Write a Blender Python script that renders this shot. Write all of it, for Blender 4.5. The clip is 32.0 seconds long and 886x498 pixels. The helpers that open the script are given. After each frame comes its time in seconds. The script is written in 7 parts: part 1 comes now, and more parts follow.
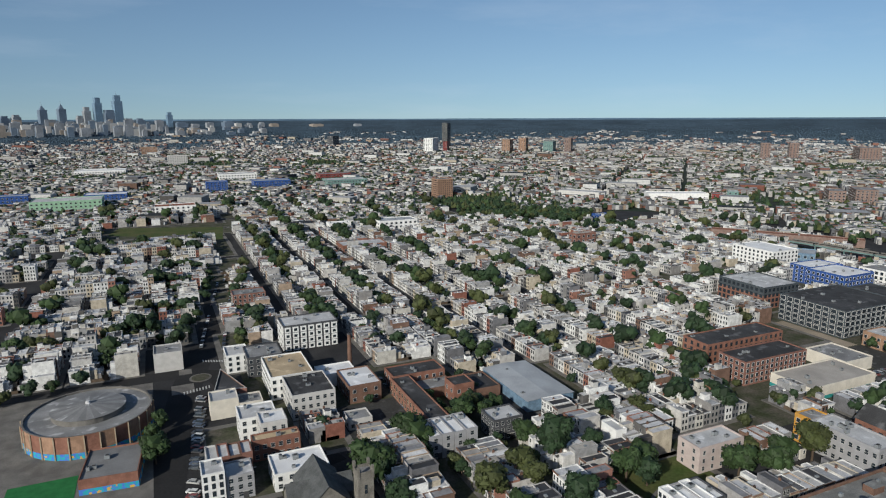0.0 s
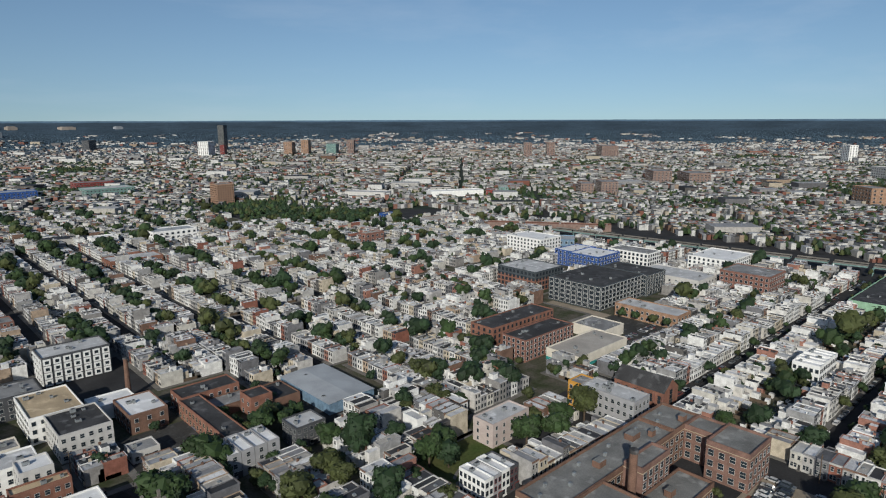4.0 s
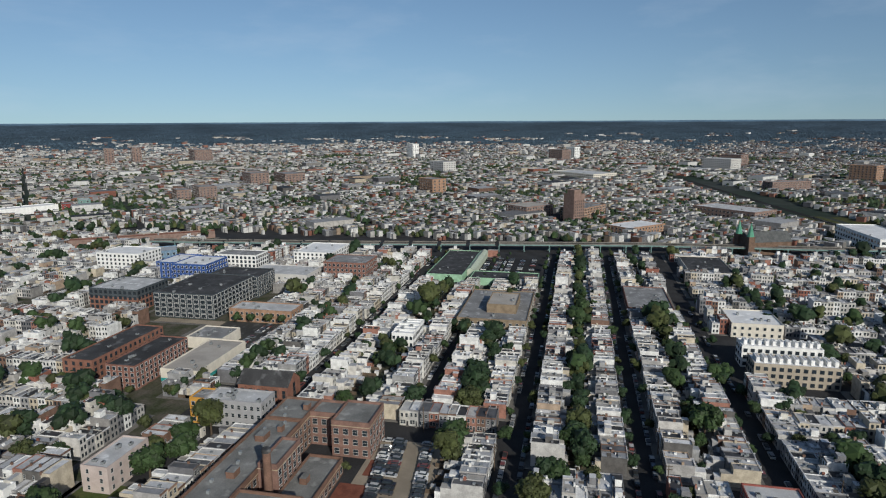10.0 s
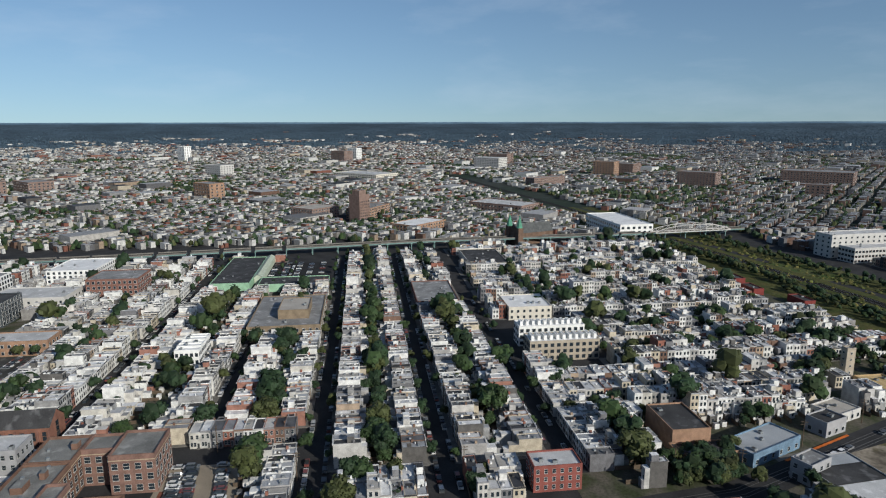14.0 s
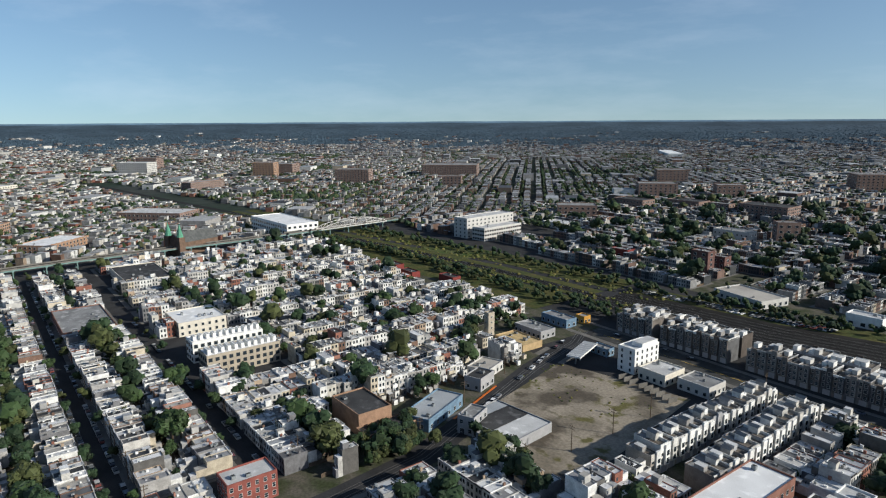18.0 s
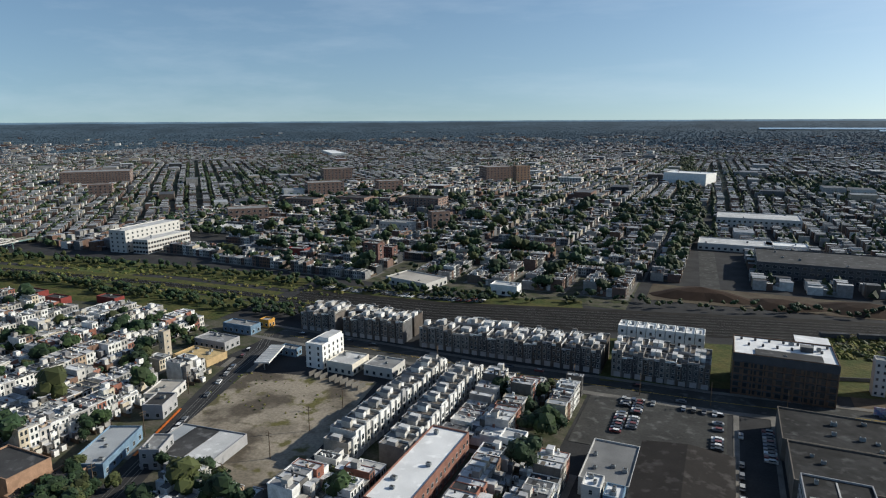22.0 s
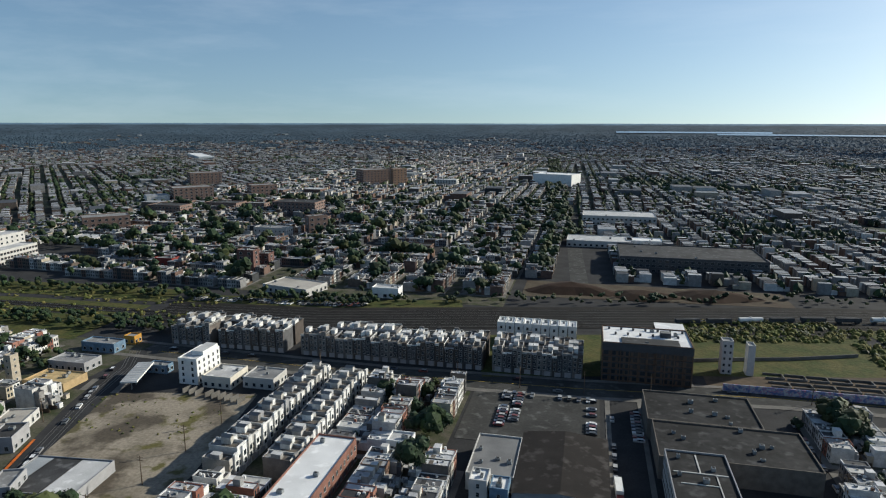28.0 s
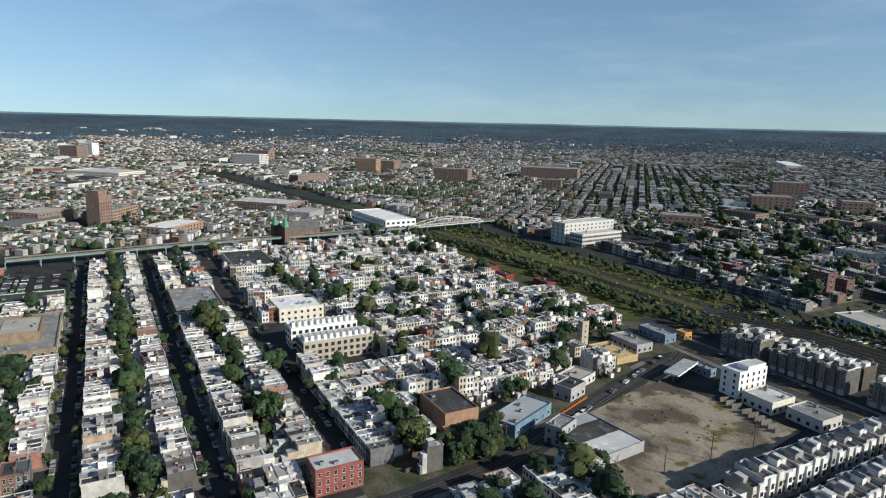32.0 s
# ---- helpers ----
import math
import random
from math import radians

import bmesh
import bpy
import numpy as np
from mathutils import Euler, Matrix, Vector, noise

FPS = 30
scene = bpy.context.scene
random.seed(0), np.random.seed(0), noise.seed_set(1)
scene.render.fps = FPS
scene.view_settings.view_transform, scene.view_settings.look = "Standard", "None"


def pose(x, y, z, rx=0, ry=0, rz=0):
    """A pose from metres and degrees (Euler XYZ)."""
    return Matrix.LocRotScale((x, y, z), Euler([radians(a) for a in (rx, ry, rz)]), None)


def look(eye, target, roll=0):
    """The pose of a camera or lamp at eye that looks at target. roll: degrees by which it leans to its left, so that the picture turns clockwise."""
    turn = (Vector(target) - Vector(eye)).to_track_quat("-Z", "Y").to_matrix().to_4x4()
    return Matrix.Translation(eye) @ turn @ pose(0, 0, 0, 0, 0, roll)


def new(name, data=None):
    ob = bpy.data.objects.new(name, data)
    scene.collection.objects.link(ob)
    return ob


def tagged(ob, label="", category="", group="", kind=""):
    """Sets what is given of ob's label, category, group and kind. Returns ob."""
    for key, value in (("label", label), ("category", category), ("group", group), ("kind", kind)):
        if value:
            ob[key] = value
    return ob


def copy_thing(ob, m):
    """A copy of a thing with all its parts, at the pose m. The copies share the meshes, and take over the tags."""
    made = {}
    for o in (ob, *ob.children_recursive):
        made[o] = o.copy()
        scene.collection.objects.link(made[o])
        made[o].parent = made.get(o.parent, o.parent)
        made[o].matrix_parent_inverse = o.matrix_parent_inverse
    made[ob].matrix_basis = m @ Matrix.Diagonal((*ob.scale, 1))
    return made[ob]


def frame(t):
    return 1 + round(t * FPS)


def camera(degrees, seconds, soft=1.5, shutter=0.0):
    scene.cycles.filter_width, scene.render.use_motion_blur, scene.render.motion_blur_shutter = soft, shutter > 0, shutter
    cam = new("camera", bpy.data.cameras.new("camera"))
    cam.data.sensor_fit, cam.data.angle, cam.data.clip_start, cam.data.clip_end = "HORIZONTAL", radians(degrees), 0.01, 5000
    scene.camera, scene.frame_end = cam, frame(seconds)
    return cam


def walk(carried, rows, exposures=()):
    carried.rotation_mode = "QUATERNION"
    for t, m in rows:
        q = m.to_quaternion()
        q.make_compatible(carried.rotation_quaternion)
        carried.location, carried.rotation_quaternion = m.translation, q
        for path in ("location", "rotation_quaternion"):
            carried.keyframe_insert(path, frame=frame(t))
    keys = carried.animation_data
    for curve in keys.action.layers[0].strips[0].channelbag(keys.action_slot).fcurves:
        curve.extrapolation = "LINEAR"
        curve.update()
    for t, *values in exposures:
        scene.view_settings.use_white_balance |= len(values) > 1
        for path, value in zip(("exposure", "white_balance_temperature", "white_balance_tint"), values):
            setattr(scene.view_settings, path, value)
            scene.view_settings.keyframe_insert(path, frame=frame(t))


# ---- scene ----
import itertools
# the camera: a drone that hovers high over the roofs and turns in steps
cam = camera(69.50, 32.0, soft=1.15)
# seconds, x, y, z, then the turn about x, y and z in degrees
PATH = [
    (0.0, -0.00, -0.00, 125.00, 78.42, 0.18, -24.14),
    (0.5, 0.05, -0.14, 124.91, 78.41, 0.25, -30.16),
    (1.0, -0.61, -0.02, 124.82, 78.41, 0.29, -35.36),
    (1.5, -0.71, 0.05, 124.82, 78.46, 0.14, -38.01),
    (2.0, -0.83, 0.36, 124.60, 78.48, 0.15, -40.58),
    (2.5, -0.95, 0.27, 124.49, 78.53, 0.17, -42.18),
    (4.5, -0.39, 0.57, 124.10, 78.59, 0.18, -44.18),
    (5.0, -0.45, 0.30, 124.12, 78.60, 0.16, -47.63),
    (5.5, -0.38, 0.23, 123.98, 78.60, 0.30, -52.85),
    (6.0, -0.48, 0.54, 123.97, 78.57, 0.22, -57.88),
    (6.5, -0.44, 0.41, 123.72, 78.57, 0.28, -62.64),
    (7.0, -0.57, 0.87, 123.62, 78.59, 0.24, -65.24),
    (7.5, -0.64, 1.01, 123.61, 78.62, 0.26, -66.20),
    (8.0, -0.86, 1.24, 123.64, 78.64, 0.20, -66.76),
    (8.5, -0.90, 1.10, 123.79, 78.65, 0.19, -67.10),
    (9.0, -0.92, 1.06, 123.84, 78.69, 0.18, -67.31),
    (9.5, -0.77, 0.41, 123.83, 78.71, 0.20, -70.62),
    (10.0, -1.20, 0.10, 123.98, 78.68, 0.30, -78.10),
    (10.5, -1.31, 0.34, 124.09, 78.62, 0.32, -86.60),
    (11.0, -1.48, 1.06, 124.10, 78.62, 0.21, -91.11),
    (11.5, -1.35, 1.18, 124.09, 78.63, 0.19, -92.45),
    (12.0, -1.30, 1.40, 124.08, 78.65, 0.11, -93.15),
    (12.5, -1.34, 1.38, 124.15, 78.67, 0.09, -93.52),
    (13.0, -1.30, 1.38, 124.12, 78.68, 0.08, -93.77),
    (13.5, -1.28, 1.31, 124.22, 78.68, 0.05, -93.92),
    (14.0, -1.50, 0.76, 123.94, 78.74, 0.09, -97.28),
    (14.5, -1.80, 0.68, 123.99, 78.72, 0.30, -105.60),
    (15.0, -1.69, 0.53, 123.96, 78.64, 0.42, -115.46),
    (15.5, -1.11, 1.27, 123.84, 78.58, 0.41, -123.36),
    (17.5, -0.41, 1.39, 124.07, 78.66, 0.33, -126.69),
    (18.0, -0.45, 1.47, 124.12, 78.69, 0.33, -127.02),
    (18.5, -0.80, 1.04, 123.95, 78.68, 0.30, -130.76),
    (19.0, -0.72, 1.07, 123.88, 78.63, 0.23, -138.15),
    (19.5, -0.49, 1.00, 123.89, 78.56, 0.31, -146.72),
    (20.0, 0.18, 1.63, 123.94, 78.53, 0.42, -153.69),
    (20.5, 0.62, 1.85, 123.93, 78.55, 0.33, -155.05),
    (21.0, 0.74, 1.84, 123.95, 78.57, 0.33, -155.49),
    (21.5, 0.68, 1.93, 123.95, 78.60, 0.30, -155.82),
    (22.0, 0.84, 1.89, 124.05, 78.63, 0.26, -156.09),
    (22.5, 0.90, 1.90, 123.96, 78.66, 0.16, -156.22),
    (23.0, 0.03, 1.60, 123.94, 78.68, 0.22, -159.30),
    (23.5, -0.25, 1.68, 123.83, 78.63, 0.39, -167.81),
    (24.0, 0.28, 2.15, 123.88, 78.56, 0.51, -176.75),
    (24.5, 0.96, 2.49, 123.90, 78.60, 0.46, -179.17),
    (26.5, 1.24, 2.51, 124.01, 78.71, 0.30, -180.32),
    (27.0, 1.68, 2.89, 124.04, 78.74, 0.32, -179.27),
    (27.5, 1.93, 2.77, 124.11, 78.82, 0.08, -174.17),
    (28.0, 1.86, 2.41, 124.22, 78.85, -0.10, -167.09),
    (28.5, 1.83, 2.18, 124.05, 78.90, -0.38, -160.23),
    (29.0, 1.60, 1.83, 123.97, 78.92, -0.54, -153.83),
    (29.5, 1.60, 1.34, 124.01, 78.90, -0.73, -148.16),
    (30.0, 1.64, 1.36, 123.76, 78.92, -0.88, -143.61),
    (30.5, 1.72, 1.30, 123.77, 78.87, -1.10, -138.77),
    (31.0, 1.49, 1.17, 123.69, 78.90, -0.94, -132.35),
    (31.5, 1.44, 1.14, 123.67, 78.88, -1.09, -125.12),
    (32.0, 1.81, 1.16, 123.91, 78.70, -1.31, -118.10),
]
EXPOSURES = [(0.0, -0.08, 5950.0, 8.0), (6.0, -0.22, 5950.0, 8.0), (13.0, -0.1, 5900.0, 8.0), (19.0, 0.32, 6050.0, 7.0), (23.0, 0.28, 6080.0, 6.0), (28.0, 0.26, 6080.0, 5.0), (32.0, 0.36, 6050.0, 6.0)]
walk(cam, [(t, pose(x, y, z, rx, ry, rz)) for t, x, y, z, rx, ry, rz in PATH], EXPOSURES)

def mix(ns, ls, kind, fac, a, b):
    n = ns.new("ShaderNodeMix")
    n.data_type, n.blend_type = "RGBA", kind
    for sock, val in ((n.inputs[0], fac), (n.inputs[6], a), (n.inputs[7], b)):
        if isinstance(val, bpy.types.NodeSocket):
            ls.new(val, sock)
        elif isinstance(val, (int, float)):
            sock.default_value = val
        else:
            sock.default_value = (*val, 1)
    return n.outputs[2]


# ---- light: a clear morning, the sun low behind the right shoulder of the north-west view ----
SUN_AZ, SUN_EL = -145.0, 25.5
world = bpy.data.worlds.new("sky")
scene.world = world
world.use_nodes = True
wn = world.node_tree
sky = wn.nodes.new("ShaderNodeTexSky")
sky.sky_type, sky.sun_disc = "NISHITA", False
sky.sun_elevation, sky.sun_rotation = radians(SUN_EL), radians(90 - SUN_AZ)
sky.altitude, sky.air_density, sky.dust_density, sky.ozone_density = 100, 1.0, 1.2, 3.0
back = wn.nodes["Background"]
back.inputs["Strength"].default_value = 0.106
lift = wn.nodes.new("ShaderNodeVectorMath")
lift.operation = "ADD"
lift.inputs[1].default_value = (0.0, 0.0, 0.085)
wn.links.new(wn.nodes.new("ShaderNodeTexCoord").outputs["Generated"], lift.inputs[0])
wn.links.new(lift.outputs[0], sky.inputs["Vector"])
stretch = wn.nodes.new("ShaderNodeMapping")
stretch.inputs["Rotation"].default_value = (0.0, 0.0, radians(35))
stretch.inputs["Scale"].default_value = (1.1, 2.6, 9.0)
wn.links.new(wn.nodes["Texture Coordinate"].outputs["Generated"], stretch.inputs[0])
veil = wn.nodes.new("ShaderNodeTexNoise")
veil.inputs["Scale"].default_value, veil.inputs["Detail"].default_value, veil.inputs["Roughness"].default_value = 1.6, 6, 0.6
wn.links.new(stretch.outputs[0], veil.inputs["Vector"])
thin = wn.nodes.new("ShaderNodeMapRange")
thin.inputs["From Min"].default_value, thin.inputs["From Max"].default_value, thin.inputs["To Max"].default_value = 0.5, 0.85, 0.2
wn.links.new(veil.outputs[0], thin.inputs["Value"])
hue = mix(wn.nodes, wn.links, "MULTIPLY", 1.0, sky.outputs[0], (1.03, 0.985, 0.905))
wn.links.new(mix(wn.nodes, wn.links, "MIX", thin.outputs[0], hue, (7.2, 7.5, 7.9)), back.inputs[0])
sun = new("sun", bpy.data.lights.new("sun", "SUN"))
sun.data.energy, sun.data.angle, sun.data.color = 5.0, radians(0.6), (1.0, 0.90, 0.75)
sun_way = Vector((math.cos(radians(SUN_AZ)) * math.cos(radians(SUN_EL)), math.sin(radians(SUN_AZ)) * math.cos(radians(SUN_EL)), math.sin(radians(SUN_EL))))
sun.matrix_world = look(sun_way * 400, (0, 0, 0))

# ---- materials ----
MATS = {}


def nodes_of(name, rough=0.8, metal=0.0, spec=0.3):
    m = bpy.data.materials.new(name)
    m.use_nodes = True
    b = m.node_tree.nodes["Principled BSDF"]
    b.inputs["Roughness"].default_value = rough
    b.inputs["Metallic"].default_value = metal
    b.inputs["Specular IOR Level"].default_value = spec
    MATS[name] = m
    return m, m.node_tree.nodes, m.node_tree.links, b


def fuzz(ns, ls, scale, detail=3, lo=0.35, hi=0.65):
    """Noise in metres, as a value between 0 and 1."""
    tc = ns.new("ShaderNodeNewGeometry")
    n = ns.new("ShaderNodeTexNoise")
    n.inputs["Scale"].default_value, n.inputs["Detail"].default_value = scale, detail
    ls.new(tc.outputs["Position"], n.inputs["Vector"])
    r = ns.new("ShaderNodeMapRange")
    r.inputs["From Min"].default_value, r.inputs["From Max"].default_value = lo, hi
    ls.new(n.outputs[0], r.inputs["Value"])
    return r.outputs[0]


def plain(name, col, rough=0.8, metal=0.0, spec=0.15, vary=0.25, scale=0.35, fine=3.0, bump=0.0, col2=None, scuff=0.0):
    """One surface with stains at two scales, and worn light scuffs where asked."""
    m, ns, ls, b = nodes_of(name, rough, metal, spec)
    dark = col2 or tuple(c * (1 - vary) for c in col)
    c = mix(ns, ls, "MIX", fuzz(ns, ls, scale), col, dark)
    c = mix(ns, ls, "MULTIPLY", fuzz(ns, ls, fine, 4), c, tuple([1 - vary * 0.7] * 3))
    if scuff:
        c = mix(ns, ls, "MIX", fuzz(ns, ls, 0.22, 6, 0.56, 0.70), c, tuple(min(0.8, q * (1 + 2.2 * scuff) + 0.02) for q in col))
        c = mix(ns, ls, "MULTIPLY", fuzz(ns, ls, 0.06, 5, 0.5, 0.62), c, tuple([1 - 0.5 * scuff] * 3))
    ls.new(c, b.inputs["Base Color"])
    if bump:
        bp = ns.new("ShaderNodeBump")
        bp.inputs["Strength"].default_value, bp.inputs["Distance"].default_value = bump, 0.1
        ls.new(fuzz(ns, ls, fine), bp.inputs["Height"])
        ls.new(bp.outputs[0], b.inputs["Normal"])
    return m


def palette(name, cols, by="object", rough=0.85, spec=0.15, vary=0.3, scale=0.4, fine=2.0):
    """A range of finishes: each object, or each separate piece of a joined mesh, takes one."""
    m, ns, ls, b = nodes_of(name, rough, 0, spec)
    src = ns.new("ShaderNodeObjectInfo").outputs["Random"] if by == "object" else ns.new("ShaderNodeNewGeometry").outputs["Random Per Island"]
    ramp = ns.new("ShaderNodeValToRGB")
    ramp.color_ramp.interpolation = "CONSTANT"
    el = ramp.color_ramp.elements
    while len(el) < len(cols):
        el.new(0.5)
    for i, c in enumerate(cols):
        el[i].position, el[i].color = i / len(cols), (*c, 1)
    ls.new(src, ramp.inputs[0])
    c = mix(ns, ls, "MULTIPLY", fuzz(ns, ls, scale), ramp.outputs[0], tuple([1 - vary] * 3))
    c = mix(ns, ls, "MULTIPLY", fuzz(ns, ls, fine, 4), c, tuple([1 - vary * 0.6] * 3))
    ls.new(c, b.inputs["Base Color"])
    return m


BRICK, BRICK2, BROWN = (0.26, 0.115, 0.085), (0.33, 0.17, 0.13), (0.19, 0.12, 0.09)
WHITE, PALE, CREAM, GREY, MID, DARK = (0.75, 0.75, 0.73), (0.50, 0.49, 0.47), (0.52, 0.46, 0.36), (0.32, 0.32, 0.32), (0.19, 0.19, 0.20), (0.07, 0.075, 0.08)
FRONTS = [BRICK, WHITE, BRICK2, CREAM, BROWN, WHITE, GREY, PALE, MID, (0.40, 0.31, 0.23), (0.55, 0.53, 0.50), BRICK, WHITE, (0.16, 0.16, 0.17), BROWN, (0.64, 0.62, 0.58)]
REARS = [WHITE, PALE, WHITE, MID, CREAM, WHITE, (0.55, 0.53, 0.48), (0.4, 0.39, 0.38), PALE, (0.27, 0.26, 0.25), WHITE, (0.12, 0.115, 0.11), GREY, (0.66, 0.65, 0.62)]
ROOFS = [(0.46, 0.46, 0.47), (0.60, 0.60, 0.61), (0.12, 0.12, 0.125), (0.045, 0.045, 0.047), (0.52, 0.51, 0.49), (0.26, 0.26, 0.27), (0.72, 0.72, 0.72), (0.66, 0.66, 0.67), (0.40, 0.38, 0.35), (0.36, 0.37, 0.39), (0.055, 0.055, 0.06), (0.56, 0.56, 0.57)]
NEW_WALLS = [WHITE, (0.64, 0.62, 0.58), WHITE, PALE, CREAM, WHITE, BRICK2, WHITE, (0.55, 0.53, 0.48), WHITE, GREY, (0.7, 0.69, 0.66)]
# Walls beyond the railway: shade against the sun is put into these colours.
BACKLIT_WALLS = [(0.19, 0.125, 0.105), GREY, BROWN, PALE, (0.22, 0.15, 0.125), MID, (0.17, 0.14, 0.12), CREAM, GREY, DARK, (0.4, 0.39, 0.37), WHITE]
SILVER = [(0.28, 0.29, 0.31), (0.38, 0.39, 0.41), (0.20, 0.21, 0.22), (0.07, 0.07, 0.075), (0.46, 0.47, 0.48), (0.26, 0.27, 0.29), (0.12, 0.12, 0.125), (0.33, 0.33, 0.34), (0.05, 0.05, 0.055), (0.16, 0.16, 0.17)]
def scaled_tones(cols, k):
    """The same finishes times k; below 1 they carry painted shade."""
    return [tuple(c * k for c in col) for col in cols]


for by, tail, k in (("object", "", 1.0), ("island", "_mixed", 1.0), ("island", "_old", 0.8)):
    palette("facade" + tail, scaled_tones(FRONTS if tail != "_old" else BACKLIT_WALLS, k), by)
    palette("stucco" + tail, scaled_tones(REARS if tail != "_old" else BACKLIT_WALLS, k), by)
    palette("roofing" + tail, scaled_tones(ROOFS, 1.0) if tail != "_old" else SILVER, by, rough=0.62, spec=0.3, vary=0.3, scale=0.25)
palette("facade_new", NEW_WALLS, "island")
palette("stucco_new", NEW_WALLS, "island")
palette("roofing_new", scaled_tones(ROOFS, 1.05), "island", rough=0.62, spec=0.3, vary=0.25, scale=0.25)
# Far finishes darkened: shaded gaps and small windows are put into the colour.
palette("facade_far", scaled_tones(FRONTS, 0.7), "island")
palette("stucco_far", scaled_tones(REARS[1:], 0.72), "island")
palette("roofing_far", scaled_tones(ROOFS, 0.66), "island", rough=0.7, spec=0.2)
plain("glass", (0.03, 0.04, 0.05), 0.12, spec=0.6, vary=0.3)
plain("trim", (0.5, 0.5, 0.48), 0.6)
palette("cornice_paint", [BROWN, (0.4, 0.4, 0.4), (0.14, 0.12, 0.11), (0.55, 0.55, 0.52), (0.25, 0.25, 0.26), (0.3, 0.2, 0.15)])
plain("asphalt", (0.044, 0.044, 0.046), 0.95, vary=0.35, scale=0.08, fine=1.2)
plain("concrete", (0.19, 0.18, 0.165), 0.9, vary=0.35, scale=0.15)
plain("yard", (0.11, 0.10, 0.08), 0.95, vary=0.5, scale=0.12, fine=0.9, col2=(0.045, 0.055, 0.025))
plain("grass", (0.055, 0.085, 0.022), 0.95, vary=0.4, scale=0.06, fine=0.8, col2=(0.10, 0.10, 0.04))
plain("dirt", (0.062, 0.044, 0.032), 0.95, vary=0.4, scale=0.05, fine=0.4, col2=(0.10, 0.085, 0.06))
plain("ballast", (0.026, 0.024, 0.022), 0.95, vary=0.5, scale=0.1, fine=1.5)
plain("brick", (0.24, 0.125, 0.098), 0.9, vary=0.3)
plain("brick_orange", (0.25, 0.125, 0.09), 0.9, vary=0.3)
plain("brick_brown", (0.19, 0.115, 0.085), 0.9, vary=0.3)
plain("white_paint", WHITE, 0.7, vary=0.15)
plain("pale_panel", PALE, 0.7, vary=0.15)
plain("grey_panel", (0.32, 0.32, 0.33), 0.6, vary=0.15)
plain("dark_panel", (0.075, 0.078, 0.085), 0.6, vary=0.2)
plain("blue_panel", (0.035, 0.085, 0.27), 0.5, vary=0.15)
plain("tan_stone", (0.42, 0.34, 0.24), 0.85, vary=0.25)
plain("roof_dark", (0.07, 0.07, 0.072), 0.85, vary=0.4, scale=0.1, scuff=0.2)
plain("roof_grey", (0.28, 0.28, 0.28), 0.8, vary=0.35, scale=0.1, scuff=0.2)
plain("roof_light", (0.52, 0.52, 0.52), 0.75, vary=0.25, scale=0.1, scuff=0.1)
plain("roof_white", (0.72, 0.72, 0.72), 0.7, vary=0.15, scale=0.1, scuff=0.1)
plain("roof_tan", (0.48, 0.38, 0.25), 0.8, vary=0.25, scale=0.1, scuff=0.1)
plain("green_metal", (0.30, 0.48, 0.33), 0.5, vary=0.2)
plain("teal_metal", (0.05, 0.28, 0.27), 0.5, vary=0.2)
plain("red_metal", (0.2, 0.045, 0.04), 0.5, vary=0.2)
plain("steel", (0.3, 0.32, 0.33), 0.5, metal=0.3)
plain("pole_wood", (0.12, 0.09, 0.065), 0.9)
plain("bark", (0.10, 0.075, 0.055), 0.95)
for leaf, col in (("leaf", (0.024, 0.042, 0.014)), ("leaf_olive", (0.040, 0.048, 0.016)), ("leaf_dark", (0.016, 0.031, 0.013))):
    m_, ns_, ls_, b_ = nodes_of(leaf, 0.7, 0, 0.25)
    isl = ns_.new("ShaderNodeNewGeometry").outputs["Random Per Island"]
    ls_.new(mix(ns_, ls_, "MIX", isl, tuple(c * 0.6 for c in col), tuple(c * 1.5 for c in col)), b_.inputs["Base Color"])
# Air haze is put into the hills' colour, plus a faint blue glow.
_fw = plain("hazy_woods", (0.115, 0.185, 0.245), 0.95, vary=0.4, scale=0.004, fine=0.03).node_tree.nodes["Principled BSDF"]
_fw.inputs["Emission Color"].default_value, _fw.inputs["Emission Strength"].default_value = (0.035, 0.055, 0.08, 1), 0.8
palette("car_paint", [(0.4, 0.4, 0.4), (0.04, 0.04, 0.045), (0.65, 0.65, 0.65), (0.06, 0.065, 0.07), (0.02, 0.02, 0.025), (0.12, 0.13, 0.14), (0.2, 0.2, 0.21), (0.08, 0.10, 0.14), (0.16, 0.05, 0.045), (0.6, 0.6, 0.58), (0.03, 0.03, 0.03), (0.35, 0.35, 0.34), (0.05, 0.05, 0.055)], rough=0.3, spec=0.5, vary=0.05)
palette("car_paint_mixed", [(0.4, 0.4, 0.4), (0.04, 0.04, 0.045), (0.65, 0.65, 0.65), (0.06, 0.065, 0.07), (0.02, 0.02, 0.025), (0.12, 0.13, 0.14), (0.2, 0.2, 0.21), (0.08, 0.10, 0.14), (0.16, 0.05, 0.045), (0.03, 0.03, 0.03), (0.35, 0.35, 0.34), (0.05, 0.05, 0.055)], by="island", rough=0.3, spec=0.5, vary=0.05)
plain("rubber", (0.02, 0.02, 0.02), 0.9)

plain("tan_brick", (0.34, 0.215, 0.145), 0.9, vary=0.3)
plain("roof_mid", (0.22, 0.22, 0.22), 0.8, vary=0.3, scale=0.1)
plain("turf", (0.03, 0.16, 0.05), 0.95, vary=0.2)
plain("faded_blue", (0.17, 0.26, 0.36), 0.7, vary=0.35)
plain("roof_bluegrey", (0.39, 0.41, 0.43), 0.6, vary=0.25, scale=0.08)
plain("stone", (0.24, 0.225, 0.195), 0.95, vary=0.4)
plain("slate", (0.11, 0.115, 0.115), 0.8, vary=0.35)
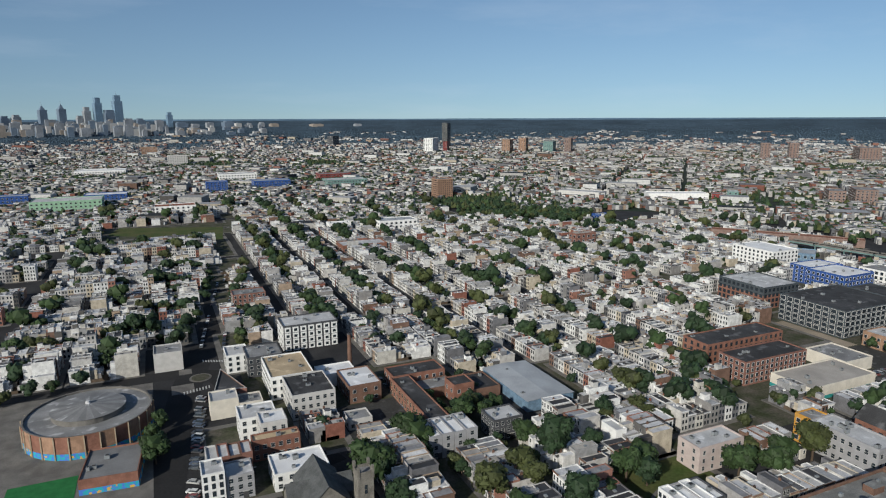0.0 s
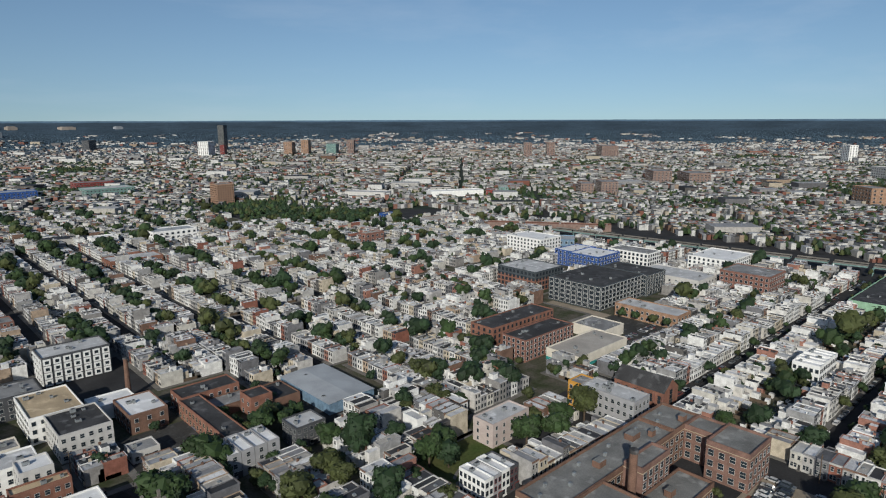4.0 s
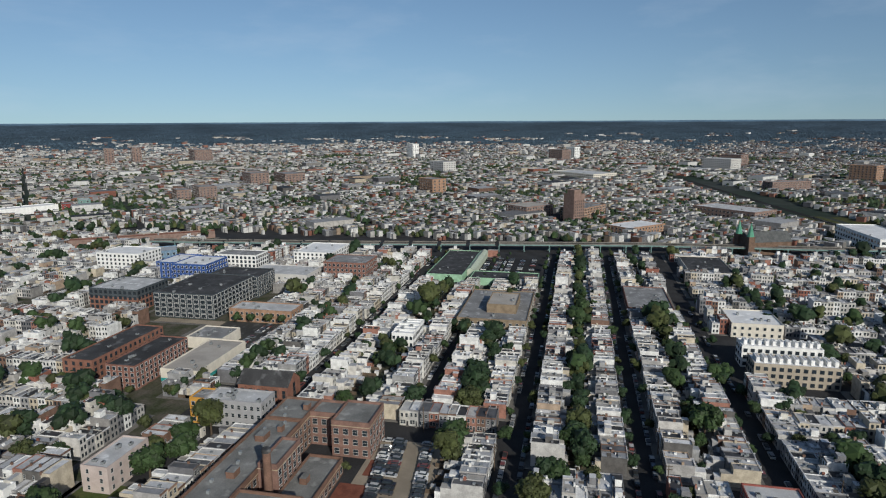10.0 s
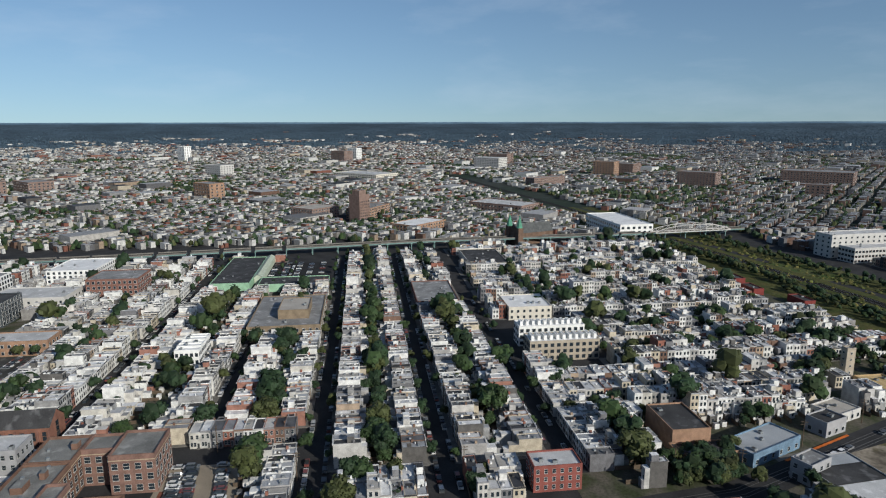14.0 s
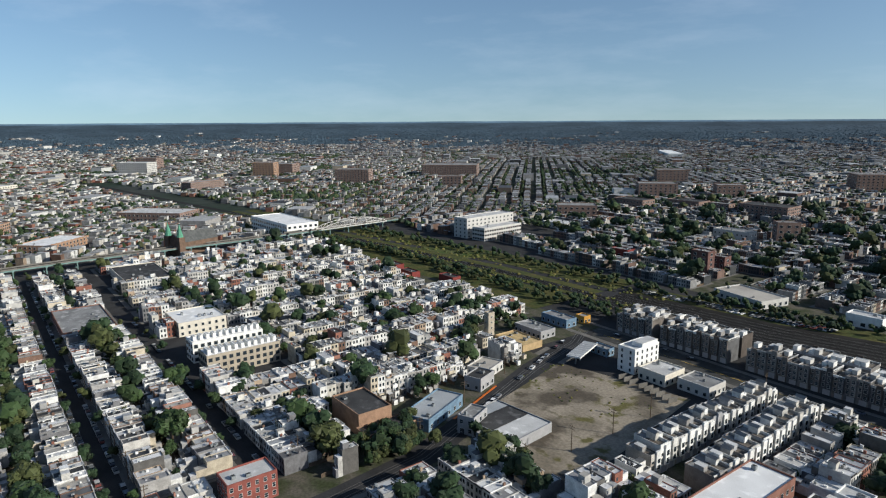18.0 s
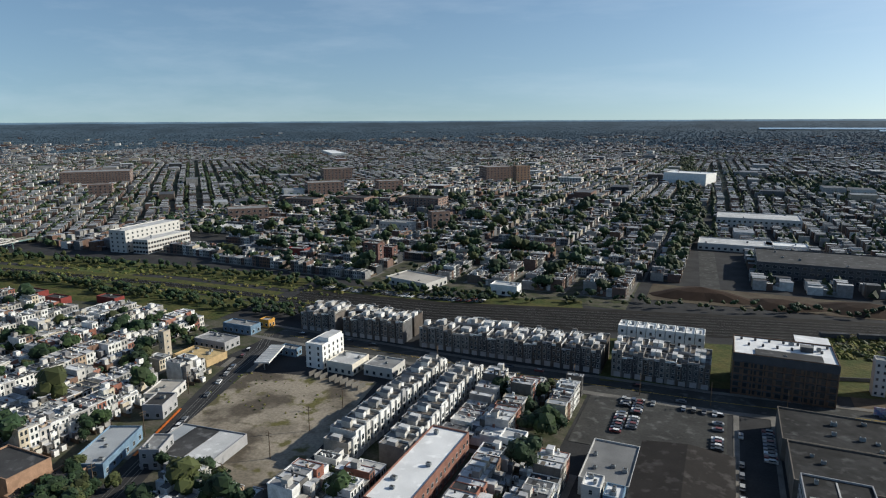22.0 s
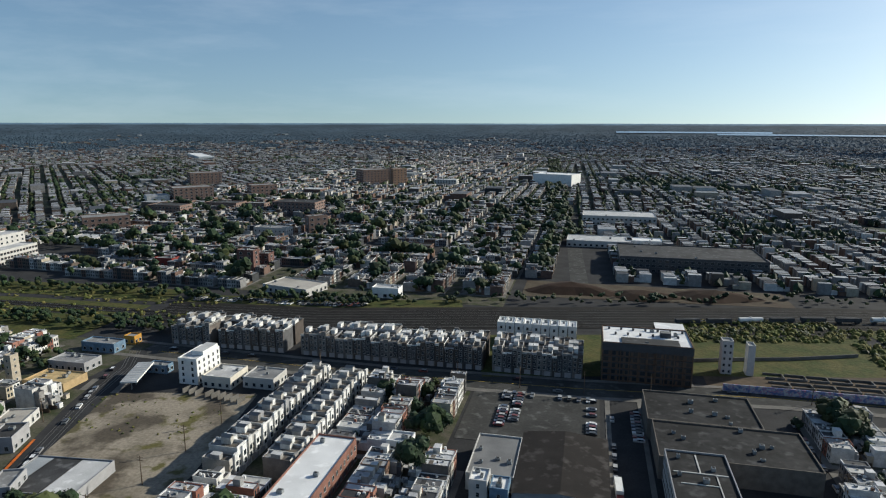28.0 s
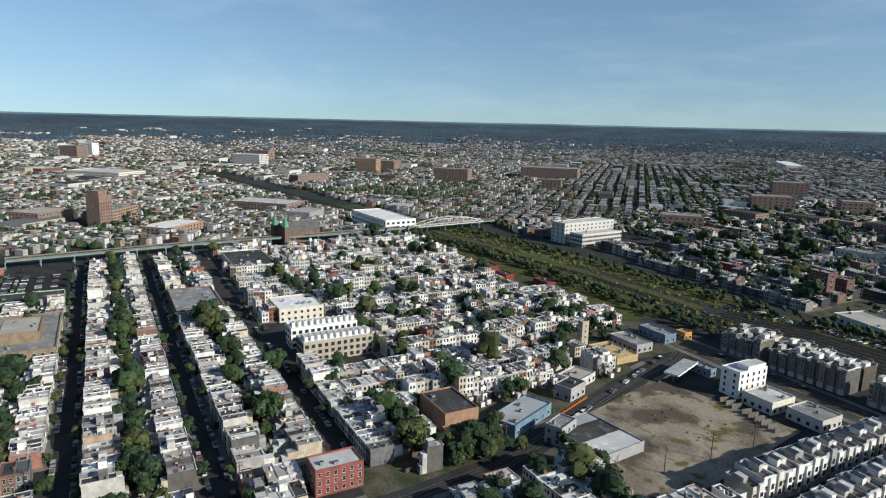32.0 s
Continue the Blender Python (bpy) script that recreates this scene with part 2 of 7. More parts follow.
plain("cream_panel", (0.62, 0.58, 0.50), 0.7, vary=0.15)
plain("roof_pale", (0.43, 0.40, 0.36), 0.8, vary=0.25, scale=0.08)
plain("ochre", (0.55, 0.29, 0.06), 0.8, vary=0.25)
plain("roof_school", (0.23, 0.23, 0.22), 0.85, vary=0.35, scale=0.12, scuff=0.08)
plain("brick_school", (0.225, 0.138, 0.112), 0.9, vary=0.3)
plain("red_paving", (0.20, 0.075, 0.05), 0.9, vary=0.3, scale=0.3)
plain("tan_paving", (0.33, 0.28, 0.215), 0.9, vary=0.3, scale=0.08)
plain("charcoal", (0.065, 0.078, 0.088), 0.6, vary=0.2)
plain("pink_render", (0.46, 0.39, 0.36), 0.8, vary=0.15)
plain("works_wall", (0.17, 0.15, 0.13), 0.9, vary=0.3)
# Brick greyed for distance: the haze is put into its colour.
plain("hazy_brick", (0.235, 0.165, 0.14), 0.9, vary=0.3)
plain("asphalt_worn", (0.062, 0.062, 0.060), 0.95, vary=0.35, scale=0.07, fine=0.9, scuff=0.1)
plain("asphalt_old", (0.030, 0.030, 0.031), 0.95, vary=0.3, scale=0.06, fine=1.0)
plain("khaki_brick", (0.25, 0.195, 0.135), 0.9, vary=0.3)
plain("brick_red", (0.25, 0.085, 0.07), 0.9, vary=0.25)
plain("pale_green", (0.42, 0.47, 0.38), 0.8, vary=0.2)
plain("tan_panel", (0.40, 0.35, 0.28), 0.8, vary=0.2)
plain("raw_wood", (0.45, 0.33, 0.18), 0.8, vary=0.25)
plain("raw_wood_deck", (0.58, 0.43, 0.22), 0.8, vary=0.3, scale=0.4)
plain("apartment_dark", (0.12, 0.12, 0.125), 0.7, vary=0.3)
plain("deck_board", (0.16, 0.14, 0.12), 0.8, vary=0.3)
plain("brown_panel", (0.16, 0.105, 0.075), 0.85, vary=0.3)
plain("site_earth", (0.13, 0.095, 0.065), 0.95, vary=0.4, scale=0.07, fine=0.4, col2=(0.075, 0.058, 0.042))
plain("roof_patched", (0.035, 0.035, 0.036), 0.85, vary=0.5, scale=0.09, fine=0.35, scuff=0.12)
plain("roof_tar", (0.028, 0.024, 0.022), 0.85, vary=0.3, scale=0.1, scuff=0.15)
plain("steel_bright", (0.65, 0.66, 0.67), 0.3, metal=0.8, vary=0.1)
plain("rust_roof", (0.27, 0.11, 0.07), 0.8, vary=0.3, scale=0.1)
plain("red_tower", (0.15, 0.085, 0.075), 0.85, vary=0.3)
plain("teal_dull", (0.16, 0.26, 0.24), 0.7, vary=0.2)
plain("stone_brown", (0.17, 0.115, 0.085), 0.9, vary=0.35)
plain("copper", (0.10, 0.28, 0.19), 0.6, vary=0.2)
plain("rail_steel", (0.16, 0.15, 0.14), 0.5, metal=0.5, vary=0.2)
plain("sleepers", (0.013, 0.012, 0.011), 0.95, vary=0.4, fine=2.5)
plain("verge_green", (0.050, 0.066, 0.018), 0.95, vary=0.55, scale=0.09, fine=0.5, col2=(0.095, 0.088, 0.030), bump=1.0)
plain("scrub", (0.14, 0.155, 0.045), 0.9, vary=0.4)
plain("weed", (0.19, 0.175, 0.06), 0.9, vary=0.4)
plain("dirt_red", (0.055, 0.034, 0.024), 0.95, vary=0.4, scale=0.08)
plain("steel_green", (0.16, 0.25, 0.24), 0.6, vary=0.25)
plain("orange_barrier", (0.62, 0.16, 0.03), 0.7, vary=0.3)
plain("road_yellow", (0.55, 0.38, 0.05), 0.8)
plain("tower_blue", (0.15, 0.195, 0.255), 0.35, spec=0.5, vary=0.2, scale=0.02, fine=0.15)
plain("tower_glass", (0.16, 0.24, 0.33), 0.25, spec=0.6, vary=0.2, scale=0.02, fine=0.15)
plain("tower_grey", (0.29, 0.31, 0.335), 0.7, vary=0.25, scale=0.02, fine=0.15)
plain("tower_tan", (0.33, 0.29, 0.25), 0.8, vary=0.25, scale=0.02, fine=0.15)
# Far tree tops: the blue of distance haze is mixed into the colour.
plain("hazy_leaf", (0.064, 0.100, 0.135), 0.95, vary=0.45, scale=0.01, fine=0.05)

# ---- mesh helpers ----
class Bag:
    """Gathers faces with their materials, for one mesh."""

    def __init__(self):
        self.v, self.f, self.m, self.names = [], [], [], []

    def mat(self, name):
        if name not in self.names:
            self.names.append(name)
        return self.names.index(name)

    def quad(self, pts, mat):
        n = len(self.v)
        self.v.extend(pts)
        self.f.append(tuple(range(n, n + len(pts))))
        self.m.append(self.mat(mat))

    def box(self, x0, y0, z0, x1, y1, z1, wall, roof=None, bottom=False):
        """Walls as one piece, and a lid that is a piece of its own if it has its own material."""
        n = len(self.v)
        self.v.extend([(x0, y0, z0), (x1, y0, z0), (x1, y1, z0), (x0, y1, z0), (x0, y0, z1), (x1, y0, z1), (x1, y1, z1), (x0, y1, z1)])
        w = self.mat(wall)
        for a, b in ((0, 1), (1, 2), (2, 3), (3, 0)):
            self.f.append((n + a, n + b, n + b + 4, n + a + 4))
            self.m.append(w)
        if roof and roof != wall:
            self.quad([(x0, y0, z1), (x1, y0, z1), (x1, y1, z1), (x0, y1, z1)], roof)
        else:
            self.f.append((n + 4, n + 5, n + 6, n + 7))
            self.m.append(w)
        if bottom:
            self.f.append((n + 3, n + 2, n + 1, n))
            self.m.append(w)

    def turn(self, start, m):
        for i in range(start, len(self.v)):
            self.v[i] = tuple(m @ Vector(self.v[i]))

    def mesh(self, name):
        me = bpy.data.meshes.new(name)
        me.from_pydata(self.v, [], self.f)
        for n in self.names:
            me.materials.append(MATS[n])
        me.polygons.foreach_set("material_index", self.m)
        me.update()
        return me


def part(name, bag, parent, label=""):
    ob = new(name, bag.mesh(name) if isinstance(bag, Bag) else bag)
    ob.parent = parent
    return tagged(ob, label) if label else ob


def thing(name, label, category, group="", kind="", m=None):
    ob = tagged(new(name), label, category, group, kind)
    if m:
        ob.matrix_basis = m
    return ob


def structure(name, bag, label, category, kind="structure"):
    return tagged(new(name, bag.mesh(name)), label, category, kind=kind)


# ---- the ground: flat under the near city, rising as it nears the hills ----
EYE_Z, FLAT, RIM = 125.0, 2300.0, 4700.0


def far_scale(r):
    """By how much distant things shrink, so that many miles of city fit before the rim."""
    if r <= FLAT:
        return 1.0
    k = (r - FLAT) / (RIM - FLAT)
    return r * ((1 - k) / FLAT + k / 46000.0)


def rise(r):
    return EYE_Z * (1 - far_scale(r))


def ground_sheet():
    bag = Bag()
    rings = [0, 150, 400, 900, 1600, 2300] + [2300 + 100 * i for i in range(1, 25)]
    n = 96
    for i, r in enumerate(rings):
        for k in range(n):
            a = 2 * math.pi * k / n
            bag.v.append((r * math.cos(a), r * math.sin(a), rise(r)))
    bag.names = ["asphalt", "far_ground", "hazy_plain"]
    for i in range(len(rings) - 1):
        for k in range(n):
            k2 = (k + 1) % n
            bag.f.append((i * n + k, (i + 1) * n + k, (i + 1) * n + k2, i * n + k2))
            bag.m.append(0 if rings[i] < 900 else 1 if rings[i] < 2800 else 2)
    return structure("ground", bag, "asphalt streets and dark ground of the city", "ground")


# Haze over the far ground is put into this blue base colour.
plain("hazy_plain", (0.064, 0.098, 0.132), 0.95, vary=0.4, scale=0.004, fine=0.03)
plain("far_ground", (0.050, 0.055, 0.050), 0.95, vary=0.5, scale=0.006, fine=0.05, col2=(0.022, 0.036, 0.022))
ground_sheet()

RESERVED = []


def reserve(x0, y0, x1, y1):
    RESERVED.append((min(x0, x1), min(y0, y1), max(x0, x1), max(y0, y1)))


def free(x, y, pad=0.0):
    return not any(a - pad < x < c + pad and b - pad < y < d + pad for a, b, c, d in RESERVED)


def in_view(x, y, near=165.0):
    r = math.hypot(x, y)
    a = math.degrees(math.atan2(y, x))
    return r > near and -135 < a < 110

# ---- trees ----
def leaf_cloud(bag, rng, n, lobes, size, mat):
    """Many small turned leaf clumps scattered through a few lobes."""
    for _ in range(n):
        cx, cy, cz, rr = rng.choice(lobes)
        u = Vector((rng.gauss(0, 1), rng.gauss(0, 1), rng.gauss(0, 1))).normalized()
        c = Vector((cx, cy, cz)) + u * rr * (0.55 + 0.5 * rng.random() ** 0.5)
        w = (u + Vector((rng.uniform(-0.7, 0.7), rng.uniform(-0.7, 0.7), rng.uniform(-0.3, 0.9)))).normalized()
        a = w.orthogonal().normalized()
        a.rotate(Matrix.Rotation(rng.uniform(0, 6.3), 3, w))
        b = w.cross(a)
        s, k = size * rng.uniform(0.6, 1.3), rng.uniform(0.6, 1.0)
        bag.quad([tuple(c + a * s), tuple(c + b * s * k + w * s * 0.3), tuple(c - a * s), tuple(c - b * s * k - w * s * 0.15)], mat)


def core_blobs(bag, rng, lobes, mat):
    """The dense inside of a crown: uneven lumps under the leaves."""
    g = 1.618
    pts = [(-1, g, 0), (1, g, 0), (-1, -g, 0), (1, -g, 0), (0, -1, g), (0, 1, g), (0, -1, -g), (0, 1, -g), (g, 0, -1), (g, 0, 1), (-g, 0, -1), (-g, 0, 1)]
    fs = [(0, 11, 5), (0, 5, 1), (0, 1, 7), (0, 7, 10), (0, 10, 11), (1, 5, 9), (5, 11, 4), (11, 10, 2), (10, 7, 6), (7, 1, 8), (3, 9, 4), (3, 4, 2), (3, 2, 6), (3, 6, 8), (3, 8, 9), (4, 9, 5), (2, 4, 11), (6, 2, 10), (8, 6, 7), (9, 8, 1)]
    m = bag.mat(mat)
    for x, y, z, r in lobes:
        n = len(bag.v)
        for a, b, c in pts:
            q = r * 0.5 * rng.uniform(0.8, 1.12)
            bag.v.append((x + a * q, y + b * q, z + c * q))
        for f in fs:
            bag.f.append((n + f[0], n + f[1], n + f[2]))
            bag.m.append(m)


def lobes_of(rng, r, h, n=6):
    out = [(0, 0, h * 0.6, r * 0.72)]
    for i in range(n):
        a = 6.283 * i / n + rng.uniform(-0.4, 0.4)
        d = r * rng.uniform(0.4, 0.62)
        out.append((d * math.cos(a), d * math.sin(a), h * rng.uniform(0.4, 0.76), r * rng.uniform(0.4, 0.56)))
    return out


def tapered(bag, p, q, r0, r1, mat, n=7):
    p, q = Vector(p), Vector(q)
    w = (q - p).normalized()
    a = w.orthogonal().normalized()
    b = w.cross(a)
    s = len(bag.v)
    for c, r in ((p, r0), (q, r1)):
        for k in range(n):
            t = 6.283 * k / n
            bag.v.append(tuple(c + (a * math.cos(t) + b * math.sin(t)) * r))
    m = bag.mat(mat)
    for k in range(n):
        bag.f.append((s + k, s + (k + 1) % n, s + n + (k + 1) % n, s + n + k))
        bag.m.append(m)
    bag.f.append(tuple(s + n + k for k in range(n)))
    bag.m.append(m)


TREES = []


def make_tree(i):
    rng = random.Random(40 + i)
    r, h = (3.6, 4.4, 3.0, 4.8, 3.8)[i % 5], (9.0, 11.0, 8.5, 12.0, 10.0)[i % 5]
    t = thing("tree", ("broad leafy green tree with a rounded uneven crown", "olive green street tree beginning to turn", "dense dark green tree in a back yard")[i % 3], "tree", "trees among the houses")
    lobes = lobes_of(rng, r, h, 7)
    tr = Bag()
    tapered(tr, (0, 0, 0), (0.1, 0, h * 0.4), 0.28, 0.2, "bark")
    for lx, ly, lz, _ in lobes[1:]:
        tapered(tr, (0.1, 0, h * 0.36), (lx, ly, lz), 0.13, 0.04, "bark", 5)
    part("trunk", tr, t, "dark brown trunk and limbs")
    cr = Bag()
    core_blobs(cr, rng, lobes, ("leaf", "leaf_olive", "leaf_dark")[i % 3])
    leaf_cloud(cr, rng, 760, lobes, r * 0.105, ("leaf", "leaf_olive", "leaf_dark")[i % 3])
    part("crown", cr, t, "crown of small leaf clumps with gaps")
    t.matrix_basis = pose(-400 + 12 * i, 0, 0)
    return t


TREE_KINDS = [make_tree(i) for i in range(6)]
MIDWOOD, tree_rng = Bag(), random.Random(77)


def tree(x, y, size=1.0, z=0.1):
    """A tree of its own near the camera, a part of the woods farther off."""
    r = math.hypot(x, y)
    if not in_view(x, y, 175):
        return
    if r < 268 and len(TREES) < 118:
        k = tree_rng.randrange(6)
        TREES.append(1)
        copy_thing(TREE_KINDS[k], pose(x, y, z, 0, 0, tree_rng.uniform(0, 360)) @ Matrix.Diagonal((size, size, size * tree_rng.uniform(0.85, 1.1), 1)))
        return
    s = len(MIDWOOD.v)
    h, rr = 9.0 * size * tree_rng.uniform(0.8, 1.2), 3.6 * size
    n, q, lb = (230, 0.36, 5) if r < 290 else (80, 0.46, 4) if r < 420 else (16, 0.8, 2) if r < 800 else (5, 1.2, 1)
    lobes = lobes_of(tree_rng, rr, h, lb)
    hue = ("leaf", "leaf_olive", "leaf_dark", "leaf_dark")[tree_rng.randrange(4)]
    core_blobs(MIDWOOD, tree_rng, lobes, hue)
    leaf_cloud(MIDWOOD, tree_rng, n, lobes, q * size, hue)
    for i in range(s, len(MIDWOOD.v)):
        a, b, c = MIDWOOD.v[i]
        MIDWOOD.v[i] = (a + x, b + y, c + z + rise(r))


# ---- row houses ----
def shell(bag, x0, y0, x1, y1, z1, wall, par=0.35, t=0.25, z0=0.0):
    """Outer walls with a parapet that stands round the roof."""
    zt = z1 + par
    o = [(x0, y0), (x1, y0), (x1, y1), (x0, y1)]
    i = [(x0 + t, y0 + t), (x1 - t, y0 + t), (x1 - t, y1 - t), (x0 + t, y1 - t)]
    n = len(bag.v)
    bag.v.extend([(*p, z0) for p in o] + [(*p, zt) for p in o] + [(*p, zt) for p in i] + [(*p, z1 - 0.1) for p in i])
    m = bag.mat(wall)
    for k in range(4):
        k2 = (k + 1) % 4
        for a in (0, 4, 8):
            bag.f.append((n + a + k, n + a + k2, n + a + 4 + k2, n + a + 4 + k))
            bag.m.append(m)


PANES = {}


def pane_mesh(w, h, frame="trim"):
    """A window: a proud frame, a sill and the glass; it faces -y, its foot at z = 0."""
    key = (round(w, 2), round(h, 2), frame)
    if key not in PANES:
        b = Bag()
        b.box(-w / 2 - 0.07, -0.07, -0.1, -w / 2, 0.02, h + 0.07, frame)
        b.box(w / 2, -0.07, -0.1, w / 2 + 0.07, 0.02, h + 0.07, frame)
        b.box(-w / 2, -0.07, h, w / 2, 0.02, h + 0.07, frame)
        b.box(-w / 2, -0.12, -0.14, w / 2, 0.02, 0.0, frame)
        b.quad([(-w / 2, -0.03, 0), (w / 2, -0.03, 0), (w / 2, -0.03, h), (-w / 2, -0.03, h)], "glass")
        b.quad([(-w / 2, -0.045, h * 0.48), (w / 2, -0.045, h * 0.48), (w / 2, -0.045, h * 0.53), (-w / 2, -0.045, h * 0.53)], frame)
        PANES[key] = b.mesh("window")
    return PANES[key]


def set_window(parent, x, y, z, rz, w=0.9, h=1.6, frame="trim", name="window"):
    ob = new(name, pane_mesh(w, h, frame))
    ob.parent = parent
    ob.matrix_basis = pose(x, y, z, 0, 0, rz)
    return ob


HOUSE_KINDS = {}


def house_kind(storeys, style):
    """A row house with its parts, 4.2 m wide; front at y = 0 facing -y."""
    key = (storeys, style)
    if key in HOUSE_KINDS:
        return HOUSE_KINDS[key]
    w, d = 4.2, 9.6
    h = 3.1 * storeys + 0.5
    finish = ("red brick", "painted stucco", "pale render")[style % 3]
    t = thing("row_house", f"{('two', 'three', 'four')[storeys - 2]}-storey {finish} row house with a rear wing", "house", "row houses of the near blocks")
    b = Bag()
    shell(b, 0.01, 0, w - 0.01, d, h, "facade" if style % 3 != 2 else "stucco")
    part("wall", b, t)
    b = Bag()
    b.quad([(0.2, 0.2, h + 0.12), (w - 0.2, 0.2, h + 0.12), (w - 0.2, d - 0.2, h - 0.06), (0.2, d - 0.2, h - 0.06)], "roofing")
    part("roof", b, t)
    b = Bag()
    b.box(0.0, -0.3, h - 0.05, w, 0.0, h + 0.4, "cornice_paint")
    b.box(0.0, -0.16, h - 0.3, w, 0.0, h - 0.05, "cornice_paint")
    part("cornice", b, t)
    ew, el, eh = (2.7, 5.0, h - 1.0) if style % 2 else (3.1, 6.5, h - 3.0)
    b = Bag()
    shell(b, 0.02, d, ew, d + el, eh, "stucco", 0.2)
    part("rear_wing", b, t)
    b = Bag()
    b.quad([(0.2, d + 0.02, eh + 0.05), (ew - 0.2, d + 0.02, eh + 0.05), (ew - 0.2, d + el - 0.2, eh - 0.05), (0.2, d + el - 0.2, eh - 0.05)], "roofing")
    part("rear_roof", b, t)
    if style in (0, 2, 5):
        cy = d * (0.35 + 0.12 * style)
        b = Bag()
        b.box(w - 0.62, cy, h - 0.2, w - 0.12, cy + 0.8, h + 1.0, "brick_brown")
        b.box(w - 0.5, cy + 0.2, h + 1.0, w - 0.25, cy + 0.6, h + 1.25, "roof_dark")
        part("chimney", b, t)
    if style in (1, 3):
        b = Bag()
        b.box(1.2, d * 0.4, h - 0.1, 2.2, d * 0.4 + 1.0, h + 0.5, "steel")
        part("skylight", b, t)
    b = Bag()
    b.box(2.85, -0.08, 0.0, 3.85, 0.05, 2.5, "trim")
    b.box(2.95, -0.12, 0.35, 3.75, -0.06, 2.3, "roof_dark")
    b.box(2.8, -0.9, 0.0, 3.9, -0.08, 0.35, "concrete")
    part("door", b, t)
    for k in range(storeys):
        z = 1.0 + 3.1 * k
        for x in ((0.9, 2.05) if k == 0 else (1.05, 3.05)):
            set_window(t, x, 0, z, 0)
        set_window(t, 3.4, d, z + 0.1, 180, 0.85, 1.3)
        if k == 1:
            set_window(t, 1.2, d + el, min(z, eh - 1.8), 180, 0.85, 1.3)
    t.matrix_basis = pose(-400, 60 + 12 * len(HOUSE_KINDS), 0)
    HOUSE_KINDS[key] = t
    return t


rnd = random.Random(5)
CITY = [Bag() for _ in range(3)]
COUNT = {"house": 0}


def tone_at(x, y):
    """District finishes: repainted by the market, darkened with painted shade beyond the railway."""
    if y < -395:
        return "_old"
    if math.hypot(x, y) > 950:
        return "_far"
    return "_new" if 205 < x < 600 and 20 < y < 132 else "_mixed"


def bulk_house(bag, m, w, d, h, ell, lod):
    """One row house in a joined mesh: front at y = 0 facing -y, w wide, d deep."""
    s = len(bag.v)
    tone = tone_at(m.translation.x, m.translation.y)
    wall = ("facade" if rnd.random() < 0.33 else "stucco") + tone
    if lod < 1:
        shell(bag, 0, 0, w, d, h, wall, 0.3)
        bag.quad([(0.1, 0.1, h + 0.1), (w - 0.1, 0.1, h + 0.1), (w - 0.1, d - 0.1, h - 0.05), (0.1, d - 0.1, h - 0.05)], "roofing" + tone)
    else:
        bag.box(0, 0, 0, w, d, h, wall, "roofing" + tone)
    if ell:
        x1 = w * (0.6 + 0.25 * rnd.random())
        eh = h * (0.62 + 0.28 * rnd.random())
        bag.box(0, d, 0, x1, d + ell * 0.65, eh, "stucco" + tone, "roofing" + tone)
        bag.box(0, d + ell * 0.65, 0, x1 * 0.9, d + ell, min(eh, 3.2 + 0.6 * rnd.random()), "stucco" + tone, "roofing" + tone)
        if lod < 1:
            bag.box(w - 0.12, d + 0.3, 0, w, d + ell + 4.0, 1.7, "pole_wood")
            bag.quad([(0.4, d + ell * 0.65 + 0.02, eh * 0.5 + 1.0), (1.2, d + ell * 0.65 + 0.02, eh * 0.5 + 1.0), (1.2, d + ell * 0.65 + 0.02, eh * 0.5 - 0.3), (0.4, d + ell * 0.65 + 0.02, eh * 0.5 - 0.3)], "glass")
    storeys = max(2, int(round(h / 3.3)))
    if lod < 2:
        for k in range(storeys):
            z = 1.0 + k * (h - 0.6) / storeys
            for q in (0.16, 0.6):
                bag.quad([(w * q, -0.03, z), (w * q + 0.95, -0.03, z), (w * q + 0.95, -0.03, z + 1.6), (w * q, -0.03, z + 1.6)], "glass")
                if lod < 1 and rnd.random() < 0.7:
                    bag.quad([(w * q + 0.9, d + ell * (q < 0.3) + 0.03, z), (w * q, d + ell * (q < 0.3) + 0.03, z), (w * q, d + ell * (q < 0.3) + 0.03, z + 1.3), (w * q + 0.9, d + ell * (q < 0.3) + 0.03, z + 1.3)], "glass")
        if lod < 1:
            bag.box(0, -0.25, h - 0.1, w, 0, h + 0.35, "roofing_mixed")
            for _ in range(rnd.randrange(1, 4)):
                bx, by, bs = rnd.uniform(0.4, w - 1.2), rnd.uniform(1.0, d - 1.5), rnd.uniform(0.35, 0.85)
                bag.box(bx, by, h - 0.05, bx + bs, by + bs * 1.2, h + rnd.uniform(0.35, 0.9), rnd.choice(("steel", "roof_dark", "white_paint", "roofing_mixed")))
            if rnd.random() < 0.3:
                bag.quad([(0.8, d * 0.6, h + 0.06), (w - 1.0, d * 0.6, h + 0.06), (w - 1.0, d * 0.6 + 1.6, h + 0.06), (0.8, d * 0.6 + 1.6, h + 0.06)], rnd.choice(("roof_dark", "roof_white", "deck_board")))
            if rnd.random() < 0.35:
                bag.box(0.6, d + ell + 2.6, 0, 2.6, d + ell + 4.4, 2.3, "stucco" + tone, "roofing" + tone)
        if rnd.random() < 0.55:
            y = d * rnd.uniform(0.3, 0.7)
            bag.box(w - 0.65, y, h, w - 0.08, y + 0.9, h + 1.3, "facade_mixed")
        if rnd.random() < 0.2:
            bag.box(0.6, d * 0.5, h, w - 0.8, d * 0.5 + 2.6, h + 2.5, "stucco" + tone, "roofing" + tone)
        if rnd.random() < 0.3:
            bag.box(1.0, d * 0.25, h, 1.9, d * 0.25 + 0.9, h + 0.6, "steel")
    bag.turn(s, m)


NEAR_R = 262.0


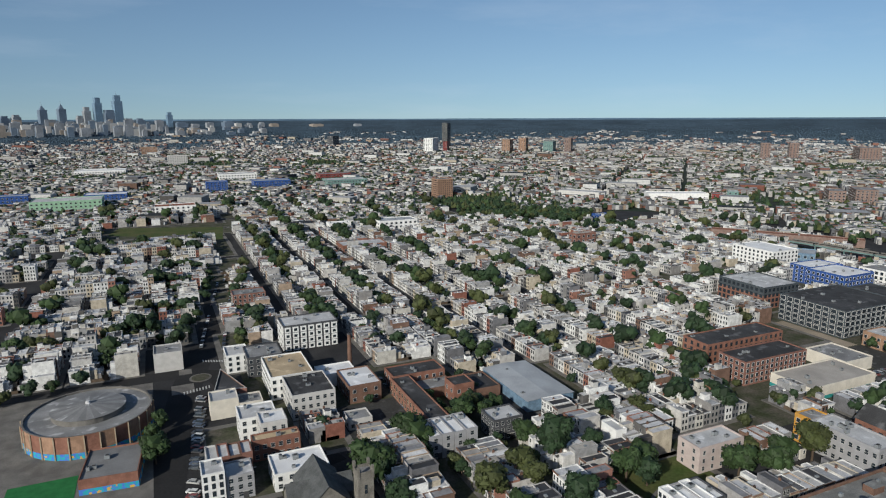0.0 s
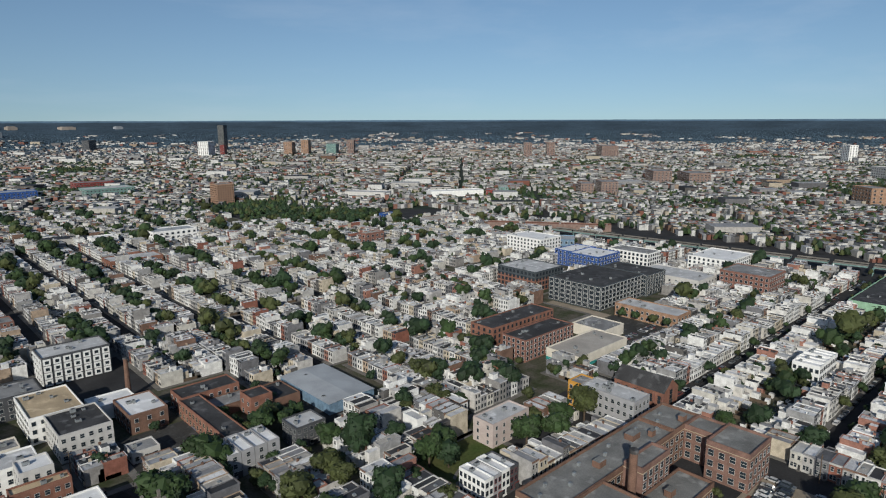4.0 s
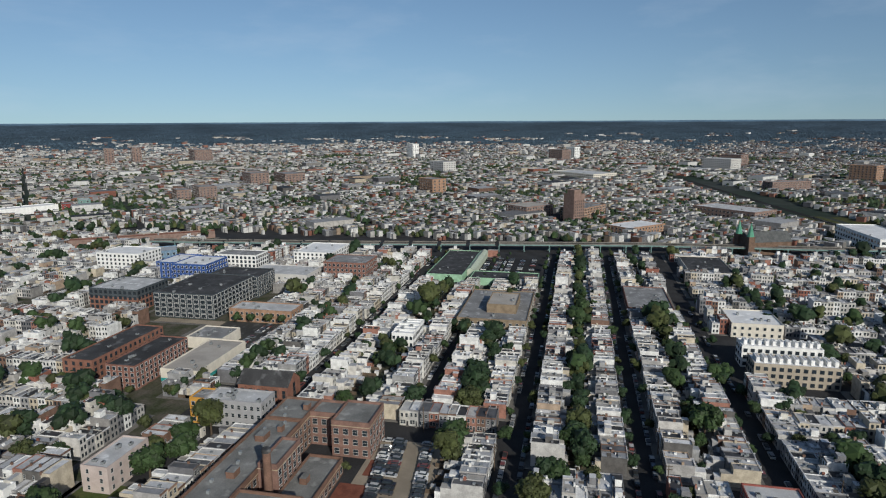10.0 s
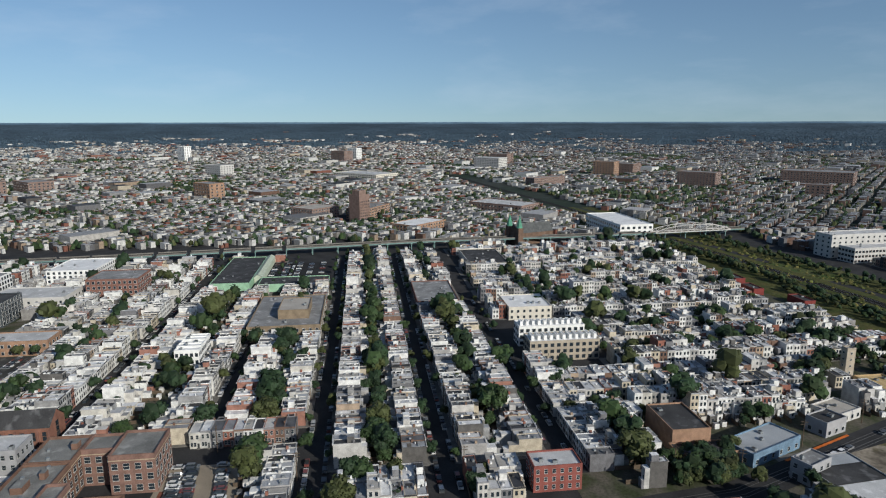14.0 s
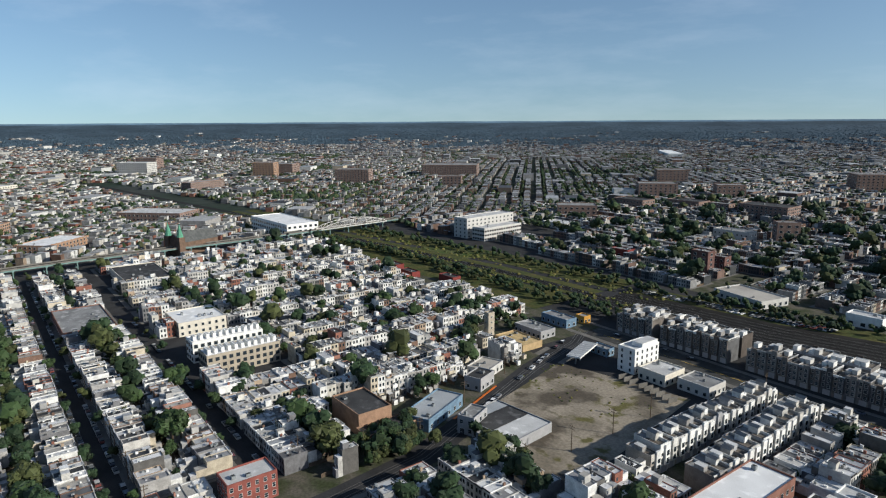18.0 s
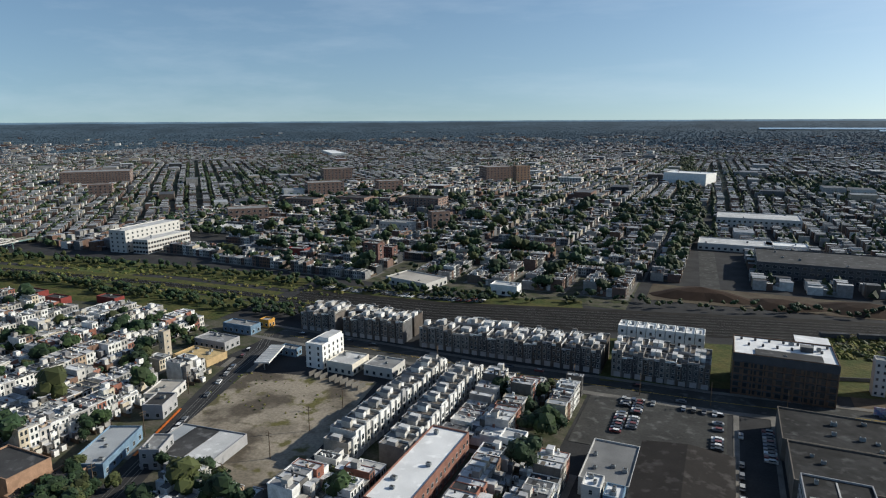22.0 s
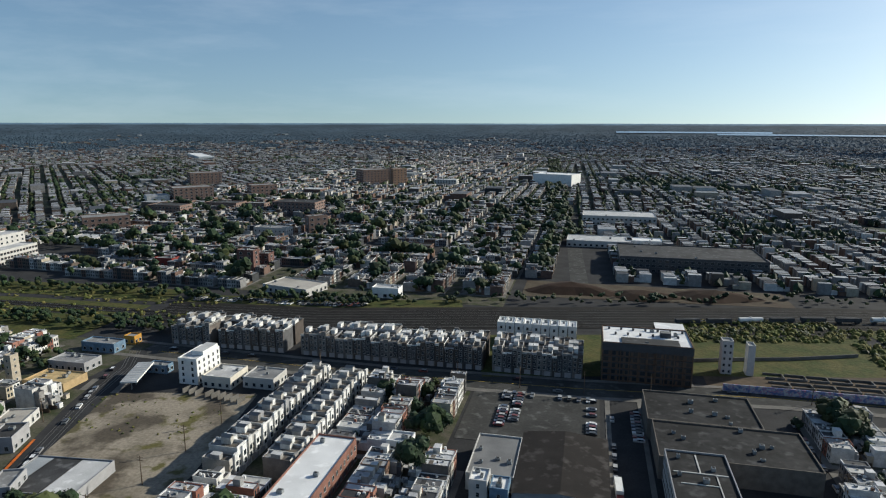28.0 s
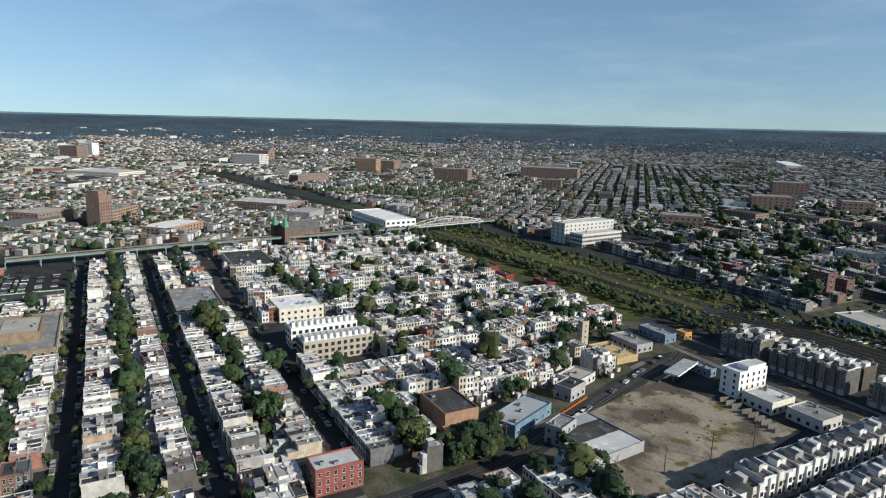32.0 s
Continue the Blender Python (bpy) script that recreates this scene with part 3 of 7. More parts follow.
def row(axis, line, s0, s1, face, storeys=2, depth=9.5, ell=5.0, gap=0.07, trees=0.27, tall=0.26, shift=0.0):
    """A row of houses along x or y, whose fronts lie on the line and face + or -. shift: how far the line leans over its length."""
    s = s0
    tall_run = storeys
    while s < s1 - 3:
        w = min(rnd.choice((3.6, 3.8, 4.0, 4.2, 4.6)), s1 - s)
        k = (s - s0) / max(1.0, s1 - s0)
        ln = line + shift * k
        if rnd.random() < 0.4:
            tall_run = storeys + (1 if rnd.random() < tall else 0) + (1 if rnd.random() < tall * 0.12 else 0)
        h = 2.9 * tall_run + rnd.uniform(0.2, 1.0)
        set_back = rnd.choice((0, 0, 0, 0.15, -0.15))
        if axis == "x":
            m = pose(s, ln - face * set_back, 0) if face < 0 else pose(s + w, ln - face * set_back, 0, 0, 0, 180)
            c, yard = (s + w / 2, ln - face * 7), (s + w / 2, ln - face * (depth + ell + rnd.uniform(1, 5)))
        else:
            m = pose(ln - face * set_back, s, 0, 0, 0, 90) if face > 0 else pose(ln - face * set_back, s + w, 0, 0, 0, -90)
            c, yard = (ln - face * 7, s + w / 2), (ln - face * (depth + ell + rnd.uniform(1, 5)), s + w / 2)
        s += w
        if not (free(*c, 1.5) and in_view(*c)):
            continue
        if rnd.random() < gap:
            tree(*c, rnd.uniform(0.6, 1.0))
            continue
        r = math.hypot(*c)
        if r < NEAR_R and COUNT["house"] < 136 and w > 3.5:
            COUNT["house"] += 1
            copy_thing(house_kind(tall_run if tall_run < 4 else 3, rnd.randrange(6)), m @ Matrix.Diagonal((w / 4.2, 1, (h + 0.5) / (3.1 * tall_run + 0.5), 1)))
        else:
            L = 0 if r < 560 else 1 if r < 950 else 2
            bulk_house(CITY[L], m, w, depth + rnd.uniform(-1, 1), h, ell * rnd.uniform(0.6, 1.3) if rnd.random() < 0.85 else 0, L)
        if rnd.random() < trees and free(*yard, 1.0):
            lush = 0.5 + 0.5 * math.sin(yard[0] * 0.11 + 1.3 * math.sin(yard[1] * 0.07)) * math.cos(yard[1] * 0.09 + yard[0] * 0.02)
            tree(*yard, rnd.choice((0.7, 0.9, 1.1, 1.3, 1.5, 1.7)) * rnd.uniform(0.85, 1.1) * (0.58 + 0.85 * lush))


PADS = Bag()


PAD_COUNT = itertools.count()


def pad(x0, y0, x1, y1, mat="yard", z=0.12):
    """A block's raised ground: a concrete pavement with its kerb, and the yards inside."""
    z += 0.0053 * (next(PAD_COUNT) % 11)
    PADS.box(x0, y0, 0, x1, y1, z, "concrete")
    if mat != "concrete":
        PADS.quad([(x0 + 3, y0 + 3, z + 0.02), (x1 - 3, y0 + 3, z + 0.02), (x1 - 3, y1 - 3, z + 0.02), (x0 + 3, y1 - 3, z + 0.02)], mat)


def block_x(b0, b1, a0, a1, **kw):
    """A block whose rows run along x and face outwards at b0 and b1."""
    pad(a0 - 2, b0 - 2.5, a1 + 2, b1 + 2.5)
    row("x", b0, a0, a1, -1, **kw)
    row("x", b1, a0, a1, 1, **kw)


def block_y(a0, a1, b0, b1, **kw):
    pad(a0 - 2.5, b0 - 2, a1 + 2.5, b1 + 2)
    row("y", a0, b0, b1, -1, **kw)
    row("y", a1, b0, b1, 1, **kw)


# ---- buildings that stand out ----
def building(name, label, category, x0, y0, x1, y1, h, wall, roof, floors=3, bay=3.2, win=(1.4, 1.6), frame="trim", faces="", rot=0.0, par=0.6, units=3, reserve_it=True, base=None, group="", ground_door=True, z0=1.1, fw=0.12):
    """A block with walls and parapet, a roof, a window for every bay, a door and what stands on the roof."""
    cx, cy = (x0 + x1) / 2, (y0 + y1) / 2
    lx, ly = abs(x1 - x0) / 2, abs(y1 - y0) / 2
    if reserve_it:
        k = 0 if rot == 0 else 3
        reserve(x0 - k, y0 - k, x1 + k, y1 + k)
    t = thing(name, label, category, group, m=pose(cx, cy, 0, 0, 0, rot))
    b = Bag()
    shell(b, -lx, -ly, lx, ly, h, wall, par, 0.35)
    part("wall", b, t)
    b = Bag()
    b.quad([(-lx + 0.3, -ly + 0.3, h), (lx - 0.3, -ly + 0.3, h), (lx - 0.3, ly - 0.3, h), (-lx + 0.3, ly - 0.3, h)], roof)
    part("roof", b, t)
    if base:
        b = Bag()
        b.box(-lx - 0.06, -ly - 0.06, 0, lx + 0.06, ly + 0.06, base[1], base[0])
        part("base_course", b, t)
    rng = random.Random(int(abs(cx) * 7 + abs(cy)))
    if not faces:
        a = radians(rot)
        for f, n in (("s", (0, -1)), ("e", (1, 0)), ("n", (0, 1)), ("w", (-1, 0))):
            nx, ny = n[0] * math.cos(a) - n[1] * math.sin(a), n[0] * math.sin(a) + n[1] * math.cos(a)
            ext = lx if n[0] else ly
            if (cx + nx * ext) * nx + (cy + ny * ext) * ny < 0:
                faces += f
    far, far_panes = math.hypot(cx, cy) > 272, Bag()
    if floors:
        step = (h - 0.4) / floors
        for f in faces:
            ln = 2 * (lx if f in "sn" else ly)
            n = max(1, int(ln / bay))
            for i in range(n):
                u = (i + 0.5) * ln / n - ln / 2
                for k in range(floors):
                    z = step * k + z0
                    p = {"s": (u, -ly, z, 0), "n": (u, ly, z, 180), "e": (lx, u, z, 90), "w": (-lx, u, z, -90)}[f]
                    if far:
                        n0, hw, hh = len(far_panes.v), win[0] / 2, min(win[1], step - 0.7)
                        far_panes.box(-hw - fw, -0.08 - fw * 0.5, -fw, hw + fw, 0.02, hh + fw, frame)
                        far_panes.quad([(-hw, -0.1 - fw * 0.5, 0), (hw, -0.1 - fw * 0.5, 0), (hw, -0.1 - fw * 0.5, hh), (-hw, -0.1 - fw * 0.5, hh)], "glass")
                        far_panes.turn(n0, pose(p[0], p[1], p[2], 0, 0, p[3]))
                    else:
                        set_window(t, *p, win[0], min(win[1], step - 0.7), frame)
        if far:
            tagged(part("glazing", far_panes, t), kind="stuff")
        if ground_door and not far:
            f = faces[0] if faces else "s"
            b = Bag()
            b.box(-0.9, -0.12, 0, 0.9, 0.05, 2.6, "roof_dark")
            b.box(-1.1, -0.16, 2.6, 1.1, 0.05, 2.8, frame)
            d = part("door", b, t)
            d.matrix_basis = {"s": pose(1.6, -ly, 0), "n": pose(1.6, ly, 0, 0, 0, 180), "e": pose(lx, 1.6, 0, 0, 0, 90), "w": pose(-lx, 1.6, 0, 0, 0, -90)}[f]
    for _ in range(units if not far else min(units, 4)):
        b = Bag()
        sx, sy, sz = rng.uniform(1.0, 2.2), rng.uniform(0.9, 1.8), rng.uniform(0.8, 1.6)
        b.box(-sx / 2, -sy / 2, 0.15, sx / 2, sy / 2, sz, "steel")
        b.box(-sx / 2 + 0.1, -sy / 2 + 0.1, 0, sx / 2 - 0.1, sy / 2 - 0.1, 0.15, "roof_dark")
        b.box(-sx * 0.3, -sy * 0.3, sz, sx * 0.3, sy * 0.3, sz + 0.12, "roof_dark")
        o = part("roof_unit", b, t, "grey metal rooftop unit")
        o.matrix_basis = pose(rng.uniform(-lx + 2, lx - 2) if lx > 2.5 else 0, rng.uniform(-ly + 2, ly - 2) if ly > 2.5 else 0, h)
    return t


def gable_roof(parent, lx, ly, z, up, mat, wall, along="y"):
    """A pitched roof over a block, its ridge along x or y, with the gable walls."""
    b = Bag()
    o = 0.4
    if along == "y":
        b.quad([(-lx - o, -ly - o, z), (0, -ly - o, z + up), (0, ly + o, z + up), (-lx - o, ly + o, z)], mat)
        b.quad([(0, -ly - o, z + up), (lx + o, -ly - o, z), (lx + o, ly + o, z), (0, ly + o, z + up)], mat)
    else:
        b.quad([(-lx - o, -ly - o, z), (lx + o, -ly - o, z), (lx + o, 0, z + up), (-lx - o, 0, z + up)], mat)
        b.quad([(-lx - o, 0, z + up), (lx + o, 0, z + up), (lx + o, ly + o, z), (-lx - o, ly + o, z)], mat)
    part("pitched_roof", b, parent)
    for s in (-1, 1):
        b = Bag()
        if along == "y":
            b.quad([(-lx, s * ly, z - 0.1), (lx, s * ly, z - 0.1), (0, s * ly, z + up - 0.05)], wall)
        else:
            b.quad([(s * lx, -ly, z - 0.1), (s * lx, ly, z - 0.1), (s * lx, 0, z + up - 0.05)], wall)
        part("gable", b, parent)

# ---- west side: the round hall, the street fork, workshops and churches ----
def round_hall():
    cx, cy, R = -33.0, 279.0, 23.5
    reserve(-75, 222, -4, 322)
    t = thing("round_hall", "round brick sports hall with a stepped roof and mural base", "hall", m=pose(cx, cy, 0))
    n = 28
    ring = [(R * math.cos(6.2832 * k / n), R * math.sin(6.2832 * k / n)) for k in range(n)]
    for k in range(n):
        (xa, ya), (xb, yb) = ring[k], ring[(k + 1) % n]
        b = Bag()
        b.quad([(xa, ya, 2.6), (xb, yb, 2.6), (xb, yb, 9.4), (xa, ya, 9.4)], "brick_orange" if k % 2 else "tan_brick")
        b.quad([(xa, ya, 9.4), (xb, yb, 9.4), (xb * 0.97, yb * 0.97, 9.4), (xa * 0.97, ya * 0.97, 9.4)], "concrete")
        b.quad([(xb * 0.97, yb * 0.97, 9.4), (xa * 0.97, ya * 0.97, 9.4), (xa * 0.97, ya * 0.97, 8.6), (xb * 0.97, yb * 0.97, 8.6)], "concrete")
        part("wall_panel", b, t)
        b = Bag()
        b.quad([(xa * 1.003, ya * 1.003, 0), (xb * 1.003, yb * 1.003, 0), (xb * 1.003, yb * 1.003, 2.6), (xa * 1.003, ya * 1.003, 2.6)], "mural")
        part("mural_panel", b, t)
        b = Bag()
        tapered(b, (xa * 1.01, ya * 1.01, 0), (xa * 1.01, ya * 1.01, 9.3), 0.3, 0.3, "tan_stone", 4)
        part("pier", b, t)
    b = Bag()
    b.quad([(x * 0.97, y * 0.97, 8.6) for x, y in ring], "roof_grey")
    part("lower_roof", b, t)
    b = Bag()
    q = 13.4 / R
    for k in range(n):
        (xa, ya), (xb, yb) = ring[k], ring[(k + 1) % n]
        b.quad([(xa * q, ya * q, 8.6), (xb * q, yb * q, 8.6), (xb * q, yb * q, 11.0), (xa * q, ya * q, 11.0)], "concrete")
    part("drum", b, t)
    b = Bag()
    for k in range(n):
        (xa, ya), (xb, yb) = ring[k], ring[(k + 1) % n]
        b.quad([(xa * q * 1.03, ya * q * 1.03, 11.0), (xb * q * 1.03, yb * q * 1.03, 11.0), (0, 0, 12.4)], "roof_grey" if k % 2 else "roof_mid")
    part("upper_roof", b, t)
    b = Bag()
    tapered(b, (0, 0, 12.2), (0, 0, 13.4), 1.1, 0.8, "roof_light", 10)
    part("vent", b, t)


palette_mural = nodes_of("mural", 0.7)
_, _ns, _ls, _b = palette_mural
_c = mix(_ns, _ls, "MIX", fuzz(_ns, _ls, 0.9, 2, 0.45, 0.55), (0.03, 0.30, 0.36), (0.06, 0.16, 0.5))
_c = mix(_ns, _ls, "MIX", fuzz(_ns, _ls, 0.45, 2, 0.58, 0.62), _c, (0.5, 0.32, 0.06))
_ls.new(_c, _b.inputs["Base Color"])
_, _ns, _ls, _b = nodes_of("graffiti", 0.8)
_c = mix(_ns, _ls, "MIX", fuzz(_ns, _ls, 0.5, 3, 0.45, 0.55), (0.42, 0.43, 0.46), (0.12, 0.16, 0.32))
_c = mix(_ns, _ls, "MIX", fuzz(_ns, _ls, 1.1, 2, 0.55, 0.6), _c, (0.35, 0.2, 0.3))
_ls.new(_c, _b.inputs["Base Color"])

round_hall()
building("hall_annex", "low brick annex with a flat grey roof and a blue mural", "hall", -32, 227.5, -13.5, 249.5, 5.2, "brick_orange", "roof_mid", 0, rot=-5, units=3, base=("mural", 2.2))
lawn = Bag()
lawn.box(-56, 224, 0, -34.5, 243, 0.16, "turf")
structure("playing_field", lawn, "small bright green artificial turf pitch", "pitch")
yard = Bag()
yard.box(-78, 190, 0, -10, 322, 0.08, "concrete")
structure("hall_forecourt", yard, "pale worn paving round the hall", "paving")

building("apartment_building", "modern apartment building with white window boxes on a dark front", "building", 56, 337.5, 86, 355.5, 14, "dark_panel", "roof_light", 4, 4.2, (1.7, 1.5), "white_paint", units=8, fw=0.75)
building("loft_building", "long pale loft building with a tan roof terrace", "building", 39, 277, 58.5, 305, 10.7, "white_paint", "roof_tan", 3, 3.0, units=6)
building("loft_building", "grey loft building with a black roof and a blank side wall", "building", 44, 253.5, 62.5, 276.6, 10.7, "pale_panel", "roof_dark", 3, 3.0, units=4)
building("corner_house", "white and brick corner house by the roundabout", "house", 24, 318, 35, 333, 9, "white_paint", "roof_light", 3, 3.0, units=1)
building("brick_terrace", "four-storey red brick terrace with white trim", "house", 39, 424, 60, 438, 11.5, "brick", "roof_grey", 4, 3.0, (1.2, 1.6), units=2)
building("side_wall_house", "three-storey house with a blank grey side wall", "house", -9, 334, 4.5, 348, 9.5, "pale_panel", "roof_grey", 0, units=1)
building("stepped_house", "cream rendered house with a blank stepped side", "house", 12.5, 268, 24, 279, 8.0, "cream_panel", "roof_light", 0, units=1)
building("stepped_house", "lower cream wing beside a stepped house", "house", 24.2, 267, 34, 277, 5.5, "cream_panel", "roof_grey", 1, 3.2, units=1)
building("stair_block", "white apartment block with stepped roof storeys", "building", 21.5, 243, 36, 256, 9.5, "white_paint", "roof_light", 3, 3.0, units=2)
building("stair_block", "white roof storey of a stepped apartment block", "building", 28, 232, 38, 242.6, 11.5, "pale_panel", "roof_white", 3, 3.0, units=1)
building("brick_flats", "orange brick flats with a tan roof", "building", 24, 226, 41.5, 231.6, 8, "brick_orange", "roof_tan", 2, 2.8, units=2)
building("tall_white_house", "narrow white four-storey house with dark windows", "house", 5, 203, 12.2, 213, 11.5, "white_paint", "roof_light", 4, 2.4, (1.1, 1.7), "dark_panel", units=1)
building("grey_house", "grey rendered house with a silver roof", "house", 12.5, 204, 21.5, 214, 8.5, "grey_panel", "roof_light", 3, 2.8, units=1)
for i in range(4):
    building("brick_row_house", "narrow brick row house with white window frames", "house", 7.5 + 3.9 * i, 218, 11.3 + 3.9 * i, 229 - 0.5 * i, 8.2 + 0.3 * (i % 2), ("pale_panel", "brick", "brick_brown", "brick")[i], "roof_light", 2, 1.9, (0.9, 1.5), units=0, group="brick row by the parking street")
for i in range(5):
    building("white_townhouse", "white four-storey townhouse with a roof terrace", "house", 316 + 5.2 * i, 84, 321 + 5.2 * i, 96, 11.5 + 0.4 * (i % 2), "white_paint", "roof_white", 3, 2.4, (1.2, 1.6), "dark_panel", units=1, group="white townhouses")


def wedge_house():
    """A flat-roofed house on a triangular plot where the streets fork."""
    reserve(14, 280, 29, 308)
    t = thing("wedge_house", "red brick wedge-shaped house with a dark flat roof", "house", m=pose(0, 0, 0))
    pts = [(15.2, 281.5), (28.8, 279), (20.2, 307.5)]
    b = Bag()
    for i in range(3):
        (xa, ya), (xb, yb) = pts[i], pts[(i + 1) % 3]
        b.quad([(xa, ya, 0), (xb, yb, 0), (xb, yb, 7.6), (xa, ya, 7.6)], "brick")
    part("wall", b, t)
    b = Bag()
    b.quad([(*p, 7.0) for p in pts], "roof_dark")
    part("roof", b, t)
    cx, cy = sum(p[0] for p in pts) / 3, sum(p[1] for p in pts) / 3
    for i in range(3):
        (xa, ya), (xb, yb) = pts[i], pts[(i + 1) % 3]
        b = Bag()
        q = [(xa, ya), (xb, yb), (xb + (cx - xb) * 0.07, yb + (cy - yb) * 0.07), (xa + (cx - xa) * 0.07, ya + (cy - ya) * 0.07)]
        b.quad([(*p, 7.62) for p in q], "trim")
        b.quad([(*q[2], 7.62), (*q[3], 7.62), (*q[3], 6.9), (*q[2], 6.9)], "brick_brown")
        part("coping", b, t)
    for k in range(2):
        for x in (18, 21.5, 25):
            set_window(t, x, 281.5 - (x - 15.2) * 0.184, 1.1 + 3.1 * k, -10, 1.1, 1.6)


wedge_house()
building("corner_building", "dark green corner building with a roof deck", "building", 33, 308, 50, 326, 10, "dark_panel", "roof_grey", 3, 3.0)
building("boiler_house", "brick boiler house with a bright white roof", "building", 70, 259, 85, 280, 8, "brick_brown", "roof_white", 2, 4.0)
building("white_shed", "low white-roofed shed beside the brick stack", "building", 62.5, 281, 80, 294, 6, "white_paint", "roof_white", 0, units=1)
building("brick_works", "long two-storey orange brick works with a dark roof", "factory", 90.5, 214, 99.5, 262, 7.5, "brick_orange", "roof_dark", 2, 3.4, (1.4, 1.9), "tan_stone", units=2)
building("brick_works", "cross wing of the brick works with a black roof", "factory", 92, 262.3, 118, 275, 7.5, "brick_orange", "roof_dark", 2, 3.6, units=2)
building("brick_works", "low grey-roofed shed in the yard of the works", "factory", 99.8, 250, 118, 261.8, 4.2, "brick_brown", "roof_grey", 0, units=1)
building("brick_works", "square brick engine house beside the works", "factory", 112, 239, 122, 249, 9, "brick_orange", "roof_dark", 2, 3.6, units=0)
building("black_roof_shed", "low shed with a black roof behind the works", "shed", 122.5, 240, 136, 258, 4.5, "brick_brown", "roof_dark", 0, units=1)
building("plot_house", "small detached house with a pale grey roof", "house", 63, 235, 73, 244, 4.2, "pale_panel", "roof_grey", 1, 3.2, units=1)
reserve(58, 226, 89.5, 252)
works_yard = Bag()
works_yard.box(58, 224, 0, 90.4, 258, 0.09, "asphalt_worn")
structure("works_yard", works_yard, "worn asphalt yard with parked machines beside the works", "yard")
for i, mt_ in enumerate(("white_paint", "grey_panel", "white_paint", "dark_panel")):
    building("townhouse", "new three-storey townhouse with grey and white panels", "house", 137.5 + 4.1 * i, 128, 141.5 + 4.1 * i, 140, 9.2 - 0.3 * (i % 2), mt_, "roof_white", 3, 2.0, (1.1, 1.5), ("dark_panel", "red_metal")[i % 2], units=1, group="new panel townhouses")
building("corner_house", "tall white rendered house beside the lawn", "house", 151, 177, 156, 186, 8.2, "white_paint", "roof_light", 0, units=0)
building("rendered_house", "large pale pink rendered house with a light roof", "house", 167.5, 152, 189, 162.5, 9.5, "pink_render", "roof_light", 3, 4.2, (1.0, 1.5), units=4)
t_ = building("grey_roof_warehouse", "low blue-walled warehouse with a broad pale grey roof", "warehouse", 138, 219.5, 161.8, 261, 4.5, "faded_blue", "roof_bluegrey", 0, units=2)
gable_roof(t_, 11.9, 20.7, 5.1, 0.6, "roof_bluegrey", "faded_blue", "y")
building("townhouse_block", "dark grey three-storey townhouses with pale roofs", "building", 112, 202, 125, 213, 9, "dark_panel", "roof_light", 3, 2.6, units=3)
for i in range(4):
    building("terrace_house", "new grey terrace house with a white roof deck", "house", 84 + 5 * i, 200, 88.8 + 5 * i, 214, 9 + 0.2 * (i % 2), "grey_panel", "roof_white", 3, 2.4, units=1, group="new grey terrace")
building("white_roof_shop", "low white building with a bluish white roof", "building", 28, 203, 47, 217.5, 6, "white_paint", "roof_white", 2, 3.5, units=4)


def stone_church():
    reserve(28, 168, 58, 199)
    t = thing("stone_church", "grey stone church with steep slate roofs and a square tower", "church", m=pose(40, 186, 0))
    b = Bag()
    b.box(-7, -10, 0, 7, 11, 8, "stone", "slate")
    part("nave", b, t)
    gable_roof(t, 7, 10.5, 8, 7, "slate", "stone", "y")
    b = Bag()
    b.box(-11, -3, 0, 10, 5, 7, "stone", "slate")
    part("transept", b, t)
    g2 = Bag()
    g2.quad([(-11.3, -3.4, 7), (10.3, -3.4, 7), (10.3, 1, 12), (-11.3, 1, 12)], "slate")
    g2.quad([(-11.3, 1, 12), (10.3, 1, 12), (10.3, 5.4, 7), (-11.3, 5.4, 7)], "slate")
    for s in (-11, 10):
        g2.quad([(s, -3, 6.9), (s, 5, 6.9), (s, 1, 11.9)], "stone")
    part("transept_roof", g2, t)
    b = Bag()
    shell(b, 8.6, -13, 13.6, -8, 17.5, "stone", 0.9)
    for x in (8.4, 13.0):
        for y in (-13.2, -8.6):
            b.box(x, y, 16, x + 0.8, y + 0.8, 20.2, "stone")
    part("tower", b, t)
    for z in (6, 11):
        set_window(t, 11.1, -13, z, 0, 1.0, 3.0, "stone", "lancet")
    b = Bag()
    b.quad([(8.8, -12.8, 17.5), (13.4, -12.8, 17.5), (13.4, -8.2, 17.5), (8.8, -8.2, 17.5)], "roof_grey")
    part("tower_roof", b, t)


stone_church()


def smoke_stack(x, y, h, r, label):
    t = thing("smoke_stack", label, "chimney", m=pose(x, y, 0))
    b = Bag()
    tapered(b, (0, 0, 0), (0, 0, h - 1.2), r, r * 0.72, "brick_brown", 14)
    part("shaft", b, t)
    b = Bag()
    tapered(b, (0, 0, h - 1.2), (0, 0, h - 0.6), r * 0.76, r * 0.88, "brick_brown", 14)
    tapered(b, (0, 0, h - 0.6), (0, 0, h), r * 0.88, r * 0.84, "roof_dark", 14)
    part("cap", b, t)
    return t


smoke_stack(81.5, 297.9, 19.5, 1.3, "tall round brown brick smoke stack")

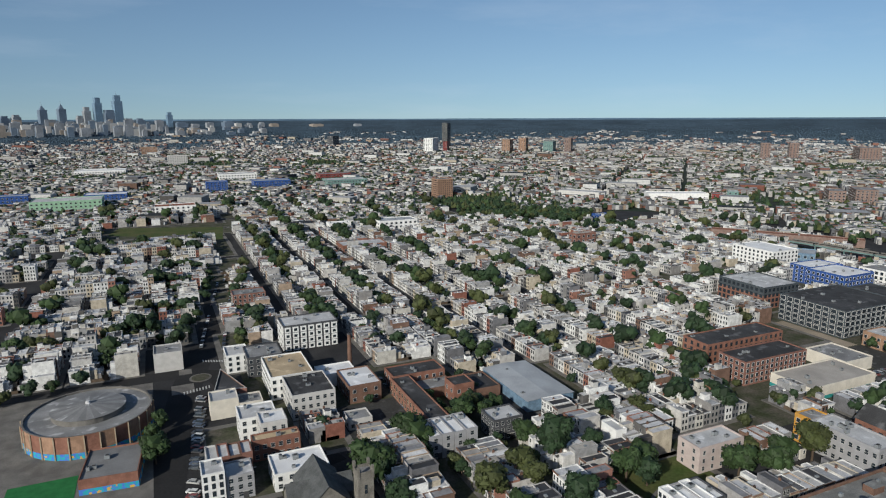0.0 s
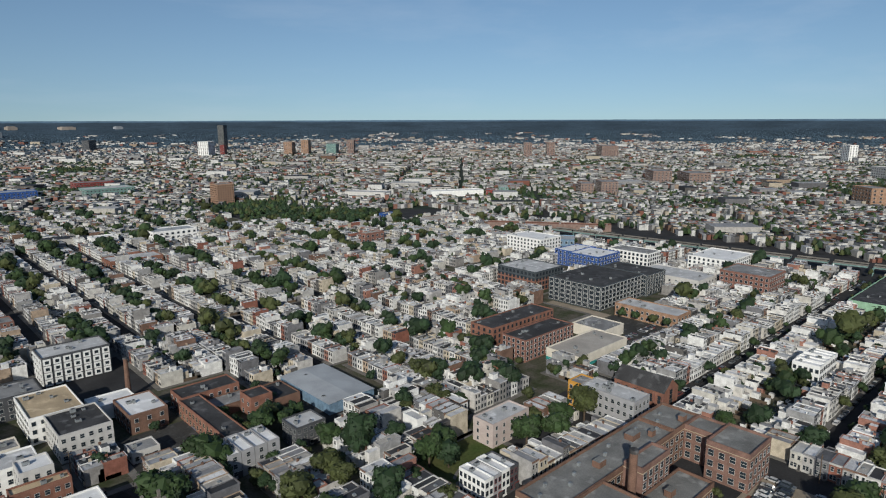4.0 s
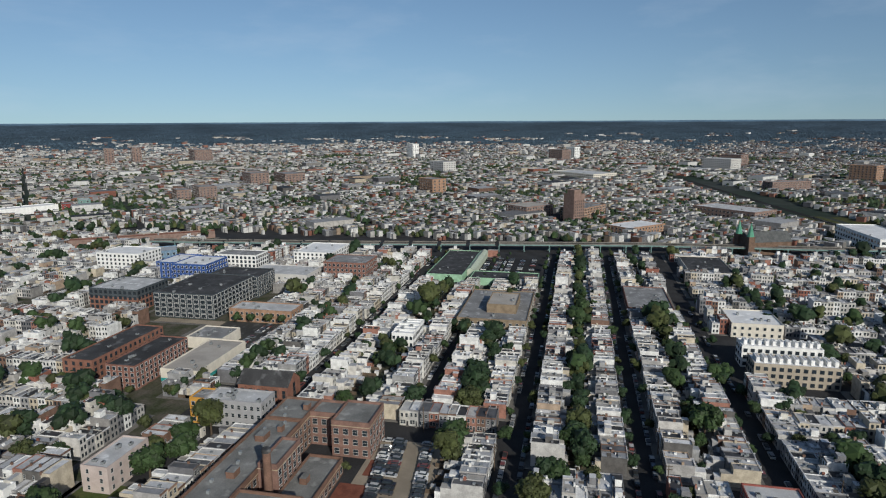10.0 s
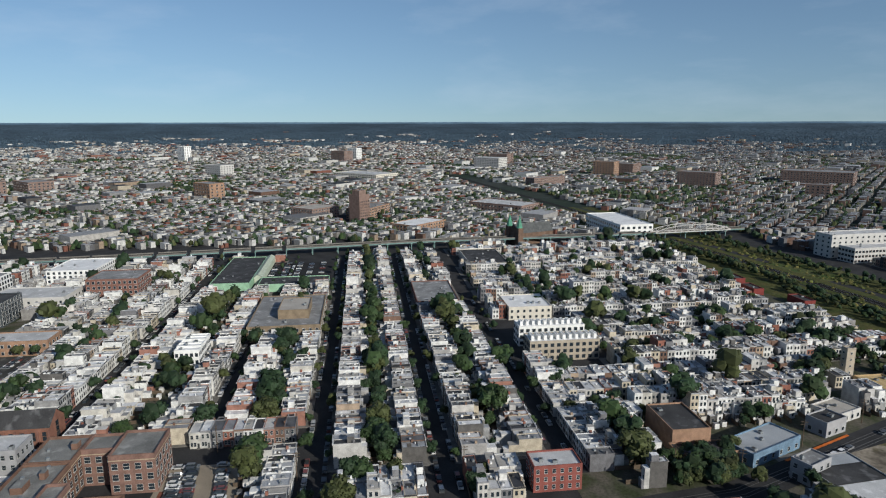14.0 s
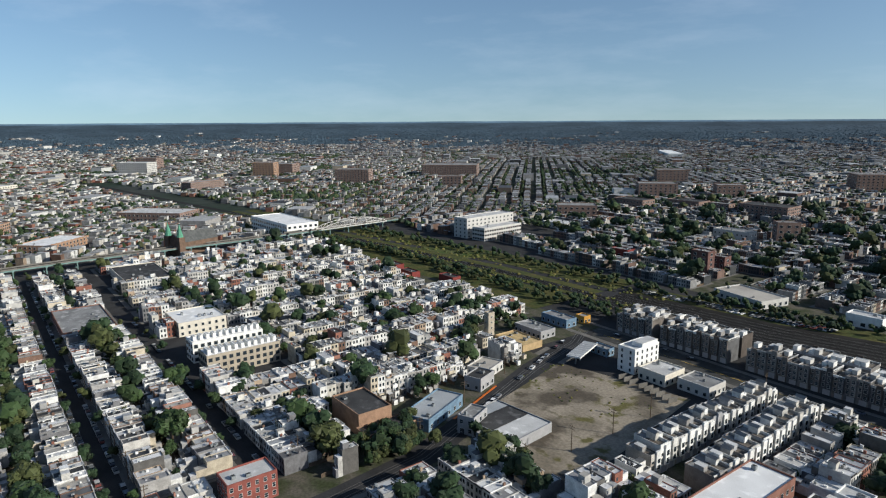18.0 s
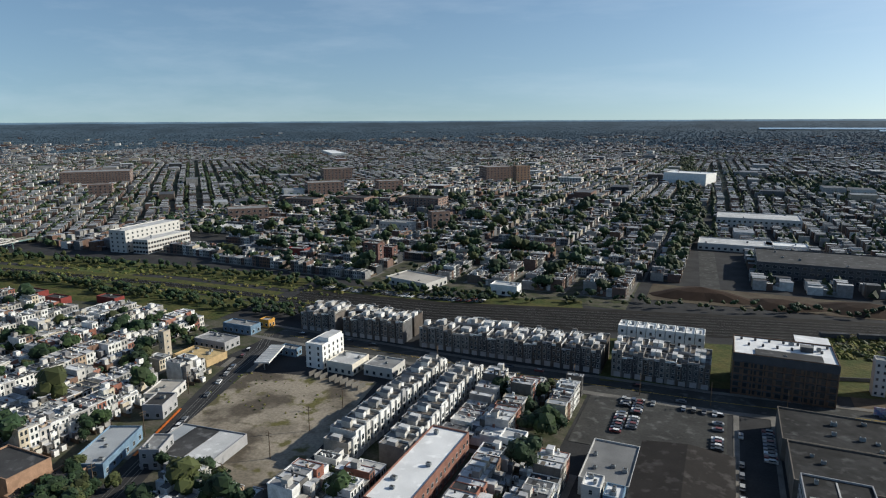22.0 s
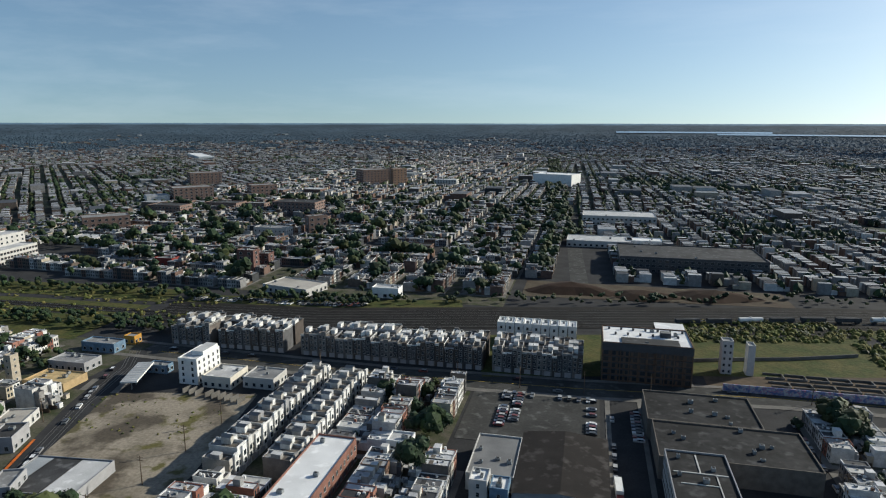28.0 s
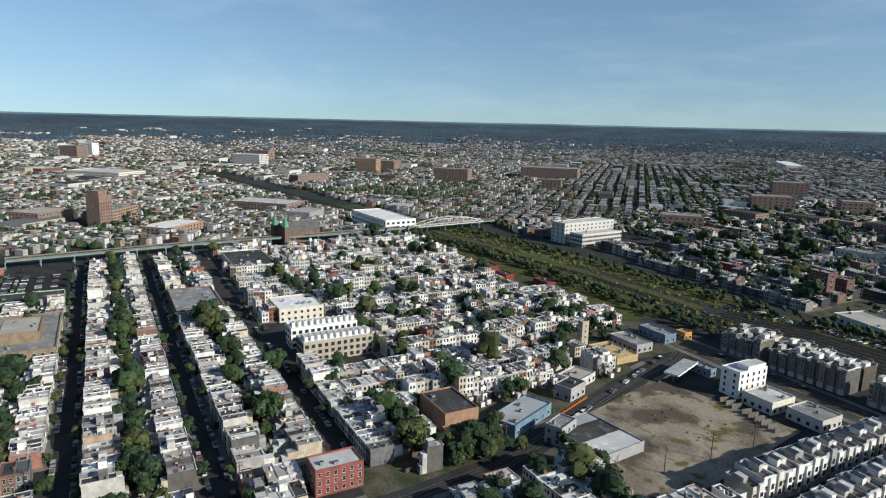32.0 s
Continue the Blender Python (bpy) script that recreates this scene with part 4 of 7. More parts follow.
# factories, the supermarket and offices
building("mill_building", "long four-storey red brick mill with a dark roof", "factory", 244.5, 222.5, 298, 239, 13, "brick_orange", "roof_dark", 4, 3.4, (1.5, 1.9), "brick_brown", units=5)
building("mill_building", "four-storey pink brick mill with a dark roof", "factory", 245.5, 200.5, 287.5, 216.5, 11.5, "brick", "roof_dark", 4, 3.2, (1.5, 1.7), "pale_panel", units=8)
building("supermarket", "white supermarket with a teal band and a pale grey roof", "shop", 258, 175.5, 302.5, 196.5, 6, "cream_panel", "roof_pale", 0, units=9, base=("teal_metal", 1.7))
building("supermarket_annex", "low annex with a grey roof and a white wall", "shop", 302.8, 190, 323, 212, 6, "cream_panel", "roof_grey", 0, units=5)
building("office_block", "dark grey office block with bands of pale windows", "building", 351.5, 224.5, 405.5, 267, 16, "charcoal", "roof_dark", 5, 4.3, (3.2, 2.2), "pale_panel", units=14, fw=0.2)
building("office_block", "grey apartment wing with tall windows", "building", 405.8, 222, 432, 262, 15, "charcoal", "roof_dark", 5, 3.6, (1.8, 2.2), "pale_panel", units=5)
building("apartment_building", "orange and grey apartment building with a pale roof", "building", 358, 284, 391, 321, 14.6, "charcoal", "roof_light", 4, 3.4, (2.2, 2.2), "dark_panel", units=6, base=("brick_orange", 9.5))
building("apartment_building", "bright blue and white apartment building", "building", 434, 281, 466, 310, 15, "blue_panel", "roof_white", 4, 3.6, (1.8, 1.9), "white_paint", units=4)
building("apartment_building", "blue end wing of an apartment building", "building", 446, 312, 478, 333, 13, "blue_panel", "roof_white", 4, 3.6, (1.8, 1.9), "white_paint", units=3)
building("apartment_building", "white apartment building with grid windows", "building", 465, 364, 496, 405, 14, "white_paint", "roof_white", 4, 4.0, (1.6, 1.8), "grey_panel", units=4)
building("apartment_building", "white apartment house with a dark ground floor", "building", 478, 262, 500, 300, 14, "white_paint", "roof_grey", 4, 3.6, (1.8, 2.0), "dark_panel", units=4, base=("charcoal", 3.4))
building("apartment_building", "long white apartment house with stepped roofs", "building", 504, 205, 548, 240, 13, "white_paint", "roof_white", 4, 3.8, (1.6, 1.8), "grey_panel", units=6)
building("warehouse", "pale grey warehouse with a light roof", "warehouse", 440, 200, 470, 250, 9, "pale_panel", "roof_light", 2, 5.0, units=6)
building("loft_building", "red brick loft building beside the railway street", "building", 462, 160, 492, 195, 15, "brick", "roof_grey", 4, 3.4, (1.7, 1.9), units=4)
building("low_brick_building", "low tan brick building with a light roof", "building", 352, 171.5, 369, 214, 8, "tan_brick", "roof_light", 2, 3.5, units=5)
store_lot = Bag()
store_lot.box(303, 165, 0, 351, 189, 0.09, "asphalt_worn")
store_lot.box(324, 189.01, 0, 351, 214, 0.09, "asphalt_worn")
structure("store_parking", store_lot, "worn asphalt parking beside the supermarket", "parking lot")
dig = Bag()
dig.box(300, 215, 0, 350, 262, 0.1, "tan_paving")
structure("cleared_plot", dig, "cleared plot of tan earth behind the mills", "plot")
reserve(303, 165, 351, 262)
building("chapel_walls", "grey rendered three-storey apartment house", "building", 220, 122.8, 232, 148.6, 11.5, "grey_panel", "roof_light", 3, 2.7, (1.3, 1.7), units=8)
building("orange_house", "narrow ochre-painted three-storey house", "house", 221, 149, 231, 156, 11, "ochre", "roof_grey", 3, 3.0, units=1)


def brick_chapel():
    reserve(245, 123, 261, 149)
    t = thing("brick_chapel", "red brick chapel with a steep dark roof and arched windows", "church", m=pose(253, 136.2, 0))
    b = Bag()
    b.box(-6.5, -12.2, 0, 6.5, 12.2, 7.4, "brick_orange", "roof_dark")
    part("wall", b, t)
    gable_roof(t, 6.5, 12.2, 7.4, 5.0, "roof_dark", "brick_orange", "y")
    for i in range(6):
        set_window(t, -6.5, -10.2 + 4.05 * i, 2.0, -90, 1.5, 3.6, "brick_brown", "arched_window")
        bb = Bag()
        bb.box(-7.0, -12.2 + 4.05 * i, 0, -6.5, -11.6 + 4.05 * i, 6.4, "brick")
        part("buttress", bb, t)
    set_window(t, 0, -12.2, 3, 0, 2.4, 4.4, "brick_brown", "arched_window")
    bb = Bag()
    bb.box(-1.2, -12.5, 0, 1.2, -12.1, 2.8, "roof_dark")
    part("door", bb, t)


brick_chapel()


# ---- the school with its yards ----
def school():
    reserve(134, 66, 234, 117)
    t = thing("school", "large brown brick school with flat roofs and a chimney", "school", m=pose(0, 0, 0))

    def wing(x0, y0, x1, y1, h, wall, floors, faces):
        p = new("wing")
        p.parent = t
        b = Bag()
        shell(b, x0, y0, x1, y1, h, wall, 1.0, 0.4)
        b.box(x0 - 0.08, y0 - 0.08, h - 1.2, x1 + 0.08, y1 + 0.08, h - 0.9, "tan_stone")
        part("wall", b, p)
        b = Bag()
        b.quad([(x0 + 0.4, y0 + 0.4, h), (x1 - 0.4, y0 + 0.4, h), (x1 - 0.4, y1 - 0.4, h), (x0 + 0.4, y1 - 0.4, h)], "roof_school")
        part("roof", b, p)
        step = (h - 1.6) / floors
        for f in faces:
            ln = (x1 - x0) if f in "sn" else (y1 - y0)
            n = max(1, int(ln / 3.4))
            for i in range(n):
                u = (i + 0.5) * ln / n
                for k in range(floors):
                    z = k * step + 1.2
                    if f == "s":
                        set_window(p, x0 + u, y0, z, 0, 1.9, 2.2)
                    elif f == "w":
                        set_window(p, x0, y0 + u, z, -90, 1.9, 2.2)
                    else:
                        set_window(p, x1, y0 + u, z, 90, 1.9, 2.2)

    wing(136, 99, 207, 114, 12.5, "brick_brown", 3, "s")
    wing(207.2, 72.5, 225.5, 87.5, 13.5, "brick_school", 3, "sw")
    wing(214, 87.7, 225.3, 98.8, 12.8, "brick_school", 3, "w")
    wing(207.2, 99, 225.5, 114, 12.7, "brick_brown", 3, "s")
    wing(136, 77.5, 160, 98.8, 12.5, "brick_brown", 3, "sw")
    wing(172, 92, 190, 98.8, 14.5, "brick_school", 4, "sw")
    wing(160.4, 79, 196, 91.6, 5.5, "brick_brown", 1, "s")
    for x, y, z, s in ((166, 104, 12.5, 4), (190, 106, 12.5, 5), (198, 103, 12.5, 2.5), (215, 100, 13.5, 3), (148, 88, 12.5, 3), (178, 85, 5.5, 3.4)):
        b = Bag()
        b.box(x, y, z, x + s, y + s * 0.7, z + 2.2, "brick_brown", "roof_school")
        part("roof_house", b, t, "brick stair house on the roof")
    for i in range(14):
        b = Bag()
        x, y = 139 + 5.9 * i, 107 + 3 * math.sin(i * 2.1)
        b.box(x, y, 12.5, x + 1.1, y + 0.9, 13.6, "steel")
        part("roof_vent", b, t)
    b = Bag()
    tapered(b, (166.5, 92.4, 0), (166.5, 92.4, 23.0), 1.5, 1.25, "brick_brown", 14)
    tapered(b, (166.5, 92.4, 23.0), (166.5, 92.4, 24.2), 1.45, 1.4, "roof_dark", 14)
    part("chimney", b, t, "tall round brown brick chimney")


school()
reserve(165, 45, 232, 66)
schoolyard = Bag()
schoolyard.box(134, 46, 0, 223, 74, 0.10, "tan_paving")
schoolyard.box(196, 66.6, 0, 207, 72, 0.16, "red_paving")
schoolyard.box(168, 64, 0, 190, 78, 0.16, "red_paving")
structure("schoolyard", schoolyard, "tan concrete schoolyard with red paved strips and parking", "paving")

# ---- north side ----
building("market_hall", "green-fronted market hall with a black roof", "market", 477, 86, 573, 115, 5.5, "green_metal", "roof_dark", 0, units=12)
building("market_hall", "long green market wing with a dark roof", "market", 470.5, 27.5, 494, 79, 5.5, "green_metal", "roof_dark", 0, units=4)
t_ = building("market_arcade", "pale green gabled market arcade", "market", 496, 79.6, 574, 85.6, 5.2, "pale_green", "pale_green", 0, units=0)
gable_roof(t_, 39, 3.0, 5.9, 1.8, "pale_green", "pale_green", "x")
reserve(494, 27, 575, 86)
lot2 = Bag()
lot2.box(494.5, 28, 0, 572, 85.5, 0.08, "asphalt_old")
structure("market_parking", lot2, "worn asphalt parking lot of the market", "parking lot")
building("brown_school", "large old tan brick hall with a raised dark roof", "building", 357.5, 26.5, 424, 68, 9, "khaki_brick", "roof_grey", 2, 3.6, (1.5, 2.0), units=4)
t_ = building("raised_hall", "raised brick storey with a rust-coloured side", "building", 372, 34, 400, 52, 14, "khaki_brick", "roof_pale", 0, units=2)
building("red_building", "three-storey red brick corner building", "building", 190, -71.5, 200.5, -54.5, 9.2, "brick_red", "roof_light", 3, 2.6, (1.1, 1.5), units=2)
building("dark_hall", "tan walled hall with a black roof", "building", 209, -129, 232, -113.5, 9, "tan_brick", "roof_dark", 0, units=1)
building("low_hall", "low tan brick shed beside the hall", "building", 200, -139, 209, -112, 4, "tan_brick", "roof_dark", 0, units=1)
building("blue_workshop", "blue painted workshop with a grey-blue roof", "workshop", 200, -163, 213, -134, 5, "faded_blue", "roof_bluegrey", 1, 4.5, rot=23, units=3)
building("corner_store", "grey stuccoed corner house by the trolley street", "house", 183, -160, 190.5, -148, 7.5, "grey_panel", "roof_grey", 2, 3.4, rot=23, units=1)
for k, (x0, x1, h) in enumerate(((332, 344, 11.0), (308, 322, 10.6))):
    building("terrace_block", "long white apartment block with roof decks", "building", x0, -122.5, x1, -84.5, h, ("white_paint", "tan_panel")[k], "roof_white", 3, 3.2, (1.7, 1.7), "dark_panel", units=0)
    for i in range(11):
        stair = building("stair_house", "white stair house on the roof deck", "roof house", x0 + 3.2, -121.8 + 3.42 * i, x1 - 4.2, -120.2 + 3.42 * i, h + 2.4, "white_paint", "roof_light", 0, units=0, reserve_it=False, group="stair houses on roof decks", par=0.1)
for x_, y_ in ((390, -298), (424, -283), (455, -288)):
    building("red_shed", "dark red painted shed beside the tracks", "shed", x_ - 10, y_ - 4, x_ + 8, y_ + 4, 4.5, "red_metal", "roof_dark", 0, units=1, group="red sheds")
building("mural_workshop", "low workshop with a blue painted wall at the bridge", "workshop", 251, -290, 272, -281, 5, "faded_blue", "roof_grey", 1, 4.0, units=1)
building("grey_store", "low grey store with a flat roof", "shop", 246, -266, 268, -254, 4.6, "grey_panel", "roof_grey", 1, 3.6, units=2)
building("yellow_kiosk", "small yellow painted building at the bridge", "building", 250, -302, 257, -296, 4.5, "ochre", "roof_grey", 1, 3.0, units=0)
building("white_hall", "pale two-storey hall with stepped roofs", "building", 380, -118, 410, -90, 8, "cream_panel", "roof_white", 2, 4.0, units=5)
building("brick_garage", "brick garage with a dark flat roof", "garage", 407, -62, 462, -34, 6.5, "brick", "roof_grey", 1, 4.5, units=6)
building("brick_garage", "low warehouse with a black roof", "warehouse", 515, -122, 578, -88, 6.5, "cream_panel", "roof_dark", 1, 5.0, units=5)
building("canopy_shop", "low shop with a red canopy by the trolley street", "shop", 224, -206, 236, -190, 4, "pale_panel", "roof_pale", 1, 3.5, rot=20, units=2)
building("garage_house", "grey gabled garage by the trolley street", "garage", 214, -191, 223, -178, 6, "grey_panel", "roof_dark", 1, 3.5, rot=20, units=1)
building("construction_site", "timber-decked house under construction", "house", 238, -247, 261, -232, 3.4, "raw_wood", "raw_wood_deck", 0, units=4)
building("stair_tower", "bare concrete block stair tower", "tower", 262.5, -233, 266.5, -228.5, 16.5, "tan_panel", "roof_grey", 5, 4.0, (0.8, 1.0), units=0)

# ---- east side: the empty lot, the new terraces and the works ----
reserve(147, -268, 212, -143)
lot = Bag()
lot.quad([(146, -150, 0.1), (190, -152, 0.1), (200, -180, 0.1), (215, -236, 0.1), (196, -241, 0.1), (148, -250, 0.1), (136, -180, 0.1), (137, -162, 0.1)], "lot_dirt")
_, _ns, _ls, _b = nodes_of("lot_dirt", 0.95)
_c = mix(_ns, _ls, "MIX", fuzz(_ns, _ls, 0.05, 4, 0.42, 0.6), (0.29, 0.25, 0.195), (0.185, 0.158, 0.12))
_c = mix(_ns, _ls, "MIX", fuzz(_ns, _ls, 0.09, 5, 0.55, 0.62), _c, (0.11, 0.10, 0.032))
_c = mix(_ns, _ls, "MIX", fuzz(_ns, _ls, 0.045, 7, 0.50, 0.58), _c, (0.085, 0.07, 0.052))
_c = mix(_ns, _ls, "MULTIPLY", fuzz(_ns, _ls, 0.8, 4), _c, (0.7, 0.7, 0.7))
_ls.new(_c, _b.inputs["Base Color"])
structure("empty_lot", lot, "bare dusty lot with patches of yellow weeds", "lot")


def old_shed():
    t = thing("old_shed", "derelict low shed with a patchwork black and grey roof", "shed", m=pose(178.5, -164.5, 0, 0, 0, 6))
    b = Bag()
    shell(b, -15, -11.5, 15, 11.5, 4.2, "grey_panel", 0.3)
    part("wall", b, t)
    for k, (a, c, m) in enumerate(((-14.7, -3, "roof_light"), (-2.8, 8, "roof_dark"), (8.2, 14.7, "roof_bluegrey"))):
        b = Bag()
        b.quad([(a, -11.2, 4.0), (c, -11.2, 4.0), (c, 11.2, 4.2 + 0.1 * k), (a, 11.2, 4.2 + 0.1 * k)], m)
        part("roof_patch", b, t)
    for i in range(6):
        b = Bag()
        b.box(-12 + 4 * i, 11.4, 0, -9.2 + 4 * i, 11.58, 3.2, "roof_dark")
        part("bay_door", b, t)


old_shed()
for i in range(9):
    b = Bag()
    b.box(-0.25, -2.6, 0, 0.25, 2.6, 2.4, "concrete")
    f_ = tagged(new("bay_wall", b.mesh("bay_wall")), "short concrete bay wall at the edge of the lot", "wall", "bay walls by the lot")
    f_.matrix_basis = pose(182 - 3.6 * i - (2 if i > 2 else 0), -245.5 + 0.6 * i, 0.1, 0, 0, -14)


def white_block():
    t = building("white_apartment_house", "plain white four-storey apartment house", "building", 181.3, -273, 191.5, -253.4, 12.6, "white_paint", "roof_light", 4, 3.6, (0.9, 1.5), "grey_panel", units=2)
    b = Bag()
    b.box(-4.6, -9.2, 12.6, 1.5, 3.5, 14.8, "white_paint", "roof_light")
    part("stair_house", b, t)


white_block()


def canopy_station():
    reserve(200, -268, 224, -234)
    t = thing("fuel_station", "fuel station canopy with blue and white panels", "fuel station", m=pose(212.2, -250.5, 0, 0, 0, 110))
    b = Bag()
    b.box(-12.5, -3.8, 4.6, 12.5, 3.8, 5.4, "white_paint", "roof_light", True)
    part("canopy", b, t)
    for i in range(8):
        b = Bag()
        b.box(-12.3 + 3.1 * i, -3.6, 5.42, -10.2 + 3.1 * i, 3.6, 5.5, "roof_bluegrey")
        part("roof_panel", b, t)
    b = Bag()
    b.box(-12.55, -3.85, 4.7, 12.55, -3.8, 5.2, "blue_panel")
    part("fascia", b, t)
    for i in range(4):
        b = Bag()
        b.box(-9.2 + 6 * i, -0.25, 0, -8.7 + 6 * i, 0.25, 4.6, "steel")
        part("post", b, t)


canopy_station()
building("station_shop", "low blue-walled shop beside the lot", "shop", 205, -268, 216, -262, 3.8, "faded_blue", "roof_grey", 1, 3.0, units=1)
building("low_house", "low pale house behind the white block", "house", 163, -268, 178, -252, 5.5, "cream_panel", "roof_light", 1, 3.4, units=3)
building("low_house", "pair of low grey garages", "house", 143, -270, 159, -256, 5.0, "pale_panel", "roof_grey", 1, 3.4, units=2)

TOWN = {}
palette("terrace_top", [WHITE, (0.62, 0.61, 0.58), (0.45, 0.44, 0.42), WHITE, (0.30, 0.29, 0.28), (0.52, 0.5, 0.46), WHITE, (0.38, 0.38, 0.39)])
palette("terrace_dark", [(0.12, 0.12, 0.125), (0.17, 0.15, 0.135), (0.075, 0.075, 0.08), (0.21, 0.20, 0.19), (0.10, 0.085, 0.075)])
palette("terrace_paint", [WHITE, (0.5, 0.46, 0.4), (0.36, 0.33, 0.29), WHITE, (0.24, 0.2, 0.17), (0.62, 0.6, 0.56), (0.2, 0.2, 0.21)])


def terrace_kind(dark, hand=1):
    """A new four-storey terrace house, 5 m wide, front facing -x, with a stair house and a roof deck."""
    if (dark, hand) in TOWN:
        return TOWN[dark, hand]
    wall = "terrace_dark" if dark else "terrace_paint"
    h = 11.5 if dark else 10.0
    t = thing("terrace_house", "dark brick new terrace house with white roof walls" if dark else "new white and tan terrace house with a roof deck", "house", "dark terraces by the avenue" if dark else "white terraces by the lot")
    b = Bag()
    shell(b, -5.5, -2.5, 5.5, 2.5, h, wall, 0.6, 0.2)
    part("wall", b, t)
    b = Bag()
    b.quad([(-5.3, -2.3, h), (5.3, -2.3, h), (5.3, 2.3, h), (-5.3, 2.3, h)], "roof_mid" if dark else "roof_grey")
    b.quad([(-5.0, -2.1, h + 0.06), (1.6, -2.1, h + 0.06), (1.6, 2.1, h + 0.06), (-5.0, 2.1, h + 0.06)], "deck_board")
    part("roof", b, t)
    b = Bag()
    y0 = -2.3 if hand > 0 else 0.1
    x_0, x_1 = (0.4, 4.6) if dark else (-1.6, 2.2)
    b.box(x_0, y0, h, x_1, y0 + 2.2, h + 2.5, "terrace_top")
    if not dark and hand > 0:
        b.quad([(x_0 - 0.1, y0 - 0.1, h + 2.5), (x_1 + 0.1, y0 - 0.1, h + 2.5), (x_1 + 0.1, y0 + 1.1, h + 3.5), (x_0 - 0.1, y0 + 1.1, h + 3.5)], "roof_light")
        b.quad([(x_0 - 0.1, y0 + 1.1, h + 3.5), (x_1 + 0.1, y0 + 1.1, h + 3.5), (x_1 + 0.1, y0 + 2.3, h + 2.5), (x_0 - 0.1, y0 + 2.3, h + 2.5)], "roof_mid")
    else:
        b.quad([(x_0 - 0.1, y0 - 0.1, h + 2.55), (x_1 + 0.1, y0 - 0.1, h + 2.55), (x_1 + 0.1, y0 + 2.3, h + 2.55), (x_0 - 0.1, y0 + 2.3, h + 2.55)], "roof_light")
    part("stair_house", b, t)
    b = Bag()
    b.box(-5.58, -2.5, h - 0.2, 5.58, -2.2, h + 1.05, "terrace_top")
    b.box(-5.62, -2.2, h - (0.3 if dark else 2.4), -5.3, 2.5, h + 0.95, "terrace_top")
    b.box(5.3, -2.2, h - 0.3, 5.6, 2.5, h + 0.8, "grey_panel")
    part("parapet", b, t)
    b = Bag()
    b.box(-6.3, -2.45, 3.0, -5.5, 0.1, h + (0.4 if hand > 0 else 1.9), ("white_paint" if hand > 0 else "terrace_top") if not dark else "terrace_dark", None, True)
    part("bay_front", b, t)
    b = Bag()
    b.box(-5.56, -1.9, 0, -5.45, 1.2, 2.6, "grey_panel")
    part("garage_door", b, t)
    b = Bag()
    b.box(-5.3, 0.4, h + 1.0, -1.0, 0.48, h + 1.08, "steel")
    b.box(-1.0, -2.3, h + 1.0, -0.92, 2.3, h + 1.08, "steel")
    part("deck_rail", b, t)
    for k in range(1, 4 if dark else 3):
        set_window(t, -6.3, -1.2, 2.9 * k + 0.8, -90, 1.3, 1.7, "dark_panel" if not dark else "pale_panel")
        set_window(t, -5.5, 1.25, 2.9 * k + 0.8, -90, 1.1, 1.7, "dark_panel" if not dark else "pale_panel")
    t.matrix_basis = pose(-430, 60 + 15 * len(TOWN), 0)
    TOWN[dark, hand] = t
    return t


reserve(98, -274, 131, -179)
tr_ = random.Random(4)
for i in range(18):
    y = -182 - 5.0 * i
    lean = 0.035 * (-y - 182)
    copy_thing(terrace_kind(False, 1 if i % 2 else -1), pose(125.0 + lean * 0.3, y, 0.1, 0, 0, -1) @ Matrix.Diagonal((1 + tr_.uniform(-0.04, 0.06), 1, tr_.choice((0.82, 0.9, 0.97, 1.04)), 1)))
    if i > 0:
        copy_thing(terrace_kind(False, -1 if i % 2 else 1), pose(104.2 + lean, y, 0.1, 0, 0, -2) @ Matrix.Diagonal((1 + tr_.uniform(-0.04, 0.06), 1, tr_.choice((0.82, 0.9, 0.97, 1.04)), 1)))
reserve(-55, -362, 235, -299)
for x0, n in ((231, 5), (201, 8), (151, 3), (136, 17), (46, 9)):
    for i in range(n):
        x = x0 - 2.5 - 5 * i
        copy_thing(terrace_kind(True, 1 if i % 2 else -1), pose(x, -308.6, 0.1, 0, 0, -90) @ Matrix.Diagonal((1, 1, tr_.choice((0.86, 0.94, 1.0, 1.06)), 1)))
        if x0 != 151:
            copy_thing(terrace_kind(True, -1 if i % 2 else 1), pose(x, -322.5, 0.1, 0, 0, 90) @ Matrix.Diagonal((1, 1, tr_.choice((0.86, 0.94, 1.0, 1.06)), 1)))
for i in range(9):
    building("terrace_house", "white terrace house facing the railway", "house", 45.2 - 5 * i, -358, 49.8 - 5 * i, -347, 12, "white_paint", "roof_white", 3, 2.4, (1.0, 1.4), "dark_panel", units=1, group="white terrace by the railway", reserve_it=False)


